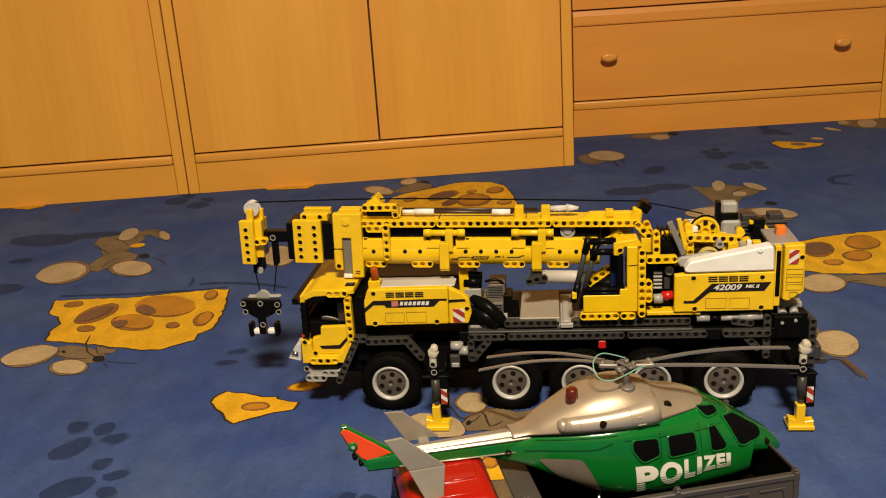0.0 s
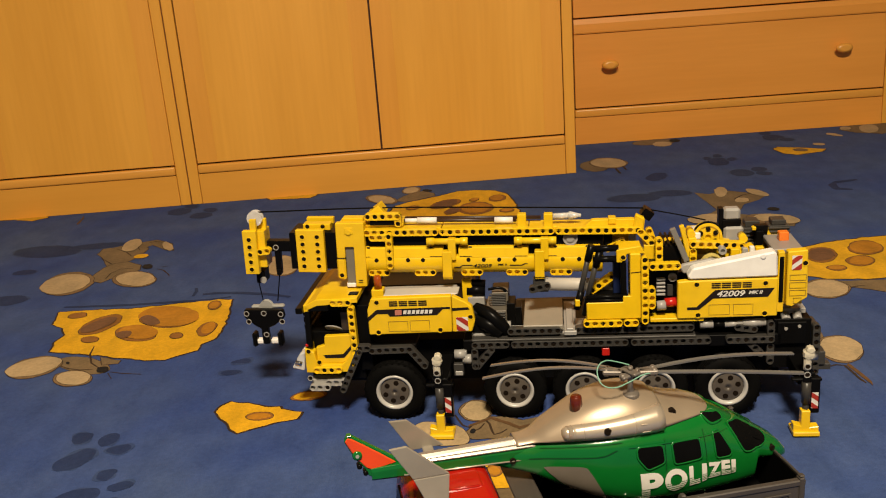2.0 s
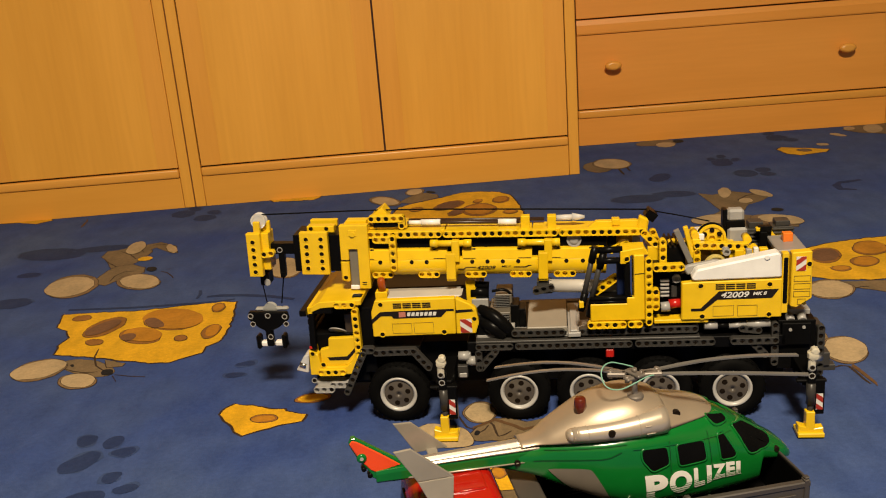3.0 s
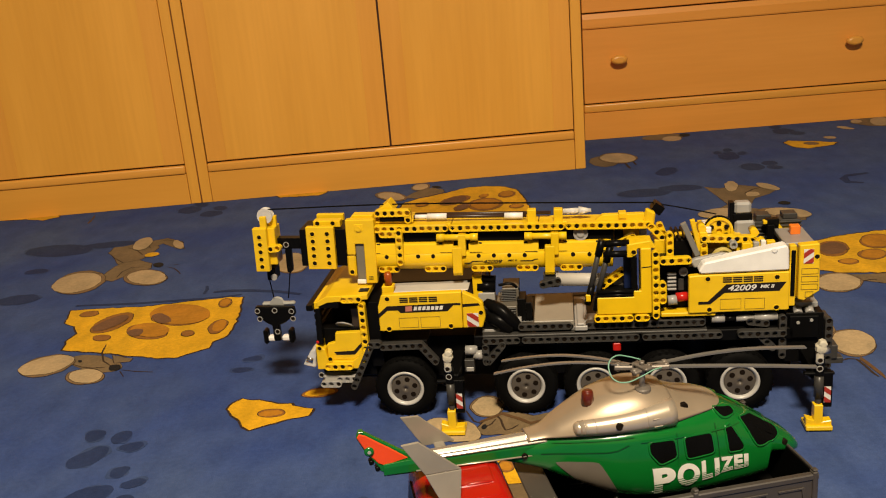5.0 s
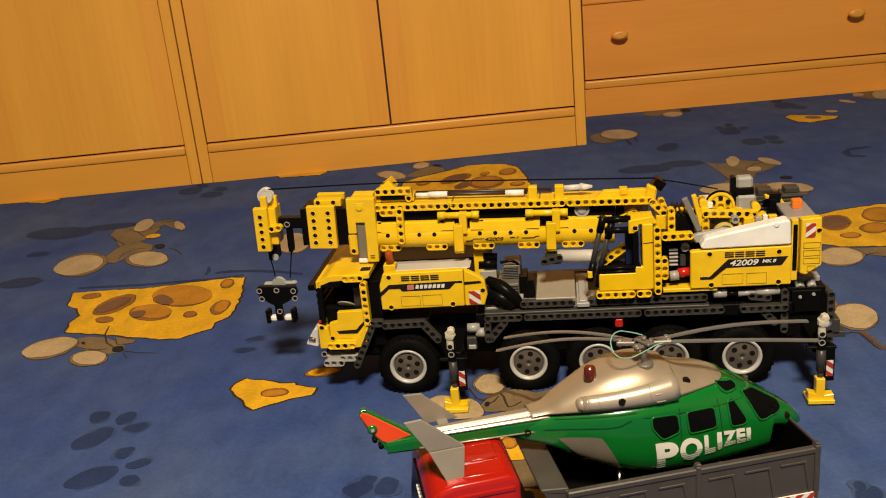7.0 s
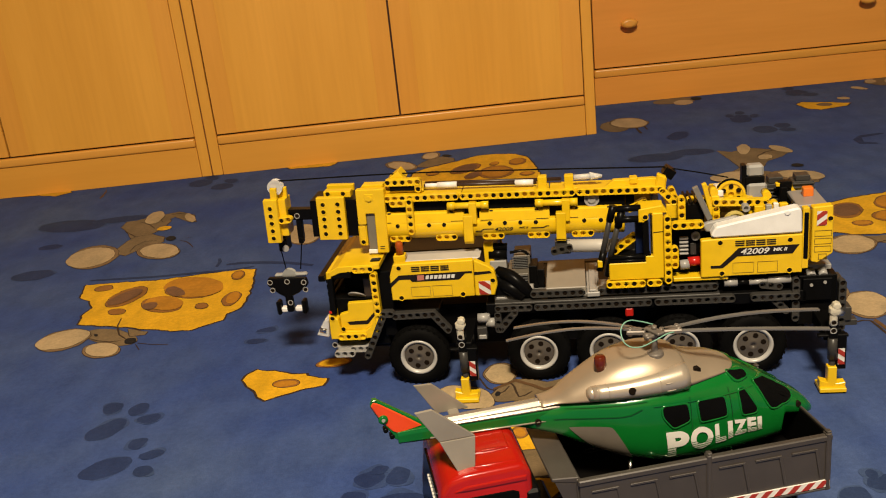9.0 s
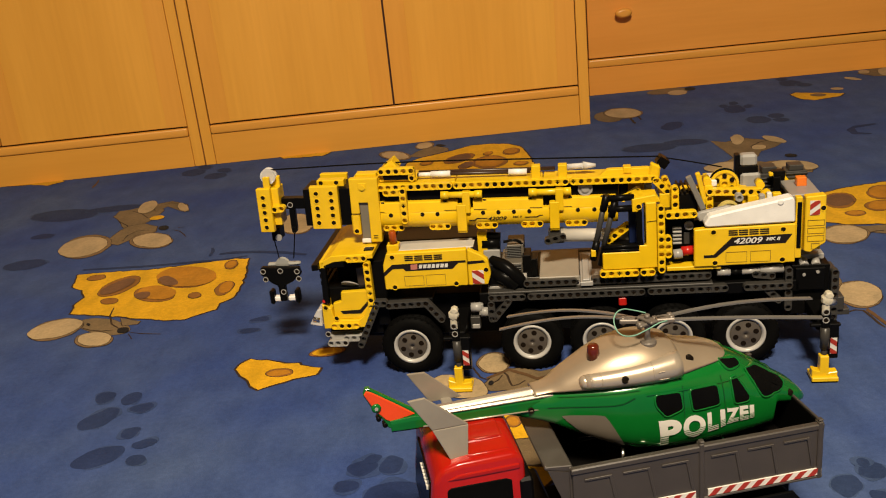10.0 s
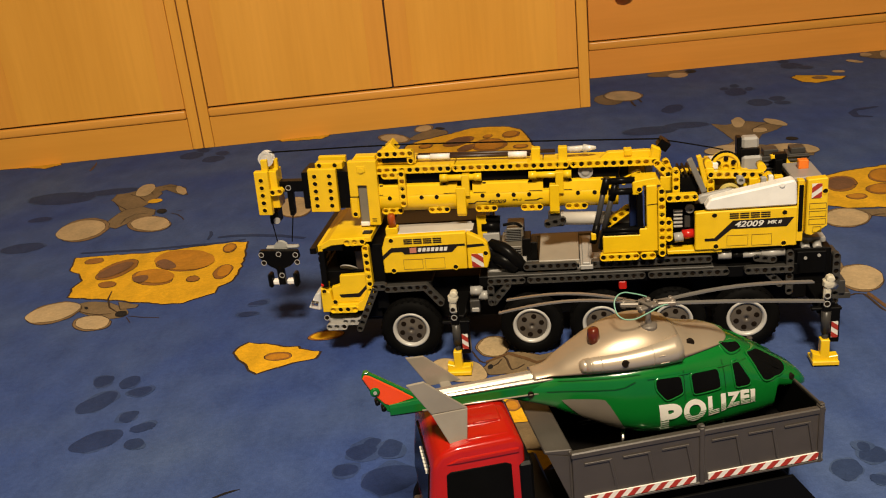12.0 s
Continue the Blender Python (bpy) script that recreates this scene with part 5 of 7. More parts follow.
# boom tip
tip = gpart("boom_tip", [(-19.8, -17.9, 4.6, 5.5, 19.3, 25.4), (-19.8, -17.9, 8.0, 8.9, 19.3, 25.4), (-18.5, -17.0, 5.5, 8.0, 20.0, 25.2), (-18.2, -17.0, 6.6, 7.2, 24.0, 26.6), (-18.8, -17.9, 5.0, 5.6, 25.3, 26.9), (-18.8, -17.9, 7.2, 7.8, 25.3, 26.9)], YEL, nose, "yellow boom tip with pulley")
for k in range(5):
    hole(tip, -18.9, 4.58, 24.2 - k * 1.05)
beam(tip, 2, -17.6, 5.2, 22.4, 6, YEL)
bm = bmesh.new()
lathe(bm, [(0.3 * U, -0.42 * U), (0.72 * U, -0.42 * U), (0.72 * U, -0.5 * U), (1.05 * U, -0.5 * U), (1.05 * U, -0.3 * U), (0.8 * U, -0.05 * U), (0.8 * U, 0.05 * U), (1.05 * U, 0.3 * U), (1.05 * U, 0.5 * U), (0.3 * U, 0.5 * U)], (-18.3 * U, 6.4 * U, 26.75 * U), 24, smooth=False)
part("pulley", bm, CLR, tip, "clear plastic pulley wheel")
gpart("black_clip", [(-19.0, -17.8, 6.4, 8.6, 17.4, 19.2)], BLK, tip)
bm = bmesh.new()
grod(bm, (-18.0, 6.2, 17.9), (-18.0, 6.5, 17.9), 0.45)
part("ring_pin", bm, LGR, tip)
gpart("black_link", [(-16.1, -15.3, 6.4, 7.2, 19.0, 22.7), (-16.0, -15.4, 6.2, 7.4, 18.6, 19.4)], BLK, nose)
hole(nose, -15.8, 6.25, 22.6, ring=LGR)
# fittings on top of the boom
topf = gpart("boom_top_bracket", [(-3.2, 2.0, 5.6, 9.4, 25.4, 25.8), (-2.9, -0.6, 6.0, 9.0, 25.8, 27.0)], YEL, boom, "yellow bracket on the boom")
beam(topf, 5, -2.6, 5.4, 26.9, 0, YEL)
beam(topf, 2, 1.4, 5.5, 25.9, 90, YEL)
bm = bmesh.new()
gprism(bm, [(-2.9, 27.0), (-0.4, 27.0), (-1.3, 28.2)], 6.0, 8.8)
part("wedge", bm, YEL, topf)
bm = bmesh.new()
gbox(bm, -2.4, 1.3, 5.2, 7, 25.72, 26.5)
part("black_block", bm, BLK, topf)
for y, x in ((6.4, 16.8), (7.6, 20)):
    bm = bmesh.new()
    grod(bm, (2, y, 26.0), (x, y, 25.9), 0.24)
    part("tie_rod", bm, ROD, boom, "dark brown tie rod")
bm = bmesh.new()
grod(bm, (2.2, 6.4, 26.0), (4.0, 6.4, 26.0), 0.3)
grod(bm, (3.8, 6.4, 26.0), (6.4, 6.4, 26.0), 0.42)
part("rod_sleeve", bm, WHT, boom, "white rod sleeve")
bm = bmesh.new()
grod(bm, (14.0, 6.4, 25.92), (16.4, 6.4, 25.9), 0.42)
part("rod_sleeve", bm, WHT, boom, "white rod sleeve")
for x in (17.0, 20.4):
    gpart("boom_upright", [(x, x + 1.15, 5.0, 6.2, 24.5, 27.0)], YEL, boom)
bm = bmesh.new()
grod(bm, (21.6, 6.2, 26.4), (23.8, 6.2, 26.5), 0.38)
grod(bm, (23.6, 6.2, 26.5), (25.2, 6.2, 26.5), 0.55, r2=0.2)
part("nozzle", bm, CLR, boom, "clear silvery nozzle")
bm = bmesh.new()
gprism(bm, [(25.6, 25.3), (26.6, 26.1), (31.6, 26.2), (32.6, 26.0), (32.6, 25.3)], 5.2, 6.2)
gbox(bm, 28.6, 29.6, 5.0, 6.4, 25.6, 26.4)
gprism(bm, [(31.6, 24.6), (33.0, 24.6), (33.2, 26.4), (32.0, 27.0)], 4.6, 5.6, 0.2)
part("boom_tail", bm, YEL, boom)
beam(boom, 4, 32.6, 4.5, 24.7, -46, YEL, pinned=1)
beam(boom, 3, 28.6, 5.6, 22.2, 25, YEL)
gpart("black_post", [(28.2, 29.2, 5.5, 7, 21.8, 24.4)], BLK, boom)
gpart("white_bush", [(31.3, 32.2, 5.5, 6.6, 23.0, 24.0)], LGR, boom)
bm = bmesh.new()
lathe(bm, [(0.95 * U, 0), (0.95 * U, -0.25 * U), (0.8 * U, -0.25 * U), (0.78 * U, -0.1 * U), (0.5 * U, -0.1 * U), (0.48 * U, -0.28 * U), (0.3 * U, -0.28 * U)], (23.8 * U, 5.15 * U, 23.75 * U), 18, smooth=False)
part("grey_wheel", bm, LGR, boom, "small grey wheel")
gpart("rope_guide", [(32.6, 34.0, 5.6, 7.6, 26.0, 27.2)], BLK, boom, "black rope guide", Matrix.Translation((33.4 * U, 0, 26.2 * U)) @ pose(0, 0, 0, 0, 35, 0) @ Matrix.Translation((-33.4 * U, 0, -26.2 * U)))
WIDE = Matrix.Diagonal((1.45, 1.0, 1.0, 1.0))
link("lettering", lettering("42009", 0.66 * U, 0.28, 0.012 * U), BPR, boom, "printed model number", pose(11.15 * U, 4.15 * U, 20.16 * U, 94, 0, 0) @ WIDE)
link("lettering", lettering("MK II", 0.36 * U, 0.25, 0.006 * U), BPR, boom, "", pose(14.4 * U, 4.11 * U, 20.42 * U, 94, 0, 0) @ WIDE)
flat("print_line", [(8.7, 20.25), (9.45, 20.25), (9.75, 20.5), (11.15, 20.5), (11.1, 20.4), (9.8, 20.4), (9.5, 20.12), (8.7, 20.12)], 4.24, BPR, boom, "black printed flash", thick=0.12)
flat("print_line", [(16.0, 20.5), (17.5, 20.5), (17.9, 20.7), (18.3, 20.7), (18.3, 20.58), (18.0, 20.58), (17.6, 20.38), (16.0, 20.38)], 4.18, BPR, boom, "black printed flash", thick=0.06)

# rope and hook block
tube("rope", [(-18.3 * U, 6.6 * U, 27.75 * U), (-1 * U, 7.0 * U, 27.55 * U), (16 * U, 7.2 * U, 26.85 * U), (33.4 * U, 7.0 * U, 26.1 * U)], 0.10 * U, STR, crane, "thin black hoisting string")
tube("rope", [(33.4 * U, 7.0 * U, 26.0 * U), (37.2 * U, 6.8 * U, 25.2 * U), (41.0 * U, 6.6 * U, 24.3 * U)], 0.085 * U, STR, crane)
tube("rope", [(-19.3 * U, 7.4 * U, 18.0 * U), (-19.0 * U, 7.4 * U, 14.8 * U)], 0.085 * U, STR, crane)
tube("rope", [(-16.0 * U, 7.4 * U, 19.2 * U), (-16.9 * U, 7.4 * U, 14.6 * U)], 0.085 * U, STR, crane)
bm = bmesh.new()
gprism(bm, [(-21.7, 13.7), (-16.2, 13.5), (-16.0, 12.4), (-17.6, 11.2), (-18.6, 10.8), (-18.6, 8.4), (-19.6, 8.4), (-19.6, 10.8), (-20.4, 11.2), (-21.9, 12.6)], 6.6, 7.5, 0.15)
hook = part("hook_block", bm, BLK, crane, "black hook block hanging on strings")
for x, z in ((-21.4, 13.1), (-18.9, 13.1), (-16.5, 12.9), (-21.2, 11.9), (-16.4, 11.8), (-18.9, 9.9)):
    hole(hook, x, 6.58, z, ring=LGR)
bm = bmesh.new()
lathe(bm, [(0.25 * U, -0.3 * U), (1.0 * U, -0.3 * U), (0.85 * U, 0), (1.0 * U, 0.3 * U), (0.25 * U, 0.3 * U)], (-18.8 * U, 7.9 * U, 13.6 * U), 20, smooth=False)
gbox(bm, -21.0, -16.2, 7.6, 8.4, 13.4, 13.9, 0.2)
part("sheave", bm, plastic("grey_sheave", (0.27, 0.27, 0.255), 0.3), hook, "pale grey sheave and cover tile")
for x in (-20.05, -18.0):
    s = -1 if x < -19 else 1
    bm = bmesh.new()
    gbox(bm, x - 0.6, x + 0.6, 7.0, 8.0, 8.2, 9.0, 0.2)
    part("hook_bush", bm, WHT, hook, "white bush")
    bm = bmesh.new()
    gbox(bm, min(x + s * 0.5, x + s * 1.15), max(x + s * 0.5, x + s * 1.15), 6.8, 8.2, 7.9, 10.0, 0.2)
    part("hook_clip", bm, BLK, hook)

# operator's cab
op = gpart("operator_cab", [(25.4, 33.2, 0.4, 4.4, 13.0, 13.8), (31.0, 32.3, 3.6, 4.4, 13.5, 21.5)], YEL, crane, "yellow operator's cab with open side window")
beam(op, 5, 25.5, -0.2, 13.3, 0, YEL, pinned=1)
beam(op, 2, 30.5, -0.2, 13.3, 0, YEL)
beam(op, 9, 32.7, -0.3, 21.6, -90, YEL, pinned=2)
beam(op, 3, 33.6, 0.4, 15.3, 90, YEL)
bm = bmesh.new()
gprism(bm, [(25.5, 13.85), (32.2, 13.85), (32.2, 22.4), (30.9, 22.4), (30.9, 16.9), (30.0, 16.9), (30.0, 16.1), (25.5, 16.1)], -0.45, 0.4, 0.1)
part("cab_side", bm, YEL, op, "yellow cab side panel")
flat("seam", [(31.0, 19.9), (32.2, 20.0), (32.2, 20.1), (31.0, 20.0)], -0.46, BPR, op)
bm = bmesh.new()
gprism(bm, [(29.3, 21.2), (30.0, 21.2), (30.6, 22.3), (32.8, 22.3), (32.2, 23.3), (29.3, 22.9)], -0.2, 1.4, 0.1)
gbox(bm, 29.4, 32.4, 1.4, 3.4, 22.0, 22.9)
part("cab_top", bm, YEL, op)
hole(op, 30.1, -0.24, 21.9)
bm = bmesh.new()
for z in (16.25, 16.75):
    grod(bm, (25.5, -0.1, z), (30.7, -0.1, z), 0.28)
gbox(bm, 29.8, 30.5, 0.0, 1.0, 16.4, 21.2)
gbox(bm, 25.6, 30.8, 0.4, 3.8, 13.8, 16.2)
for z in (21.6, 23.0):
    grod(bm, (26.4, 0.3, z), (29.6, 0.3, z), 0.42)
part("window_frame", bm, BLK, op, "black window frame and rods")
for dx in (0, 1.0):
    arm = bmesh.new()
    grod(arm, (26.0 + dx, 0.0 + dx * 0.4, 22.6 - dx * 0.9), (24.5 + dx, 0.0 + dx * 0.4, 16.2 - dx * 0.4), 0.34)
    part("screen_bar", arm, DGR, op, "grey front screen bar")
for dx in (0, 1.0):
    for p, q in (((26.3, 23.6), (25.8, 21.6)), ((24.9, 17.6), (24.3, 15.2))):
        bm = bmesh.new()
        grod(bm, (p[0] + dx, dx * 0.4, p[1] - dx), (q[0] + dx, dx * 0.4, q[1] - dx), 0.46)
        part("bar_joint", bm, BLK, op, "black bar joint")
gpart("yellow_tab", [(24.1, 24.7, -0.6, 0, 15.7, 16.6)], YEL, op)
gpart("cab_seat", [(29.0, 30.6, 2.4, 3.6, 16.2, 20.5)], BLU, op, "dark blue seat")
beam(op, 4, 26.4, 3.0, 16.6, 36, YEL)

# superstructure behind the operator's cab
sup = gpart("superstructure", [(34.0, 48.6, 3.0, 13.0, 13.0, 18.6), (33.2, 37.0, 2.2, 12.8, 13.2, 20.2)], BLK, crane, "yellow crane upper works with engine housing")
gpart("floor_plate", [(33.4, 40.0, 0.2, 3.0, 13.0, 13.5)], YEL, sup)
beam(sup, 4, 33.7, 0.5, 20.4, 0, YEL, pinned=0)
gpart("yellow_deck", [(33.0, 34.6, 4.0, 9.0, 19, 22.0), (33.3, 36.6, 1.0, 1.6, 20.2, 20.6)], YEL, sup)
gpart("black_vents", [(35.2, 37.6, 3.2, 8.0, 19.6, 22.1)] + [(35.3 + k * 0.6, 35.6 + k * 0.6, 3.0, 8.0, 22.1, 22.5) for k in range(4)], BLK, sup)
beam(sup, 4, 34.77, 3.0, 19.9, 90, YEL)
bm = bmesh.new()
grod(bm, (35.3, 1.3, 15.2), (36.8, 1.3, 15.3), 0.6)
part("red_bush", bm, RED, sup, "red connector")
bm = bmesh.new()
grod(bm, (34.3, 1.1, 14.9), (35.4, 1.1, 15.0), 0.62)
part("grey_bush", bm, LGR, sup, "pale grey bush")
for k in range(5):
    gpart("gear_tooth", [(34.3, 35.4, 1.4, 2.0, 16.1 + k * 0.5, 16.36 + k * 0.5)], LGR, sup, bev=0.06)
bm = bmesh.new()
lathe(bm, [(0.3 * U, 0.1 * U), (0.3 * U, -0.2 * U), (0.55 * U, -0.2 * U), (0.55 * U, 0.2 * U)], (36.3 * U, 1.8 * U, 18.4 * U), 16, smooth=False)
part("hook_ring", bm, LGR, sup, "grey ring")
gpart("grey_pin", [(35.7, 36.4, 2.0, 2.4, 15.8, 17.4)], DGR, sup)
bm = bmesh.new()
gprism(bm, [(36.7, 13.5), (48.7, 13.6), (48.7, 18.6), (38.0, 18.5), (36.7, 18.4)], -0.1, 0.9, 0.12)
pn = part("engine_panel", bm, YEL, sup, "yellow panel with black sticker and white number")
for x, z in ((39.0, 18.0), (47.2, 17.95), (39.2, 13.95), (47.2, 14.0)):
    hole(pn, x, -0.1, z)
flat("stripe", [(37.85, 14.7), (39.3, 14.7), (41.0, 16.15), (47.5, 16.2), (48.3, 17.35), (41.2, 17.25), (39.0, 15.05), (37.85, 15.05)], ST_Y, BPR, pn, "black sticker stripe")
sign("42009", 1.02, 41.35, -0.19, 16.42, PRI, pn, 0.26, 0.0, "white printed number", 0.02, 1.3)
sign("MK II", 0.56, 45.2, -0.19, 16.66, PRI, pn, 0.22, 0.0, "white printed mark", 0.022, 1.3)
slabs("vent_print", [(40.78 + c * 1.23, 41.86 + c * 1.23, 17.48 + r * 0.27, 17.65 + r * 0.27) for c in range(4) for r in range(3)], ST_Y, BPR, pn, "black printed vent slots")
slabs("hatch_print", frame_bars(40.48, 43.0, 13.95, 15.33) + frame_bars(43.42, 45.8, 13.9, 15.33), ST_Y, FPR, pn, "thin printed hatch lines")
bm = bmesh.new()
gprism(bm, [(37.85, 18.95), (38.15, 18.66), (48.6, 18.78), (48.5, 21.55), (48.2, 22.0), (41.2, 20.66), (38.5, 20.1)], -0.15, 1.8, 0.2)
wp = part("engine_hood", bm, WHT, sup, "glossy white tapered hood panel")
bm = bmesh.new()
lathe(bm, [(0.35 * U, 0.0), (0.35 * U, -0.05 * U), (0.2 * U, -0.05 * U)], (46.8 * U, -0.14 * U, 21.4 * U), 12)
part("peg", bm, WHT, wp)
bm = bmesh.new()
gprism(bm, [(37.1, 19.8), (37.6, 20.15), (41.0, 20.8), (42.0, 20.5), (41.3, 19.75), (39.0, 19.3), (37.6, 18.9)], 1.4, 2.2, 0.15)
part("grey_arm", bm, LGR, sup, "grey curved lever")
gpart("far_side", [(36.7, 48.7, 13.0, 14.6, 13.5, 19.5)], YEL, sup)
# lifting cylinder under the boom
bm = bmesh.new()
grod(bm, (20.4, 4.6, 17.0), (30.6, 4.6, 16.5), 0.86)
part("lift_cylinder", bm, PALE, crane, "white lifting cylinder under the boom")
lp = gpart("cylinder_pivot", [(18.8, 20.8, 4.2, 5.6, 16.0, 17.8)], DGR, crane)
beam(lp, 3, 18.7, 3.9, 16.6, 14, DGR)

# counterweight
cw = gpart("counterweight", [(48.72, 49.5, 0.4, 10.8, 13.9, 21.75), (49.4, 51.9, 1.2, 11.5, 14.6, 21.2)], YEL, crane, "yellow counterweight block at the rear")
bm = bmesh.new()
gprism(bm, [(49.7, 14.95), (50.4, 14.75), (52.2, 15.95), (52.05, 22.05), (49.7, 21.9)], -0.1, 1.2, 0.12)
part("weight_face", bm, YEL, cw)
gpart("black_slot", [(48.88, 49.4, 0.3, 0.5, 15.2, 21.15)], BLK, cw, "black slot")
cw_holder[0] = cw
hazard(cw, 50.2, 51.35, 19.6, 21.4, -0.12, 2)
hole(cw, 51.75, -0.1, 20.4)
slabs("print_line", [b for k in range(4) for b in frame_bars(50.0 + (0.5 if k == 0 else 0), 51.95 - (0.5 if k == 0 else 0), 15.2 + k * 1.0, 15.95 + k * 1.0, 0.05)], ST_Y, FPR, cw, "thin printed lines")
bm = bmesh.new()
gprism(bm, [(48.3, 21.1), (51.8, 21.2), (51.8, 21.9), (48.3, 21.8)], 1.25, 7.4, 0.12)
part("weight_top", bm, plastic("warm_grey_plastic", (0.225, 0.210, 0.195), 0.3), cw, "grey smooth cover tiles")
gpart("orange_lamp", [(49.65, 50.85, 4.4, 5.5, 21.8, 22.95)], ORA, cw, "orange warning lamp")
gpart("rear_tiles", [(50.0, 52.8, 2.5, 6.0, 12.8, 13.5)], LGR, cw)

# winch and gear on top
win = gpart("winch", [(39.0, 45.8, 8.6, 9.4, 19.0, 22.8), (38.6, 39.6, 4.4, 9.2, 21.2, 22.6), (43.2, 44.2, 4.6, 9, 19, 21.4)], YEL, crane, "yellow rope winch on the upper works")
beam(win, 7, 39.14, 4.4, 21.85, -3, YEL, pinned=1)
beam(win, 3, 39.14, 4.5, 20.9, -90, YEL)
beam(win, 3, 45.0, 4.4, 21.4, -60, YEL)
bm = bmesh.new()
lathe(bm, [(0.32 * U, -0.3 * U), (0.36 * U, -0.62 * U), (0.62 * U, -0.62 * U), (0.66 * U, -0.45 * U), (1.42 * U, -0.45 * U), (1.46 * U, -0.62 * U), (1.75 * U, -0.62 * U), (1.8 * U, -0.4 * U), (1.2 * U, -0.3 * U), (1.2 * U, 0.5 * U), (1.8 * U, 0.6 * U)], (41.2 * U, 6.2 * U, 22.3 * U), 26, smooth=False)
drum = part("drum", bm, YEL, win, "yellow winch drum")
# drum holes are dark plugs, their shade put into the colour
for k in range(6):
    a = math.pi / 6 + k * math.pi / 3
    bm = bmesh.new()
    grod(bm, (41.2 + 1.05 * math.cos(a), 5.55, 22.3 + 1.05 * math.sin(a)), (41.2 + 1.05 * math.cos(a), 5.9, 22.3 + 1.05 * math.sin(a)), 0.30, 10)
    part("drum_hole_shade", bm, PIN_SHADE, drum)
bm = bmesh.new()
lathe(bm, [(1.25 * U, -0.2 * U), (1.85 * U, 0.0), (1.25 * U, 0.7 * U)], (41.2 * U, 6.3 * U, 22.4 * U), 24)
part("wound_string", bm, STR, win, "wound black string")
bm = bmesh.new()
lathe(bm, [(0.2 * U, -0.5 * U), (0.8 * U, -0.5 * U), (0.85 * U, -0.3 * U), (1.15 * U, -0.3 * U), (1.2 * U, -0.5 * U), (1.4 * U, -0.5 * U), (1.4 * U, 0.3 * U)], (41.25 * U, 3.0 * U, 19.55 * U), 26, smooth=False)
part("cream_gear", bm, plastic("pale_yellow_plastic", (0.510, 0.413, 0.120), 0.35), win, "pale yellow gear")
gpart("grey_bar", [(-0.36, 0.36, 2.3, 3.0, -2.5, 2.2)], MGR, win, "grey sloping bar", Matrix.Translation((37.2 * U, 0, 22.5 * U)) @ pose(0, 0, 0, 0, -22.5, 0))
gpart("sloping_bar", [(-0.3, 0.3, 4.2, 4.9, -2.2, 2.1)], YEL, win, "yellow sloping bar", Matrix.Translation((38.2 * U, 0, 22.3 * U)) @ pose(0, 0, 0, 0, -13.5, 0))
gpart("grey_roller", [(39.4, 40.2, 5.2, 8.6, 22.2, 23.0)], WHT, win)
beam(win, 4, 36.0, 5.2, 22.0, 0, YEL, pinned=1)
beam(win, 3, 44.6, 4.2, 20.0, 40, YEL, pinned=2)
beam(win, 3, 33.9, 6.4, 23.2, -70, YEL, pinned=1)
for x, z in ((39.0, 23.0), (45.4, 22.2)):
    bm = bmesh.new()
    grod(bm, (x, 4.6, z), (x, 6.4, z), 0.5)
    part("yellow_bush", bm, YEL, win)
for x, y, z in ((42.6, 3.4, 21.2), (46.6, 3.2, 20.6)):
    bm = bmesh.new()
    lathe(bm, [(0.28 * U, 0.1 * U), (0.28 * U, -0.3 * U), (0.5 * U, -0.3 * U), (0.5 * U, 0.8 * U)], (x * U, y * U, z * U), 14, smooth=False)
    part("grey_collar", bm, LGR, win)
motor = gpart("motor", [(43.5, 46.0, 7.6, 9.6, 20.5, 22.9), (43.5, 45.6, 7.8, 9.4, 23.7, 25.3)], LGR, crane, "pale grey motor block with black band", bev=0.3)
gpart("motor_band", [(43.3, 45.7, 7.9, 9.3, 22.7, 23.8), (42.9, 43.5, 8, 9.4, 21.7, 25.3)], BLK, motor)
gb = gpart("gearbox", [(45.8, 48.6, 8.6, 11.2, 18.0, 22.4), (46.4, 48.2, 8.9, 10.8, 22.4, 23.2), (49.5, 52.1, 9.4, 12.0, 18.4, 22.3), (49.9, 51.7, 9.7, 11.6, 22.3, 23.0)], DGR, crane, "dark grey ribbed gearbox")
for k in range(6):
    gpart("gear_rib", [(45.7, 48.7, 8.4, 8.65, 19.2 + k * 0.5, 19.45 + k * 0.5)], DGR, gb)
    gpart("gear_rib", [(49.4, 52.2, 9.2, 9.45, 19.4 + k * 0.5, 19.65 + k * 0.5)], DGR, gb)
gpart("black_bracket", [(47.4, 48.3, 6.9, 8.0, 19.4, 22.4), (47.2, 48.9, 7.2, 8.2, 22.2, 23.1), (48.2, 48.9, 7.4, 8.2, 21.0, 22.3)], BLK, gb)
gpart("yellow_bit", [(43.6, 44.7, 3.1, 3.9, 19.6, 21.4)], YEL, gb)
gpart("yellow_tab", [(46.6, 47.6, 3.1, 3.9, 20.2, 21.55)], YEL, gb)
gpart("yellow_clip", [(46.9, 47.4, 7.0, 7.7, 22.5, 23.0)], YEL, gb)
gpart("grey_bit", [(45.0, 45.7, 3.2, 4.0, 19.8, 21.4)], LGR, gb)
gpart("grey_bit", [(45.9, 46.5, 3.2, 4.0, 19.8, 21.6)], WHT, gb)


# ---- the toy tipper lorry: x to its rear, y across, z up ----
LORRY = rotz(0.043, 0.523, 10.5)
BED_L, BED_W, BED_T, BED_B = 0.181, 0.104, 0.1085, 0.0665
lorry = tagged(new("toy_tipper_lorry"), "red toy tipper lorry with a grey bed carrying a helicopter", "toy lorry")
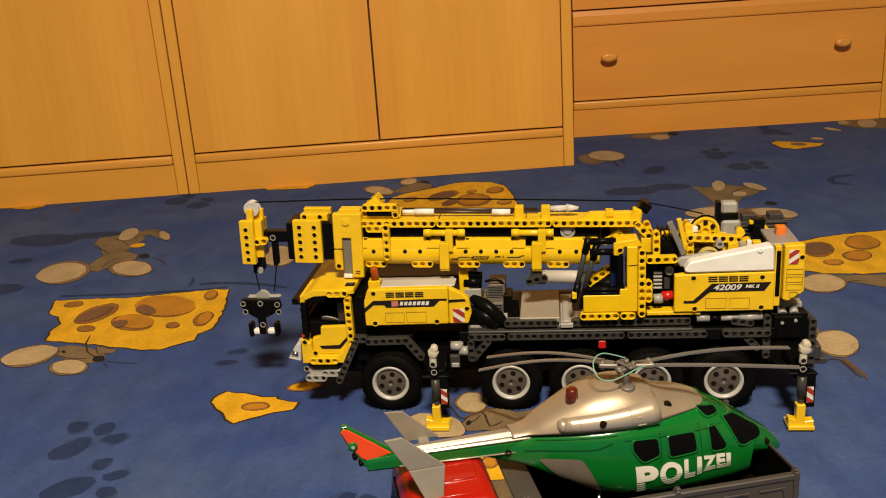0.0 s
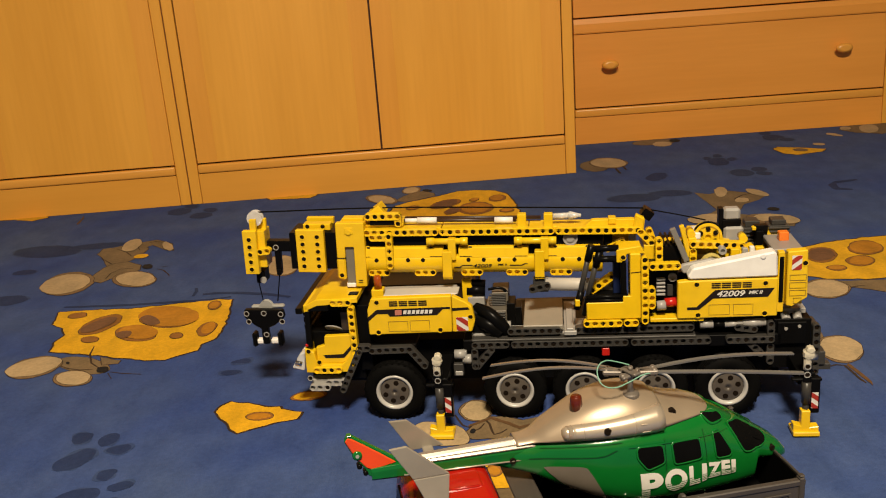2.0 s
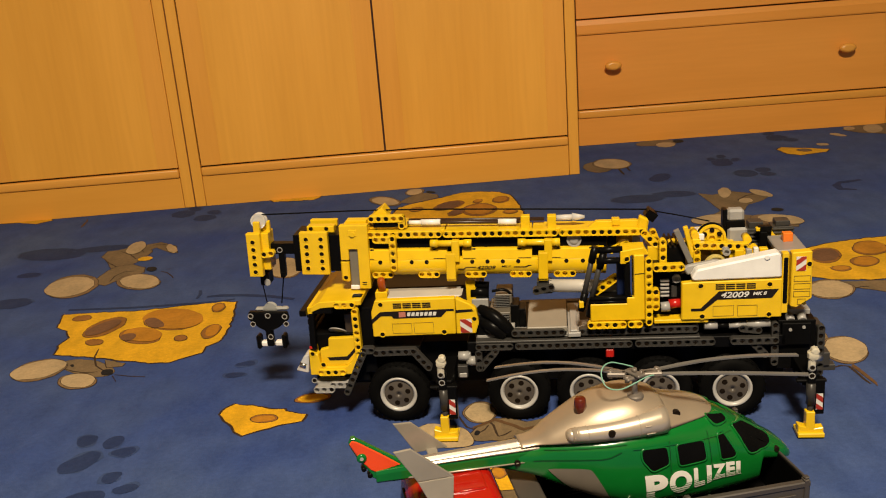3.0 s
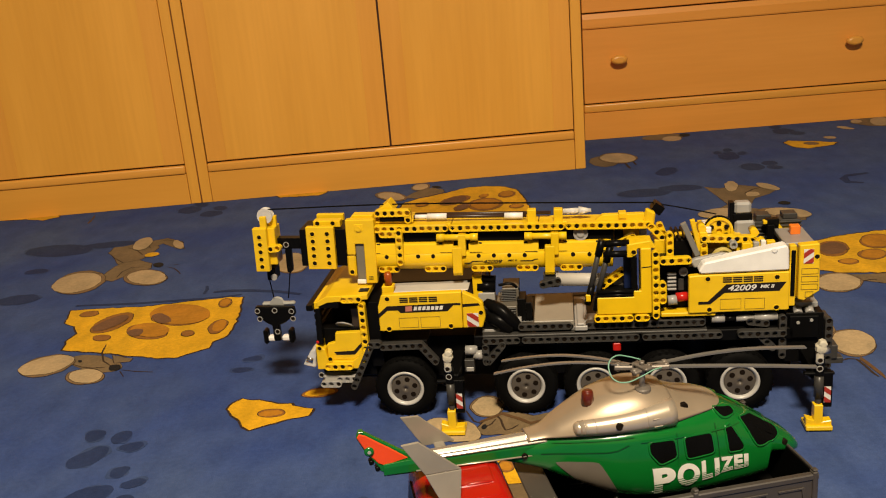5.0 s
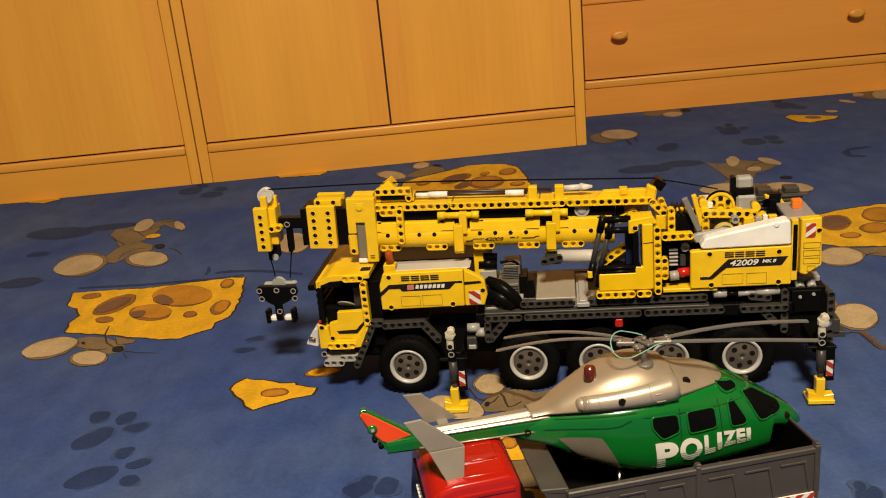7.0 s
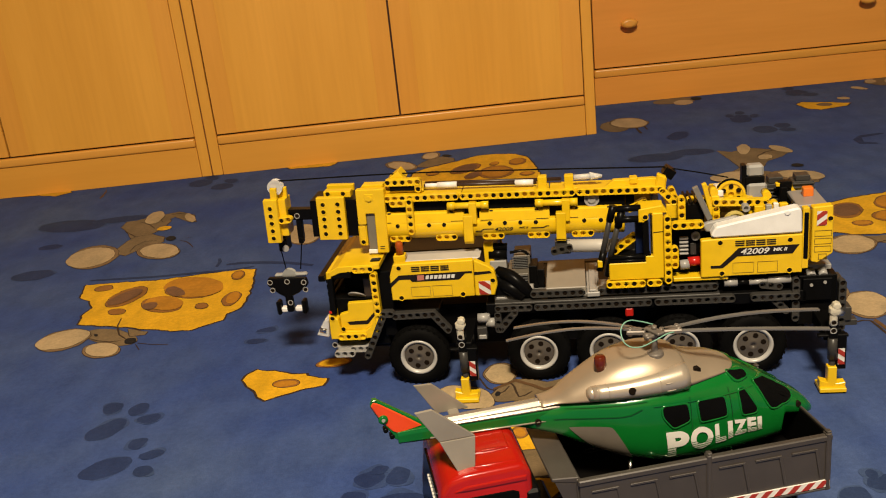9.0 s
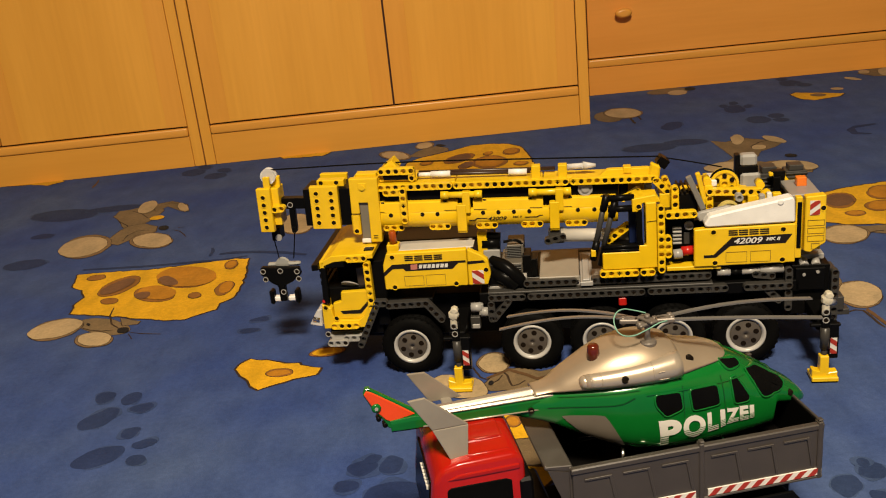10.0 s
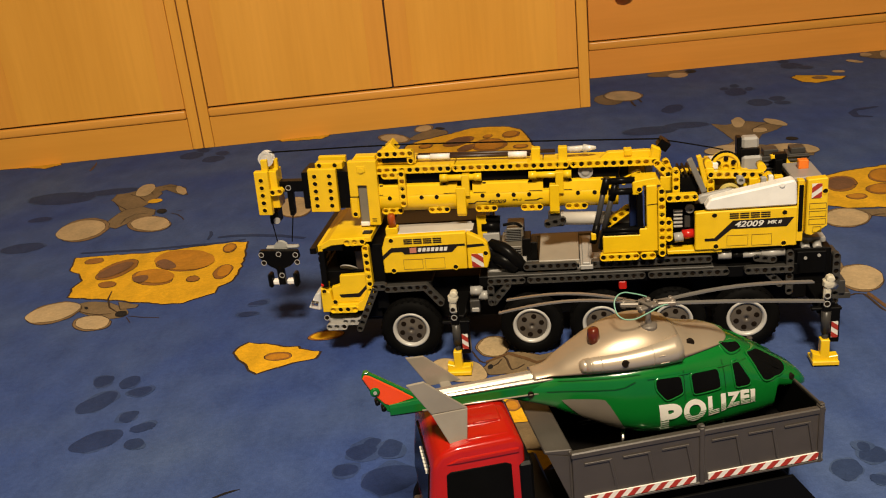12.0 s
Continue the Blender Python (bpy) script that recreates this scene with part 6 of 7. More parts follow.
lorry.matrix_basis = LORRY

bm = bmesh.new()
box(bm, -0.096, 0.176, 0.030, 0.074, 0.022, 0.046, 0.002)
box(bm, -0.030, -0.004, 0.012, 0.092, 0.030, 0.052, 0.002)
box(bm, 0.02, 0.17, 0.038, 0.066, 0.045, 0.066, 0.001)
part("chassis", bm, BLK, lorry, "black lorry chassis")

# open bed with ribbed side boards
bm = bmesh.new()
box(bm, 0.0, BED_L, 0.0, BED_W, BED_B, BED_B + 0.004)
part("bed_floor", bm, BLK, lorry, "black bed floor")
# thin black sheets added on the inner walls as painted shade
bm = bmesh.new()
for d in ((0.0018, BED_L - 0.0018, 0.0017, 0.0024), (0.0018, BED_L - 0.0018, BED_W - 0.0024, BED_W - 0.0017), (0.0017, 0.0024, 0.0026, BED_W - 0.0026), (BED_L - 0.0014, BED_L - 0.0005, 0.0026, 0.0465), (BED_L - 0.0014, BED_L - 0.0005, 0.0885, BED_W - 0.0026)):
    box(bm, *d, BED_B + 0.0042, BED_T - 0.002)
box(bm, BED_L - 0.0014, BED_L - 0.0005, 0.0466, 0.0884, BED_B + 0.0042, 0.0975)
part("bed_inside_shade", bm, BLK, lorry, "added black sheets for the shade inside the bed")


def side_board(y, s):
    bm = bmesh.new()
    box(bm, 0.0, BED_L, y - 0.0015, y + 0.0015, BED_B, BED_T - 0.004, 0.0004)
    ob = part("side_board", bm, BED, lorry, "grey ribbed side board")
    for d in ((-0.001, BED_L, y - 0.0025, y + 0.0025, BED_T - 0.0045, BED_T), (0.0, BED_L, y - 0.0026, y + 0.0022, BED_B - 0.0020, BED_B + 0.0006)):
        bm = bmesh.new()
        box(bm, *d, 0.0008)
        part("board_rail", bm, BED, ob)
    o = y - s * 0.0015
    for x in (0.091, BED_L - 0.003):
        bm = bmesh.new()
        box(bm, x - 0.0018, x + 0.0018, y - 0.0030, y + 0.0030, BED_B - 0.002, BED_T + 0.0018, 0.0007)
        box(bm, x - 0.0014, x + 0.0024, y - 0.0022, y + 0.0022, BED_T + 0.0018, BED_T + 0.0034, 0.0007)
        part("post", bm, BED, ob)
    for x0 in (0.004, 0.031, 0.0585, 0.094, 0.1205, 0.147):
        bm = bmesh.new()
        pts = [(x0 + 0.004, BED_T - 0.009), (x0 + 0.023, BED_T - 0.009), (x0 + 0.027, BED_B + 0.0085), (x0 + 0.0252, BED_B + 0.0085), (x0 + 0.0212, BED_T - 0.0106), (x0 + 0.004, BED_T - 0.0106)]
        prism(bm, pts, o, o - s * 0.0010, 0.0002)
        part("rib", bm, BED, ob)
    for x0, x1 in ((0.007, 0.0865), (0.0955, 0.1795)):
        bm = bmesh.new()
        za, zb = BED_B + 0.0012, BED_B + 0.0066
        prism(bm, [(x0, za), (x1, za), (x1, zb), (x0, zb)], o, o - s * 0.0012)
        st = part("warning_strip", bm, PRI, ob, "red and white striped warning strip")
        n = 8
        for k in range(n):
            a = x0 + (x1 - x0) * k / n
            w = (x1 - x0) / n
            bm = bmesh.new()
            prism(bm, [(a, za), (a + w * 0.5, za), (min(x1, a + w * 1.0), zb), (a + w * 0.5, zb)], o - s * 0.0012, o - s * 0.0014)
            part("stripe", bm, RPR, st)


side_board(0.0, 1)
side_board(BED_W, -1)
bm = bmesh.new()
for ya, yb, zt in ((0.001, 0.047, BED_T - 0.001), (0.047, 0.088, 0.0985), (0.088, BED_W - 0.001, BED_T - 0.001)):
    box(bm, BED_L - 0.0003, BED_L + 0.0015, ya, yb, BED_B, zt, 0.0004)
part("tailboard", bm, BED, lorry, "grey tailboard")
bm = bmesh.new()
box(bm, -0.0015, 0.0015, 0.001, BED_W - 0.001, BED_B, BED_T, 0.0004)
prism(bm, [(0.001, BED_T + 0.001), (-0.018, BED_T + 0.003), (-0.018, BED_T + 0.0005), (0.001, BED_T - 0.004)], 0.002, BED_W - 0.002, 0.0006)
prism(bm, [(-0.0005, BED_T - 0.004), (-0.016, BED_T), (-0.0005, BED_B)], 0.002, 0.004)
part("headboard", bm, BED, lorry, "grey bed headboard with forward ledge")

# cab
CX0, CX1, CW, CT = -0.0985, -0.031, 0.083, 0.1275
bm = bmesh.new()
b = bmesh.new()
pts = [(CX0, 0.030), (CX0, 0.078), (CX0 + 0.005, CT - 0.012), (CX0 + 0.011, CT - 0.003), (CX0 + 0.023, CT), (CX1 - 0.005, CT + 0.001), (CX1, CT - 0.006), (CX1, 0.030)]
prism(b, pts, 0.0, CW, 0.0042, seg=3)
for f in b.faces:
    f.smooth = True
merge(bm, b)
box(bm, CX0 + 0.030, CX1 - 0.009, 0.022, CW - 0.012, CT - 0.003, CT + 0.0016, 0.0022, seg=3)
ccab = part("lorry_cab", bm, CAN, lorry, "glossy red lorry cab")
bm = bmesh.new()
prism(bm, [(CX0 + 0.012, 0.078), (CX1 - 0.010, 0.078), (CX1 - 0.010, 0.1085), (CX1 - 0.014, 0.1105), (CX0 + 0.0165, 0.1105), (CX0 + 0.0138, 0.1085)], 0.0012, -0.0006, 0.0005)
part("side_window", bm, SMK, ccab, "black side window")
bm = bmesh.new()
prism(bm, [(CX0 + 0.0095, 0.075), (CX1 - 0.0075, 0.075), (CX1 - 0.0075, 0.110), (CX1 - 0.0125, 0.1130), (CX0 + 0.0145, 0.1130), (CX0 + 0.0115, 0.1100)], 0.0012, 0.0001, 0.0004)
part("window_rim", bm, CAN, ccab)
bm = bmesh.new()
b = bmesh.new()
prism(b, [(CX0 + 0.014, 0.1165), (CX0 + 0.022, 0.1195), (CX1 - 0.004, 0.1205), (CX1 - 0.004, 0.1165), (CX0 + 0.024, 0.1160)], -0.0010, 0.006, 0.0009, seg=2)
merge(bm, b)
part("roof_gutter", bm, CAN, ccab, "red roof gutter")
bm = bmesh.new()
box(bm, CX0 + 0.030, CX1 - 0.009, 0.0065, 0.0080, CT - 0.0012, CT + 0.0012, 0.0007, seg=2, smooth=True)
box(bm, CX0 + 0.038, CX1 - 0.012, 0.0225, 0.0240, CT + 0.0006, CT + 0.0026, 0.0008, seg=2, smooth=True)
part("roof_ridge", bm, CAN, ccab, "red roof ridges")
bm = bmesh.new()
box(bm, CX1 - 0.006, CX1 + 0.0045, -0.001, CW + 0.001, 0.034, 0.108, 0.002)
part("rear_pillar", bm, BLK, ccab, "black rear pillar")
bm = bmesh.new()
b = bmesh.new()
prism(b, [(0.006, 0.074), (CW - 0.013, 0.074), (CW - 0.015, 0.112), (0.009, 0.112)], 0.0, 0.0016, 0.0005)
bmesh.ops.transform(b, matrix=Matrix(((0, 1, 0.133, CX0 - 0.0114), (1, 0, 0, 0), (0, 0, 1, 0), (0, 0, 0, 1))), verts=b.verts)
bmesh.ops.recalc_face_normals(b, faces=b.faces)
merge(bm, b)
part("windscreen", bm, SMK, ccab, "black windscreen")
for k in range(7):
    bm = bmesh.new()
    z = 0.1030
    box(bm, CX0 + 0.0016, CX0 + 0.0027, 0.014 + k * 0.0045, 0.0168 + k * 0.0045, z, z + 0.0026)
    part("print_bar", bm, PRI, ccab)
bm = bmesh.new()
box(bm, CX0 - 0.005, CX0 + 0.01, 0.001, CW - 0.001, 0.018, 0.040, 0.003, seg=2)
part("bumper", bm, BED, lorry, "grey front bumper")
for x in (-0.076, 0.085, 0.145):
    for y in (0.0075, 0.077):
        bm = bmesh.new()
        lathe(bm, [(0.012, 0.002), (0.016, 0.0), (0.024, 0.001), (0.027, 0.004), (0.027, 0.016), (0.024, 0.019), (0.012, 0.018)], (0, 0, 0), 30)
        w = part("lorry_wheel", bm, RUB, lorry, "black lorry tyre", pose(x, y, 0.027))
        bm = bmesh.new()
        lathe(bm, [(0.015, 0.003), (0.014, 0.001), (0.006, 0.0035), (0.004, 0.0005)], (0, 0, 0), 20)
        part("rim", bm, LGR, w)
for y in (0.0028, 0.098):
    bm = bmesh.new()
    prism(bm, [(0.036, 0.0540), (0.162, 0.0540), (0.180, 0.0300), (0.182, 0.0120), (0.172, 0.0120), (0.160, 0.0300), (0.060, 0.0300), (0.036, 0.0380)], y - 0.0012, y + 0.0012, 0.0004)
    part("side_skirt", bm, BLK, lorry, "black side skirt and mudflap")

# ---- the toy police helicopter lying in the bed ----
HELI = rotz(0.03152, 0.57679, 12.05)
heli = tagged(new("toy_helicopter"), "green and silver toy helicopter lying in the lorry bed", "toy helicopter")
heli.matrix_basis = HELI
# stations: x, bottom, top, half width
HULL = ((-0.032, 0.1275, 0.1400, 0.0045), (-0.012, 0.1205, 0.1415, 0.0085), (0.002, 0.1150, 0.1430, 0.0120), (0.012, 0.1090, 0.1495, 0.0155), (0.028, 0.1010, 0.1578, 0.0215),
        (0.042, 0.0945, 0.1640, 0.0262), (0.055, 0.0895, 0.1672, 0.0293), (0.070, 0.0855, 0.1685, 0.0312), (0.085, 0.0838, 0.1655, 0.0320), (0.104, 0.0830, 0.1578, 0.0322),
        (0.123, 0.0832, 0.1528, 0.0315), (0.137, 0.0840, 0.1462, 0.0298), (0.154, 0.0850, 0.1352, 0.0268), (0.1642, 0.0860, 0.1282, 0.0244), (0.1656, 0.0864, 0.1272, 0.0241),
        (0.1668, 0.1030, 0.1264, 0.0238), (0.1682, 0.1026, 0.1253, 0.0235), (0.1790, 0.1000, 0.1178, 0.0201), (0.191, 0.0968, 0.1090, 0.0150), (0.197, 0.0955, 0.1020, 0.0095), (0.1995, 0.0958, 0.0985, 0.0045))


def hull_at(x):
    """Bottom, top and half width at x, smooth from station to station."""
    n = len(HULL)
    x = min(max(x, HULL[0][0]), HULL[-1][0])
    i = max(k for k in range(n - 1) if HULL[k][0] <= x)
    a, b = HULL[i], HULL[i + 1]
    p, q = HULL[max(0, i - 1)], HULL[min(n - 1, i + 2)]
    w = b[0] - a[0]
    t = (x - a[0]) / w
    out = []
    for k in (1, 2, 3):
        ma, mb = w * (b[k] - p[k]) / (b[0] - p[0]), w * (q[k] - a[k]) / (q[0] - a[0])
        out.append((2 * t ** 3 - 3 * t * t + 1) * a[k] + (t ** 3 - 2 * t * t + t) * ma + (3 * t * t - 2 * t ** 3) * b[k] + (t ** 3 - t * t) * mb)
    return out


def hull_y(x, z, power=2.5):
    """Half width of the hull at x, z."""
    lo, hi, hw = hull_at(x)
    c = (lo + hi) / 2 - 0.06 * (hi - lo)
    h = (hi - c) if z > c else (c - lo)
    power += 0.9 if z < c else 0.0
    return hw * max(0.0, 1 - min(1.0, abs(z - c) / h) ** power) ** (1 / power)


SEAM_Z = ((-0.04, 0.1375), (-0.01, 0.1385), (0.011, 0.1409), (0.033, 0.1427), (0.059, 0.1447), (0.09, 0.1466), (0.1165, 0.1476), (0.1345, 0.1478), (0.25, 0.1478))


def split_at(x):
    """Height of the seam between the green hull and the silver cowling."""
    return min(hull_at(x)[1] - 0.0002, float(np.interp(x, [p[0] for p in SEAM_Z], [p[1] for p in SEAM_Z])))


def hull_mesh(x0, x1, lower, grow=0.0, k=12, nx=44):
    bm = bmesh.new()
    rings = []
    for i in range(nx + 1):
        x = x0 + (x1 - x0) * i / nx
        lo, hi, hw = hull_at(x)
        s = split_at(x)
        za, zb = (lo, s) if lower else (s, hi)
        side = []
        for j in range(k + 1):
            t = j / k
            t = (1 - math.cos(math.pi * t / 2)) if lower else math.sin(math.pi * t / 2)
            z = za + (zb - za) * t
            side.append((hull_y(x, z) + (grow if not lower else 0), z))
        ring = [(-y, z) for y, z in side] + [(y, z) for y, z in side[::-1]]
        rings.append([bm.verts.new((x, y, z + (grow if not lower else 0))) for y, z in ring])
    for p, q in zip(rings, rings[1:]):
        for j in range(len(p)):
            f = bm.faces.new((p[j], p[(j + 1) % len(p)], q[(j + 1) % len(p)], q[j]))
            f.smooth = True
    bm.faces.new(rings[0])
    bm.faces.new(rings[-1])
    bmesh.ops.remove_doubles(bm, verts=bm.verts, dist=1e-6)
    bmesh.ops.recalc_face_normals(bm, faces=bm.faces)
    return bm


hull = part("hull", hull_mesh(-0.032, 0.1995, True, nx=140), GRN, heli, "glossy green cabin hull")
cowl = part("engine_cowling", hull_mesh(-0.010, 0.0925, False, 0.0024), SILD, heli, "silver painted engine cowling")
part("front_cowling", hull_mesh(0.0926, 0.1345, False, 0.0006), SILD, heli, "silver painted front cowling")


def hull_patch(name, quad, mat, parent, off=0.0005, far=-1, n=8, label="", rounded=0.0):
    """A pane that follows the hull side: quad is four corners in x, z."""
    bm = bmesh.new()
    g = []
    for i in range(n + 1):
        row = []
        for j in range(n + 1):
            a, c = i / n, j / n
            if rounded:
                u, v = 2 * a - 1, 2 * c - 1
                k = 1 - rounded * (u * v) ** 4
                a, c = (u * k + 1) / 2, (v * k + 1) / 2
            p = [(quad[0][t] * (1 - a) + quad[1][t] * a) * (1 - c) + (quad[3][t] * (1 - a) + quad[2][t] * a) * c for t in (0, 1)]
            row.append(bm.verts.new((p[0], far * (hull_y(p[0], p[1]) + off), p[1])))
        g.append(row)
    for i in range(n):
        for j in range(n):
            f = bm.faces.new((g[i][j], g[i + 1][j], g[i + 1][j + 1], g[i][j + 1]))
            f.smooth = True
            if far > 0:
                f.normal_flip()
    return part(name, bm, mat, parent, label)


def rounded_ring(pts, r, k=5):
    """The polygon pts with its corners rounded off."""
    out = []
    n = len(pts)
    for i, p in enumerate(pts):
        a, b = pts[i - 1], pts[(i + 1) % n]
        la, lb = math.hypot(a[0] - p[0], a[1] - p[1]), math.hypot(b[0] - p[0], b[1] - p[1])
        ra, rb = min(r, la * 0.45) / la, min(r, lb * 0.45) / lb
        p0, p2 = [p[c] + (a[c] - p[c]) * ra for c in (0, 1)], [p[c] + (b[c] - p[c]) * rb for c in (0, 1)]
        for j in range(k + 1):
            t = j / k
            out.append(tuple((1 - t) ** 2 * p0[c] + 2 * t * (1 - t) * p[c] + t * t * p2[c] for c in (0, 1)))
    dense = []
    for p, q in zip(out, out[1:] + out[:1]):
        m = max(1, int(math.hypot(q[0] - p[0], q[1] - p[1]) / 0.002))
        dense += [(p[0] + (q[0] - p[0]) * j / m, p[1] + (q[1] - p[1]) * j / m) for j in range(m)]
    return dense


def on_hull(p, off, sd):
    return (p[0], sd * (hull_y(p[0], p[1]) + off), p[1] + (off if p[1] > hull_at(p[0])[1] - 0.012 else 0))


def hull_pane(name, pts, mat, parent, label, sd, r=0.0028, off=0.0006, rim=0.0016):
    """A pane with rounded corners that follows the hull, in a raised green rim."""
    ring = rounded_ring(pts, r)
    c = (sum(p[0] for p in ring) / len(ring), sum(p[1] for p in ring) / len(ring))
    bm = bmesh.new()
    rows = [[bm.verts.new(on_hull((c[0] + (p[0] - c[0]) * t, c[1] + (p[1] - c[1]) * t), off, sd)) for p in ring] for t in (0.25, 0.5, 0.75, 1.0)]
    bm.faces.new(rows[0])
    n = len(ring)
    for a, b in zip(rows, rows[1:]):
        for j in range(n):
            bm.faces.new((a[j], a[(j + 1) % n], b[(j + 1) % n], b[j])).smooth = True
    bmesh.ops.recalc_face_normals(bm, faces=bm.faces)
    if sum(f.normal.y for f in bm.faces) * sd < 0:
        for f in bm.faces:
            f.normal_flip()
    pane = part(name, bm, mat, parent, label)
    if rim:
        bm = bmesh.new()
        rows = [[bm.verts.new(on_hull(p, h, sd)) for p in grown(ring, d)] for d, h in ((-0.0003, 0.0003), (rim * 0.3, 0.0009), (rim * 0.7, 0.0009), (rim, -0.0002))]
        for a, b in zip(rows, rows[1:]):
            for j in range(n):
                bm.faces.new((a[j], a[(j + 1) % n], b[(j + 1) % n], b[j])).smooth = True
        bmesh.ops.recalc_face_normals(bm, faces=bm.faces)
        part("window_rim", bm, GRN, pane, "raised green rim")


PANES = (("cabin_window", "smoked dark cabin window", ((0.0704, 0.1362), (0.0884, 0.1355), (0.0900, 0.1226), (0.0780, 0.1186), (0.0708, 0.1284))),
         ("cabin_window", "smoked dark cabin window", ((0.0961, 0.1355), (0.1166, 0.1350), (0.1181, 0.1206), (0.0979, 0.1197))),
         ("cabin_window", "smoked dark door window", ((0.1285, 0.1362), (0.1330, 0.1368), (0.1426, 0.1196), (0.1411, 0.1170), (0.1302, 0.1180))),
         ("roof_window", "small dark roof window", ((0.1228, 0.1488), (0.1395, 0.1434), (0.1408, 0.1404), (0.1288, 0.1416))),
         ("windscreen", "smoked dark windscreen half", ((0.1435, 0.1372), (0.1544, 0.1164), (0.1596, 0.1150), (0.1745, 0.1172), (0.1765, 0.1190), (0.1555, 0.1334))))
for nm, lb, pts in PANES:
    for sd in (-1, 1):
        hull_pane(nm, pts, SMK, hull, lb, sd)
# fairing has the silver paint, darkened in colour as if in shade
hull_patch("rear_fairing", ((0.006, 0.1248), (0.022, 0.1080), (0.052, 0.0925), (0.036, 0.1248)), plastic("shaded_silver", (0.15, 0.13, 0.105), 0.3, metal=0.3), hull, 0.0006, n=12, label="silver fairing with shade put into its grey", rounded=0.06)
# hull green darkened, painted on strips as the shade of panel grooves
GROOVE_SHADE = plastic("groove_shade_green", (0.001, 0.030, 0.005), 0.4)
for q in (((0.0644, 0.1374), (0.142, 0.1352), (0.142, 0.1360), (0.0644, 0.1384)), ((0.0060, 0.1385), (0.0600, 0.1420), (0.0600, 0.1426), (0.0060, 0.1391))):
    hull_patch("hull_ridge", q, GRN, hull, 0.0009, n=10, label="raised green ridge")
for q in (((-0.002, 0.1303), (0.042, 0.1313), (0.042, 0.1319), (-0.002, 0.1309)), ((0.042, 0.1313), (0.0485, 0.1323), (0.0485, 0.1330), (0.042, 0.1319)), ((0.0485, 0.1323), (0.0565, 0.1360), (0.0560, 0.1366), (0.0485, 0.1330)), ((0.0905, 0.1400), (0.0912, 0.1150), (0.0916, 0.1150), (0.0909, 0.1400)), ((0.1205, 0.1405), (0.1225, 0.1110), (0.1229, 0.1110), (0.1209, 0.1405))):
    hull_patch("panel_groove", q, GROOVE_SHADE, hull, 0.0004, n=10, label="panel groove painted as shaded green")
# screw holes: dark discs on the skin, painted as the shade inside
bm = bmesh.new()
lathe(bm, [(0.0030, 0.002), (0.0030, -0.0004), (0.0024, -0.0006)], (0, 0, 0), 14)
part("screw_hole_shade", bm, PIN_SHADE, cowl, "dark disc painted as screw hole shade", pose(0.1007, -hull_y(0.1007, 0.1538) - 0.0012, 0.1538))
bm = bmesh.new()
lathe(bm, [(0.0022, 0.002), (0.0022, -0.0006), (0.0016, -0.0008)], (0, 0, 0), 12)
part("screw_hole_shade", bm, PIN_SHADE, hull, "", pose(0.1794, -hull_y(0.1794, 0.1108) - 0.0006, 0.1108))
# exhaust nacelle: a half-sunk tube along the cowling, with a round end
bm = bmesh.new()
def nacelle_at(x):
    """Middle y, middle z and radius of the nacelle at x."""
    t = (x - 0.0240) / 0.0665
    return -0.0180 - 0.0055 * t - 0.0130 * t * (1 - t), 0.1496 + 0.0040 * t, 0.0052 + 0.0046 * t


rings = []
for i in range(13):
    x = 0.0240 + 0.0665 * i / 12
    yc, zc, rr = nacelle_at(x)
    rings.append([bm.verts.new((x, yc + rr * math.cos(2 * math.pi * j / 24), zc + rr * math.sin(2 * math.pi * j / 24))) for j in range(24)])
for p, q in zip(rings, rings[1:]):
    for j in range(24):
        bm.faces.new((p[j], p[(j + 1) % 24], q[(j + 1) % 24], q[j])).smooth = True
bm.faces.new(rings[0])
bm.faces.new(rings[-1])
bmesh.ops.recalc_face_normals(bm, faces=bm.faces)
nac = part("nacelle", bm, SIL, cowl, "silver exhaust nacelle")
yc, zc, rr = nacelle_at(0.0240)
bm = bmesh.new()
lathe(bm, [(0.0050, 0.003), (0.0050, 0.0), (0.0046, -0.0016), (0.0034, -0.0030), (0.0014, -0.0036)], (0, 0, 0), 20)
bmesh.ops.transform(bm, matrix=pose(0.0240, yc, zc, 0, 0, -82), verts=bm.verts)
part("exhaust", bm, SIL, nac, "round exhaust end")
for x in (0.0270, 0.0340, 0.0690):
    yc, zc, rr = nacelle_at(x)
    bm = bmesh.new()
    rod(bm, (x, yc, zc), (x + 0.0006, yc, zc), rr + 0.00025, 24)
    part("nacelle_band", bm, SIL, nac)
yc, zc, rr = nacelle_at(0.0495)
# dark disc painted as shade of a screw hole on the nacelle
bm = bmesh.new()
lathe(bm, [(0.0027, 0.002), (0.0027, -0.0003), (0.0022, -0.0004)], (0, 0, 0), 14)
part("screw_hole_shade", bm, PIN_SHADE, nac, "dark disc painted as screw hole shade", pose(0.0495, yc - rr + 0.0001, zc + 0.0012))
bm = bmesh.new()
for x0, x1, dz in ((0.0735, 0.0800, -0.0040), (0.0725, 0.0770, 0.0022)):
    yc, zc, rr = nacelle_at(x0)
    y = yc - math.sqrt(rr * rr - dz * dz)
    box(bm, x0, x1, y - 0.0006, y + 0.002, zc + dz, zc + dz + 0.0007, 0.0002)
part("moulding", bm, SIL, nac)
bm = bmesh.new()
lathe(bm, [(0.0050, -0.004), (0.0041, 0.0078), (0.0034, 0.0090), (0.0012, 0.0094)], (0, 0, 0), 16)
part("beacon", bm, AMB, heli, "dark red glossy beacon", pose(0.0350, -0.007, 0.1625, 90, 0, -4))

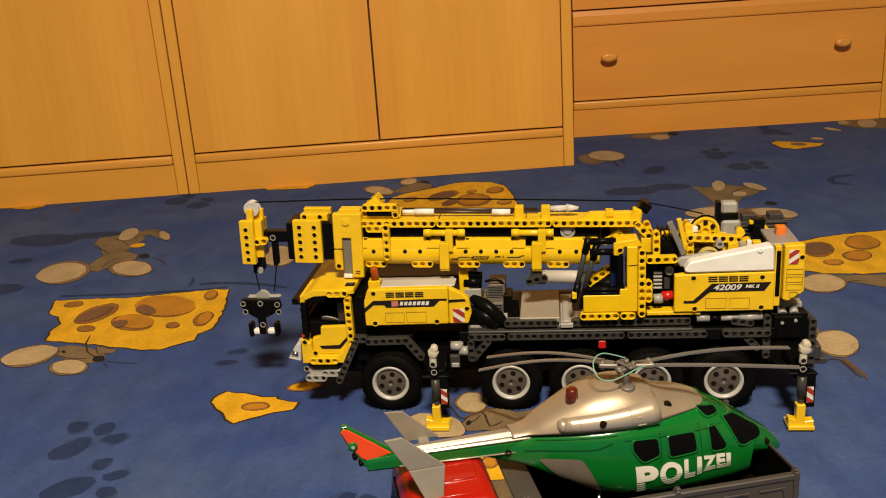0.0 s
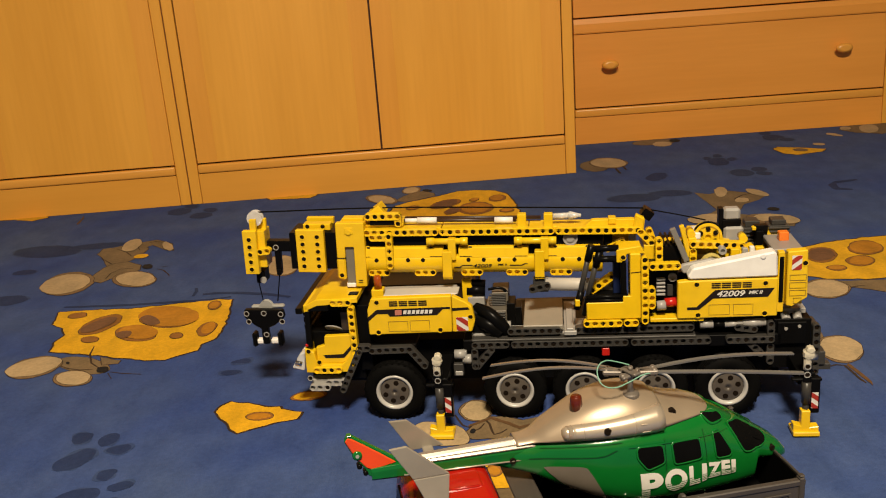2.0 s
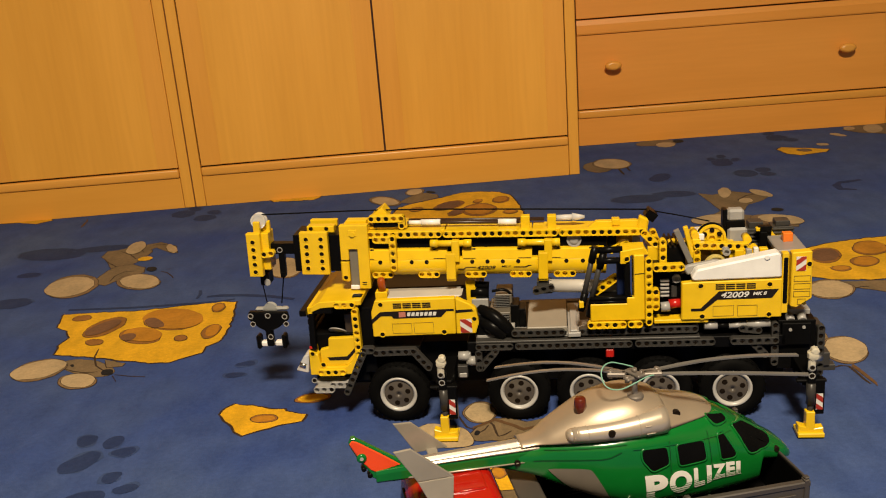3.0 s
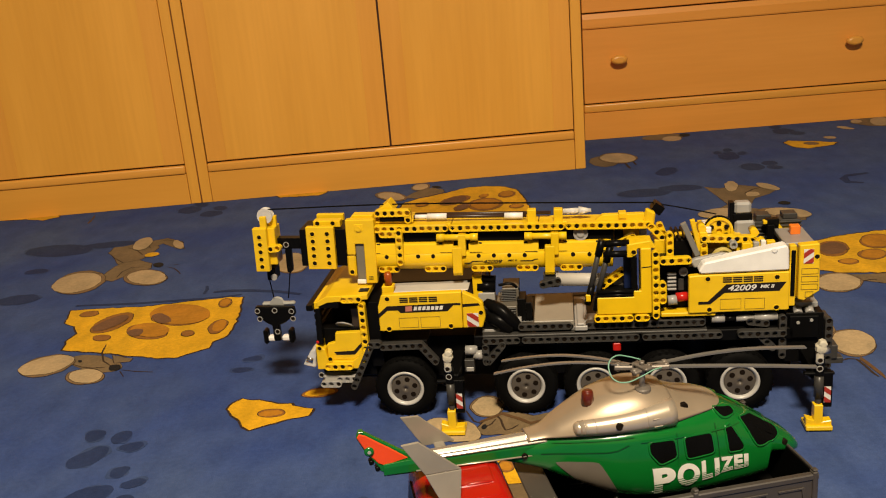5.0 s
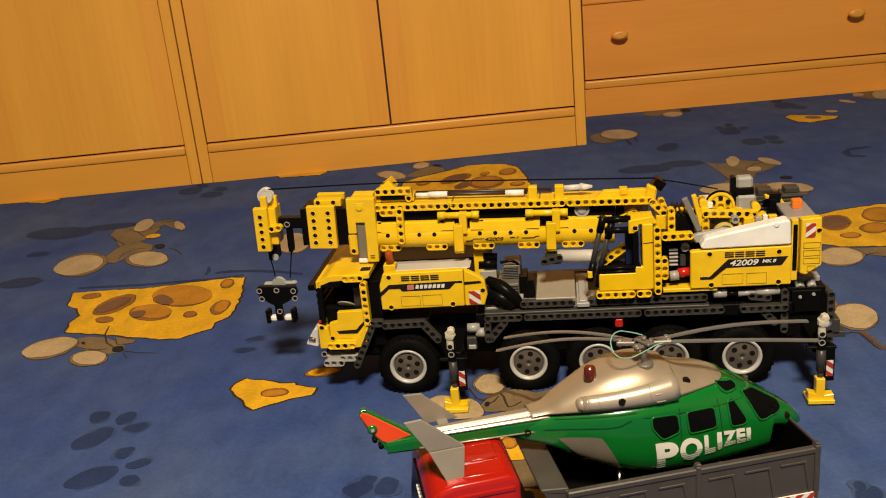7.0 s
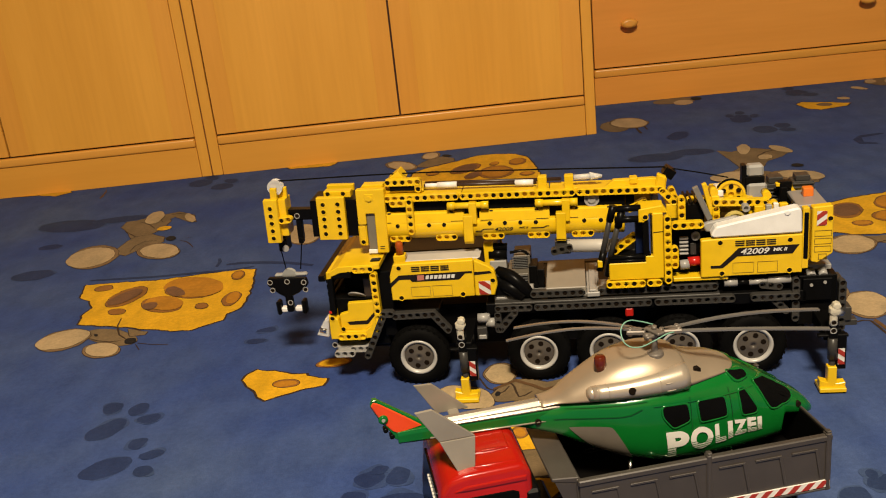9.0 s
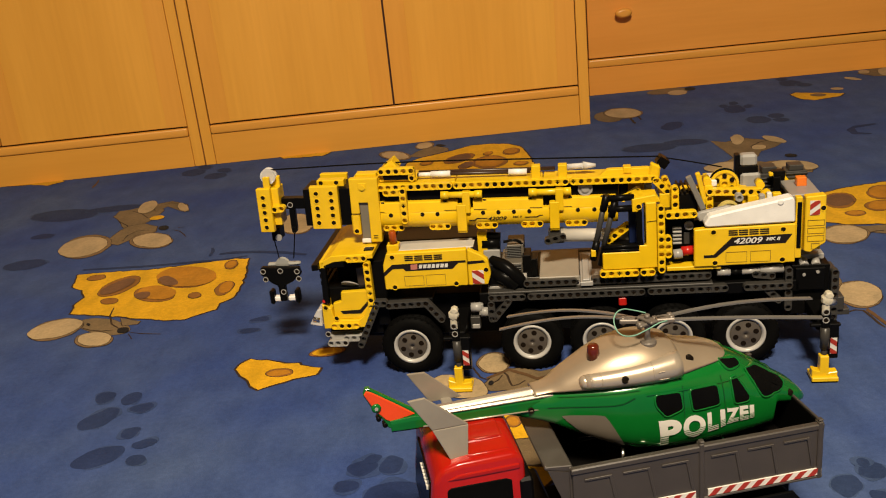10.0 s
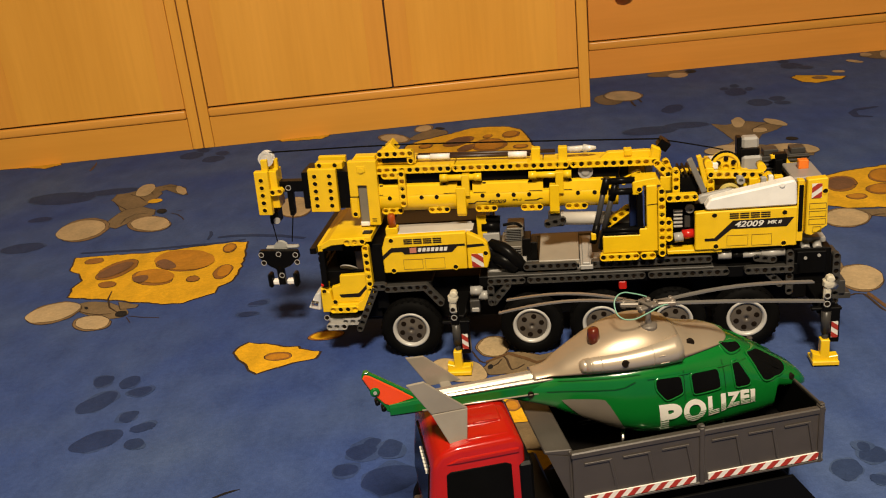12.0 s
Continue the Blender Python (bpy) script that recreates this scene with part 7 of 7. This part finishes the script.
# striped lettering that shrinks towards the nose: each letter between its four corners
LETTERS = (("P", (0.0720, 0.1161), (0.0882, 0.1154), (0.0902, 0.0955), (0.0744, 0.0936)), ("O", (0.0897, 0.1166), (0.1062, 0.1152), (0.1076, 0.0988), (0.0908, 0.0968)),
           ("L", (0.1081, 0.1157), (0.1160, 0.1159), (0.1172, 0.1008), (0.1091, 0.1000)), ("I", (0.1180, 0.1160), (0.1217, 0.1157), (0.1225, 0.1024), (0.1189, 0.1015)),
           ("Z", (0.1226, 0.1159), (0.1331, 0.1141), (0.1337, 0.1033), (0.1235, 0.1032)), ("E", (0.1337, 0.1148), (0.1408, 0.1135), (0.1419, 0.1023), (0.1343, 0.1030)),
           ("I", (0.1421, 0.1131), (0.1458, 0.1125), (0.1463, 0.1023), (0.1428, 0.1023)))
for ch, tl, tr, br, bl in LETTERS:
    def at(u, v):
        return [(bl[c] * (1 - u) + br[c] * u) * (1 - v) + (tl[c] * (1 - u) + tr[c] * u) * v for c in (0, 1)]
    me = lettering(ch, 0.025, 0.0, 0.0012)
    xs = [v.co.x for v in me.vertices]
    ys = [v.co.y for v in me.vertices]
    x_lo, x_hi, y_lo, y_hi = min(xs), max(xs), min(ys), max(ys)
    bm = bmesh.new()
    bm.from_mesh(me)
    bpy.data.meshes.remove(me)
    bmesh.ops.triangulate(bm, faces=bm.faces)
    bmesh.ops.subdivide_edges(bm, edges=[e for e in bm.edges if e.calc_length() > 0.002], cuts=3)
    for v in bm.verts:
        px, pz = at((v.co.x - x_lo) / (x_hi - x_lo), (v.co.y - y_lo) / (y_hi - y_lo))
        v.co = (px, -(hull_y(px, pz) + 0.0006 + (0.0003 if v.co.z > 0 else 0)), pz)
    letter = part("letter", bm, PRI, hull, "white striped letter")
    for k in range(4):
        v0 = 0.08 + k * 0.10
        v1 = v0 + 0.042 - k * 0.006
        hull_patch("letter_line", (at(-0.04, v0), at(1.04, v0), at(1.04, v1), at(-0.04, v1)), GRN, letter, 0.0012, -1, 8)

# tail boom, fin and stabilisers
def loft(name, prof, secs, mat, parent, label=""):
    """A closed outline prof in y, z, scaled at each station: x, middle z, width scale, height scale."""
    bm = bmesh.new()
    k = len(prof)
    rings = [[bm.verts.new((x, y * w, z + v * h)) for y, v in prof] for x, z, w, h in secs]
    for p, q in zip(rings, rings[1:]):
        for j in range(k):
            bm.faces.new((p[j], p[(j + 1) % k], q[(j + 1) % k], q[j]))
    bm.faces.new(rings[0])
    bm.faces.new(rings[-1])
    bmesh.ops.recalc_face_normals(bm, faces=bm.faces)
    bmesh.ops.bevel(bm, geom=[e for e in bm.edges], offset=0.00015, segments=1, affect="EDGES")
    return part(name, bm, mat, parent, label)


tail = loft("tail_boom", [(-0.0075, 0.0062), (-0.0085, 0.0030), (-0.0080, -0.0035), (-0.0050, -0.0058), (0.0050, -0.0058), (0.0080, -0.0035), (0.0085, 0.0030), (0.0075, 0.0062)],
            ((-0.112, 0.1342, 0.45, 0.80), (-0.095, 0.1345, 0.62, 0.92), (-0.05, 0.1338, 0.82, 0.97), (-0.005, 0.1330, 1.05, 1.05), (0.006, 0.1328, 1.12, 1.1)), GRN, heli, "green tail boom with silver top")
cover = loft("boom_cover", [(-0.0080, -0.0004), (-0.0080, 0.0002), (-0.0067, 0.0015), (-0.0063, 0.0006), (-0.0044, 0.0012), (-0.0040, 0.0004), (-0.0014, 0.0032), (0.0014, 0.0036), (0.0040, 0.0006), (0.0044, 0.0012), (0.0063, 0.0006), (0.0080, 0.0002), (0.0080, -0.0004)],
             ((-0.088, 0.1396, 0.80, 0.95), (0.004, 0.1390, 1.22, 1.15)), SILB, tail, "ribbed bright silver boom cover")
bm = bmesh.new()
rod(bm, (-0.090, -0.0058, 0.1318), (0.002, -0.0093, 0.1292), 0.0006, 8)
part("trim_line", bm, SIL, tail, "thin silver trim line")
# tail screw hole, its inner shade put into a dark colour
bm = bmesh.new()
lathe(bm, [(0.0022, 0.002), (0.0022, -0.0006), (0.0014, -0.0006), (0.0012, 0.0004)], (-0.0131, -0.0092, 0.1300), 14, smooth=False)
part("screw_hole_shade", bm, PIN_SHADE, tail)
bm = bmesh.new()
prism(bm, [(-0.0886, 0.1290), (-0.0886, 0.1440), (-0.0963, 0.1455), (-0.1054, 0.1524), (-0.1236, 0.1664), (-0.1264, 0.1660), (-0.1282, 0.1622), (-0.1226, 0.1490), (-0.1160, 0.1388), (-0.1144, 0.1338), (-0.1082, 0.1298)], -0.0019, 0.0019, 0.0008)
fin = part("tail_fin", bm, GRN, tail, "green edged tail fin")
bm = bmesh.new()
prism(bm, [(-0.1277, 0.1622), (-0.1258, 0.1650), (-0.1222, 0.1634), (-0.1057, 0.1506), (-0.0940, 0.1408), (-0.1112, 0.1380), (-0.1151, 0.1404), (-0.1218, 0.1494)], -0.0026, 0.0026, 0.0006)
part("fin_panel", bm, FLU, fin, "bright red orange panel")
bm = bmesh.new()
box(bm, -0.1262, -0.1230, -0.0024, 0.0024, 0.1654, 0.1664, 0.0003)
part("fin_tip", bm, GRN, fin)
bm = bmesh.new()
lathe(bm, [(0.0034, 0.001), (0.0034, -0.0010), (0.0024, -0.0016), (0.0010, -0.0016)], (-0.1204, -0.0024, 0.1510), 16)
part("rotor_boss", bm, GRN, fin)
bm = bmesh.new()
lathe(bm, [(0.0013, 0.0), (0.0013, -0.0006), (0.0005, -0.0006)], (-0.1204, -0.0038, 0.1510), 12, smooth=False)
part("boss_screw", bm, LGR, fin)
for x, z in ((-0.1196, 0.1418), (-0.1158, 0.1362)):
    bm = bmesh.new()
    lathe(bm, [(0.0018, 0.0026), (0.0018, -0.0026), (0.0009, -0.0030)], (x, 0, z), 14)
    part("tail_wheel", bm, BLK, fin, "small black tail wheel")
PLATE_GREY = plastic("stabiliser_grey", (0.23, 0.205, 0.165), 0.33, metal=0.2)
for y, top, low in ((-0.040, [(-0.1024, 0.1728), (-0.0909, 0.1733), (-0.0642, 0.1486), (-0.0884, 0.1486)], [(-0.0884, 0.1484), (-0.0642, 0.1484), (-0.0671, 0.1264), (-0.0787, 0.1256)]),
                    (0.040, [(-0.0927, 0.1501), (-0.0794, 0.1492), (-0.0537, 0.1240), (-0.0780, 0.1240)], [(-0.0780, 0.1238), (-0.0537, 0.1238), (-0.0560, 0.1040), (-0.0680, 0.1030)])):
    bm = bmesh.new()
    prism(bm, top, y - 0.0010, y + 0.0010, 0.0005, seg=2)
    st = part("stabiliser", bm, PLATE_GREY, tail, "grey slanting stabiliser plate")
    if y > 0:
        continue
    bm = bmesh.new()
    prism(bm, low, y - 0.0010, y + 0.0010, 0.0005, seg=2)
    hinge = low[0][1]
    for v in bm.verts:
        v.co.y += math.copysign(0.16 * (hinge - v.co.z), y)
    part("end_plate", bm, PLATE_GREY, st, "bent lower end of the plate")
bm = bmesh.new()
box(bm, -0.082, -0.070, -0.040, 0.004, 0.1340, 0.1362, 0.0006)
box(bm, -0.070, -0.062, 0.002, 0.040, 0.1238, 0.1256, 0.0006)
part("stabiliser_spar", bm, PLATE_GREY, tail)

# rotor
HUBM = plastic("worn_hub_metal", (0.15, 0.13, 0.11), 0.5, 0.2, metal=0.4)
bm = bmesh.new()
lathe(bm, [(0.0060, -0.004), (0.0062, 0.0012), (0.0056, 0.0022), (0.0040, 0.0026), (0.0024, 0.0030), (0.0020, 0.0060), (0.0020, 0.0165)], (0, 0, 0), 22, smooth=False)
rotor = part("rotor_mast", bm, HUBM, heli, "metal rotor mast on a round base", pose(0.0735, -0.012, 0.1680, 90, 0, 0))
bm = bmesh.new()
box(bm, -0.0085, 0.0085, -0.0030, 0.0030, 0.0075, 0.0100, 0.0008)
box(bm, -0.0030, 0.0030, -0.0075, 0.0075, 0.0100, 0.0125, 0.0008)
rod(bm, (0, 0, 0.0120), (0, 0, 0.0150), 0.0018, 12)
rod(bm, (-0.0070, 0, 0.0065), (-0.0070, 0, 0.0112), 0.0017, 10)
rod(bm, (0.0070, 0, 0.0065), (0.0070, 0, 0.0112), 0.0017, 10)
part("rotor_head", bm, HUBM, rotor, "cross-shaped metal rotor head", pose(0, 0.0068, 0, -90, 0, 0) @ pose(0, 0, 0, 0, 0, 20))
BLADE = plastic("blade_grey", (0.165, 0.155, 0.140), 0.16, metal=0.4)
HUB_Z, HUB_Y = 0.1845, -0.012
for tx, ty, arch in ((-0.0232, 0.0387, 0.0060), (-0.0122, 0.0577, 0.0065), (0.1880, -0.0300, 0.0010), (0.1985, 0.0005, 0.0045)):
    bm = bmesh.new()
    a, q = Vector((0.0735, HUB_Y, HUB_Z)), Vector((tx, ty + HUB_Y, HUB_Z - 0.0060))
    d = (q - a)
    n = Vector((-d.y, d.x, 0)).normalized()
    prev = None
    for i in range(11):
        t = 0.08 + 0.92 * i / 10
        w = 0.0014 if i < 2 else 0.0016
        p = a + d * t + Vector((0, 0, arch * math.sin(math.pi * t)))
        cur = [bm.verts.new(p + n * s * w + Vector((0, 0, h))) for s, h in ((-1, 0), (1, 0.0003), (1, 0.0014), (-1, 0.0012))]
        if prev:
            for j in range(4):
                bm.faces.new((prev[j], prev[(j + 1) % 4], cur[(j + 1) % 4], cur[j]))
        else:
            bm.faces.new(cur)
        prev = cur
    bm.faces.new(prev)
    bmesh.ops.recalc_face_normals(bm, faces=bm.faces)
    part("rotor_blade", bm, BLADE, heli, "grey drooping rotor blade")
    bm = bmesh.new()
    box(bm, 0.006, 0.019, -0.0026, 0.0026, -0.0010, 0.0022, 0.0007)
    rod(bm, (0.0165, 0, -0.0022), (0.0165, 0, 0.0034), 0.0016, 10)
    part("blade_grip", bm, HUBM, heli, "metal blade grip", Matrix.Translation(a) @ pose(0, 0, 0, 0, 0, math.degrees(math.atan2(d.y, d.x))))
tube("hub_wire", [(0.0734, -0.010, 0.1901), (0.0648, -0.008, 0.1930), (0.0562, -0.008, 0.1949), (0.0507, -0.010, 0.1922), (0.0490, -0.014, 0.1869), (0.0505, -0.019, 0.1826), (0.0577, -0.021, 0.1802), (0.0690, -0.020, 0.1820), (0.0825, -0.018, 0.1853), (0.0952, -0.016, 0.1827)], 0.0005, TEA, heli, "pale green wire round the hub")

# skids
for y in (-0.024, 0.024):
    bm = bmesh.new()
    rod(bm, (0.030, y * 1.15, BED_B + 0.0072), (0.158, y * 1.15, BED_B + 0.0072), 0.0028, 12)
    rod(bm, (0.046, y * 1.1, BED_B + 0.007), (0.052, y * 0.6, 0.095), 0.0018, 10)
    rod(bm, (0.128, y * 1.1, BED_B + 0.007), (0.126, y * 0.6, 0.090), 0.0018, 10)
    part("skid", bm, CHR, heli, "chrome landing skid")
    bm = bmesh.new()
    lathe(bm, [(0.003, -0.003), (0.0072, -0.003), (0.0078, 0), (0.0072, 0.003), (0.003, 0.003)], (0.064, y * 1.3, BED_B + 0.0135), 18)
    part("skid_wheel", bm, CHR, heli, "small metal wheel")
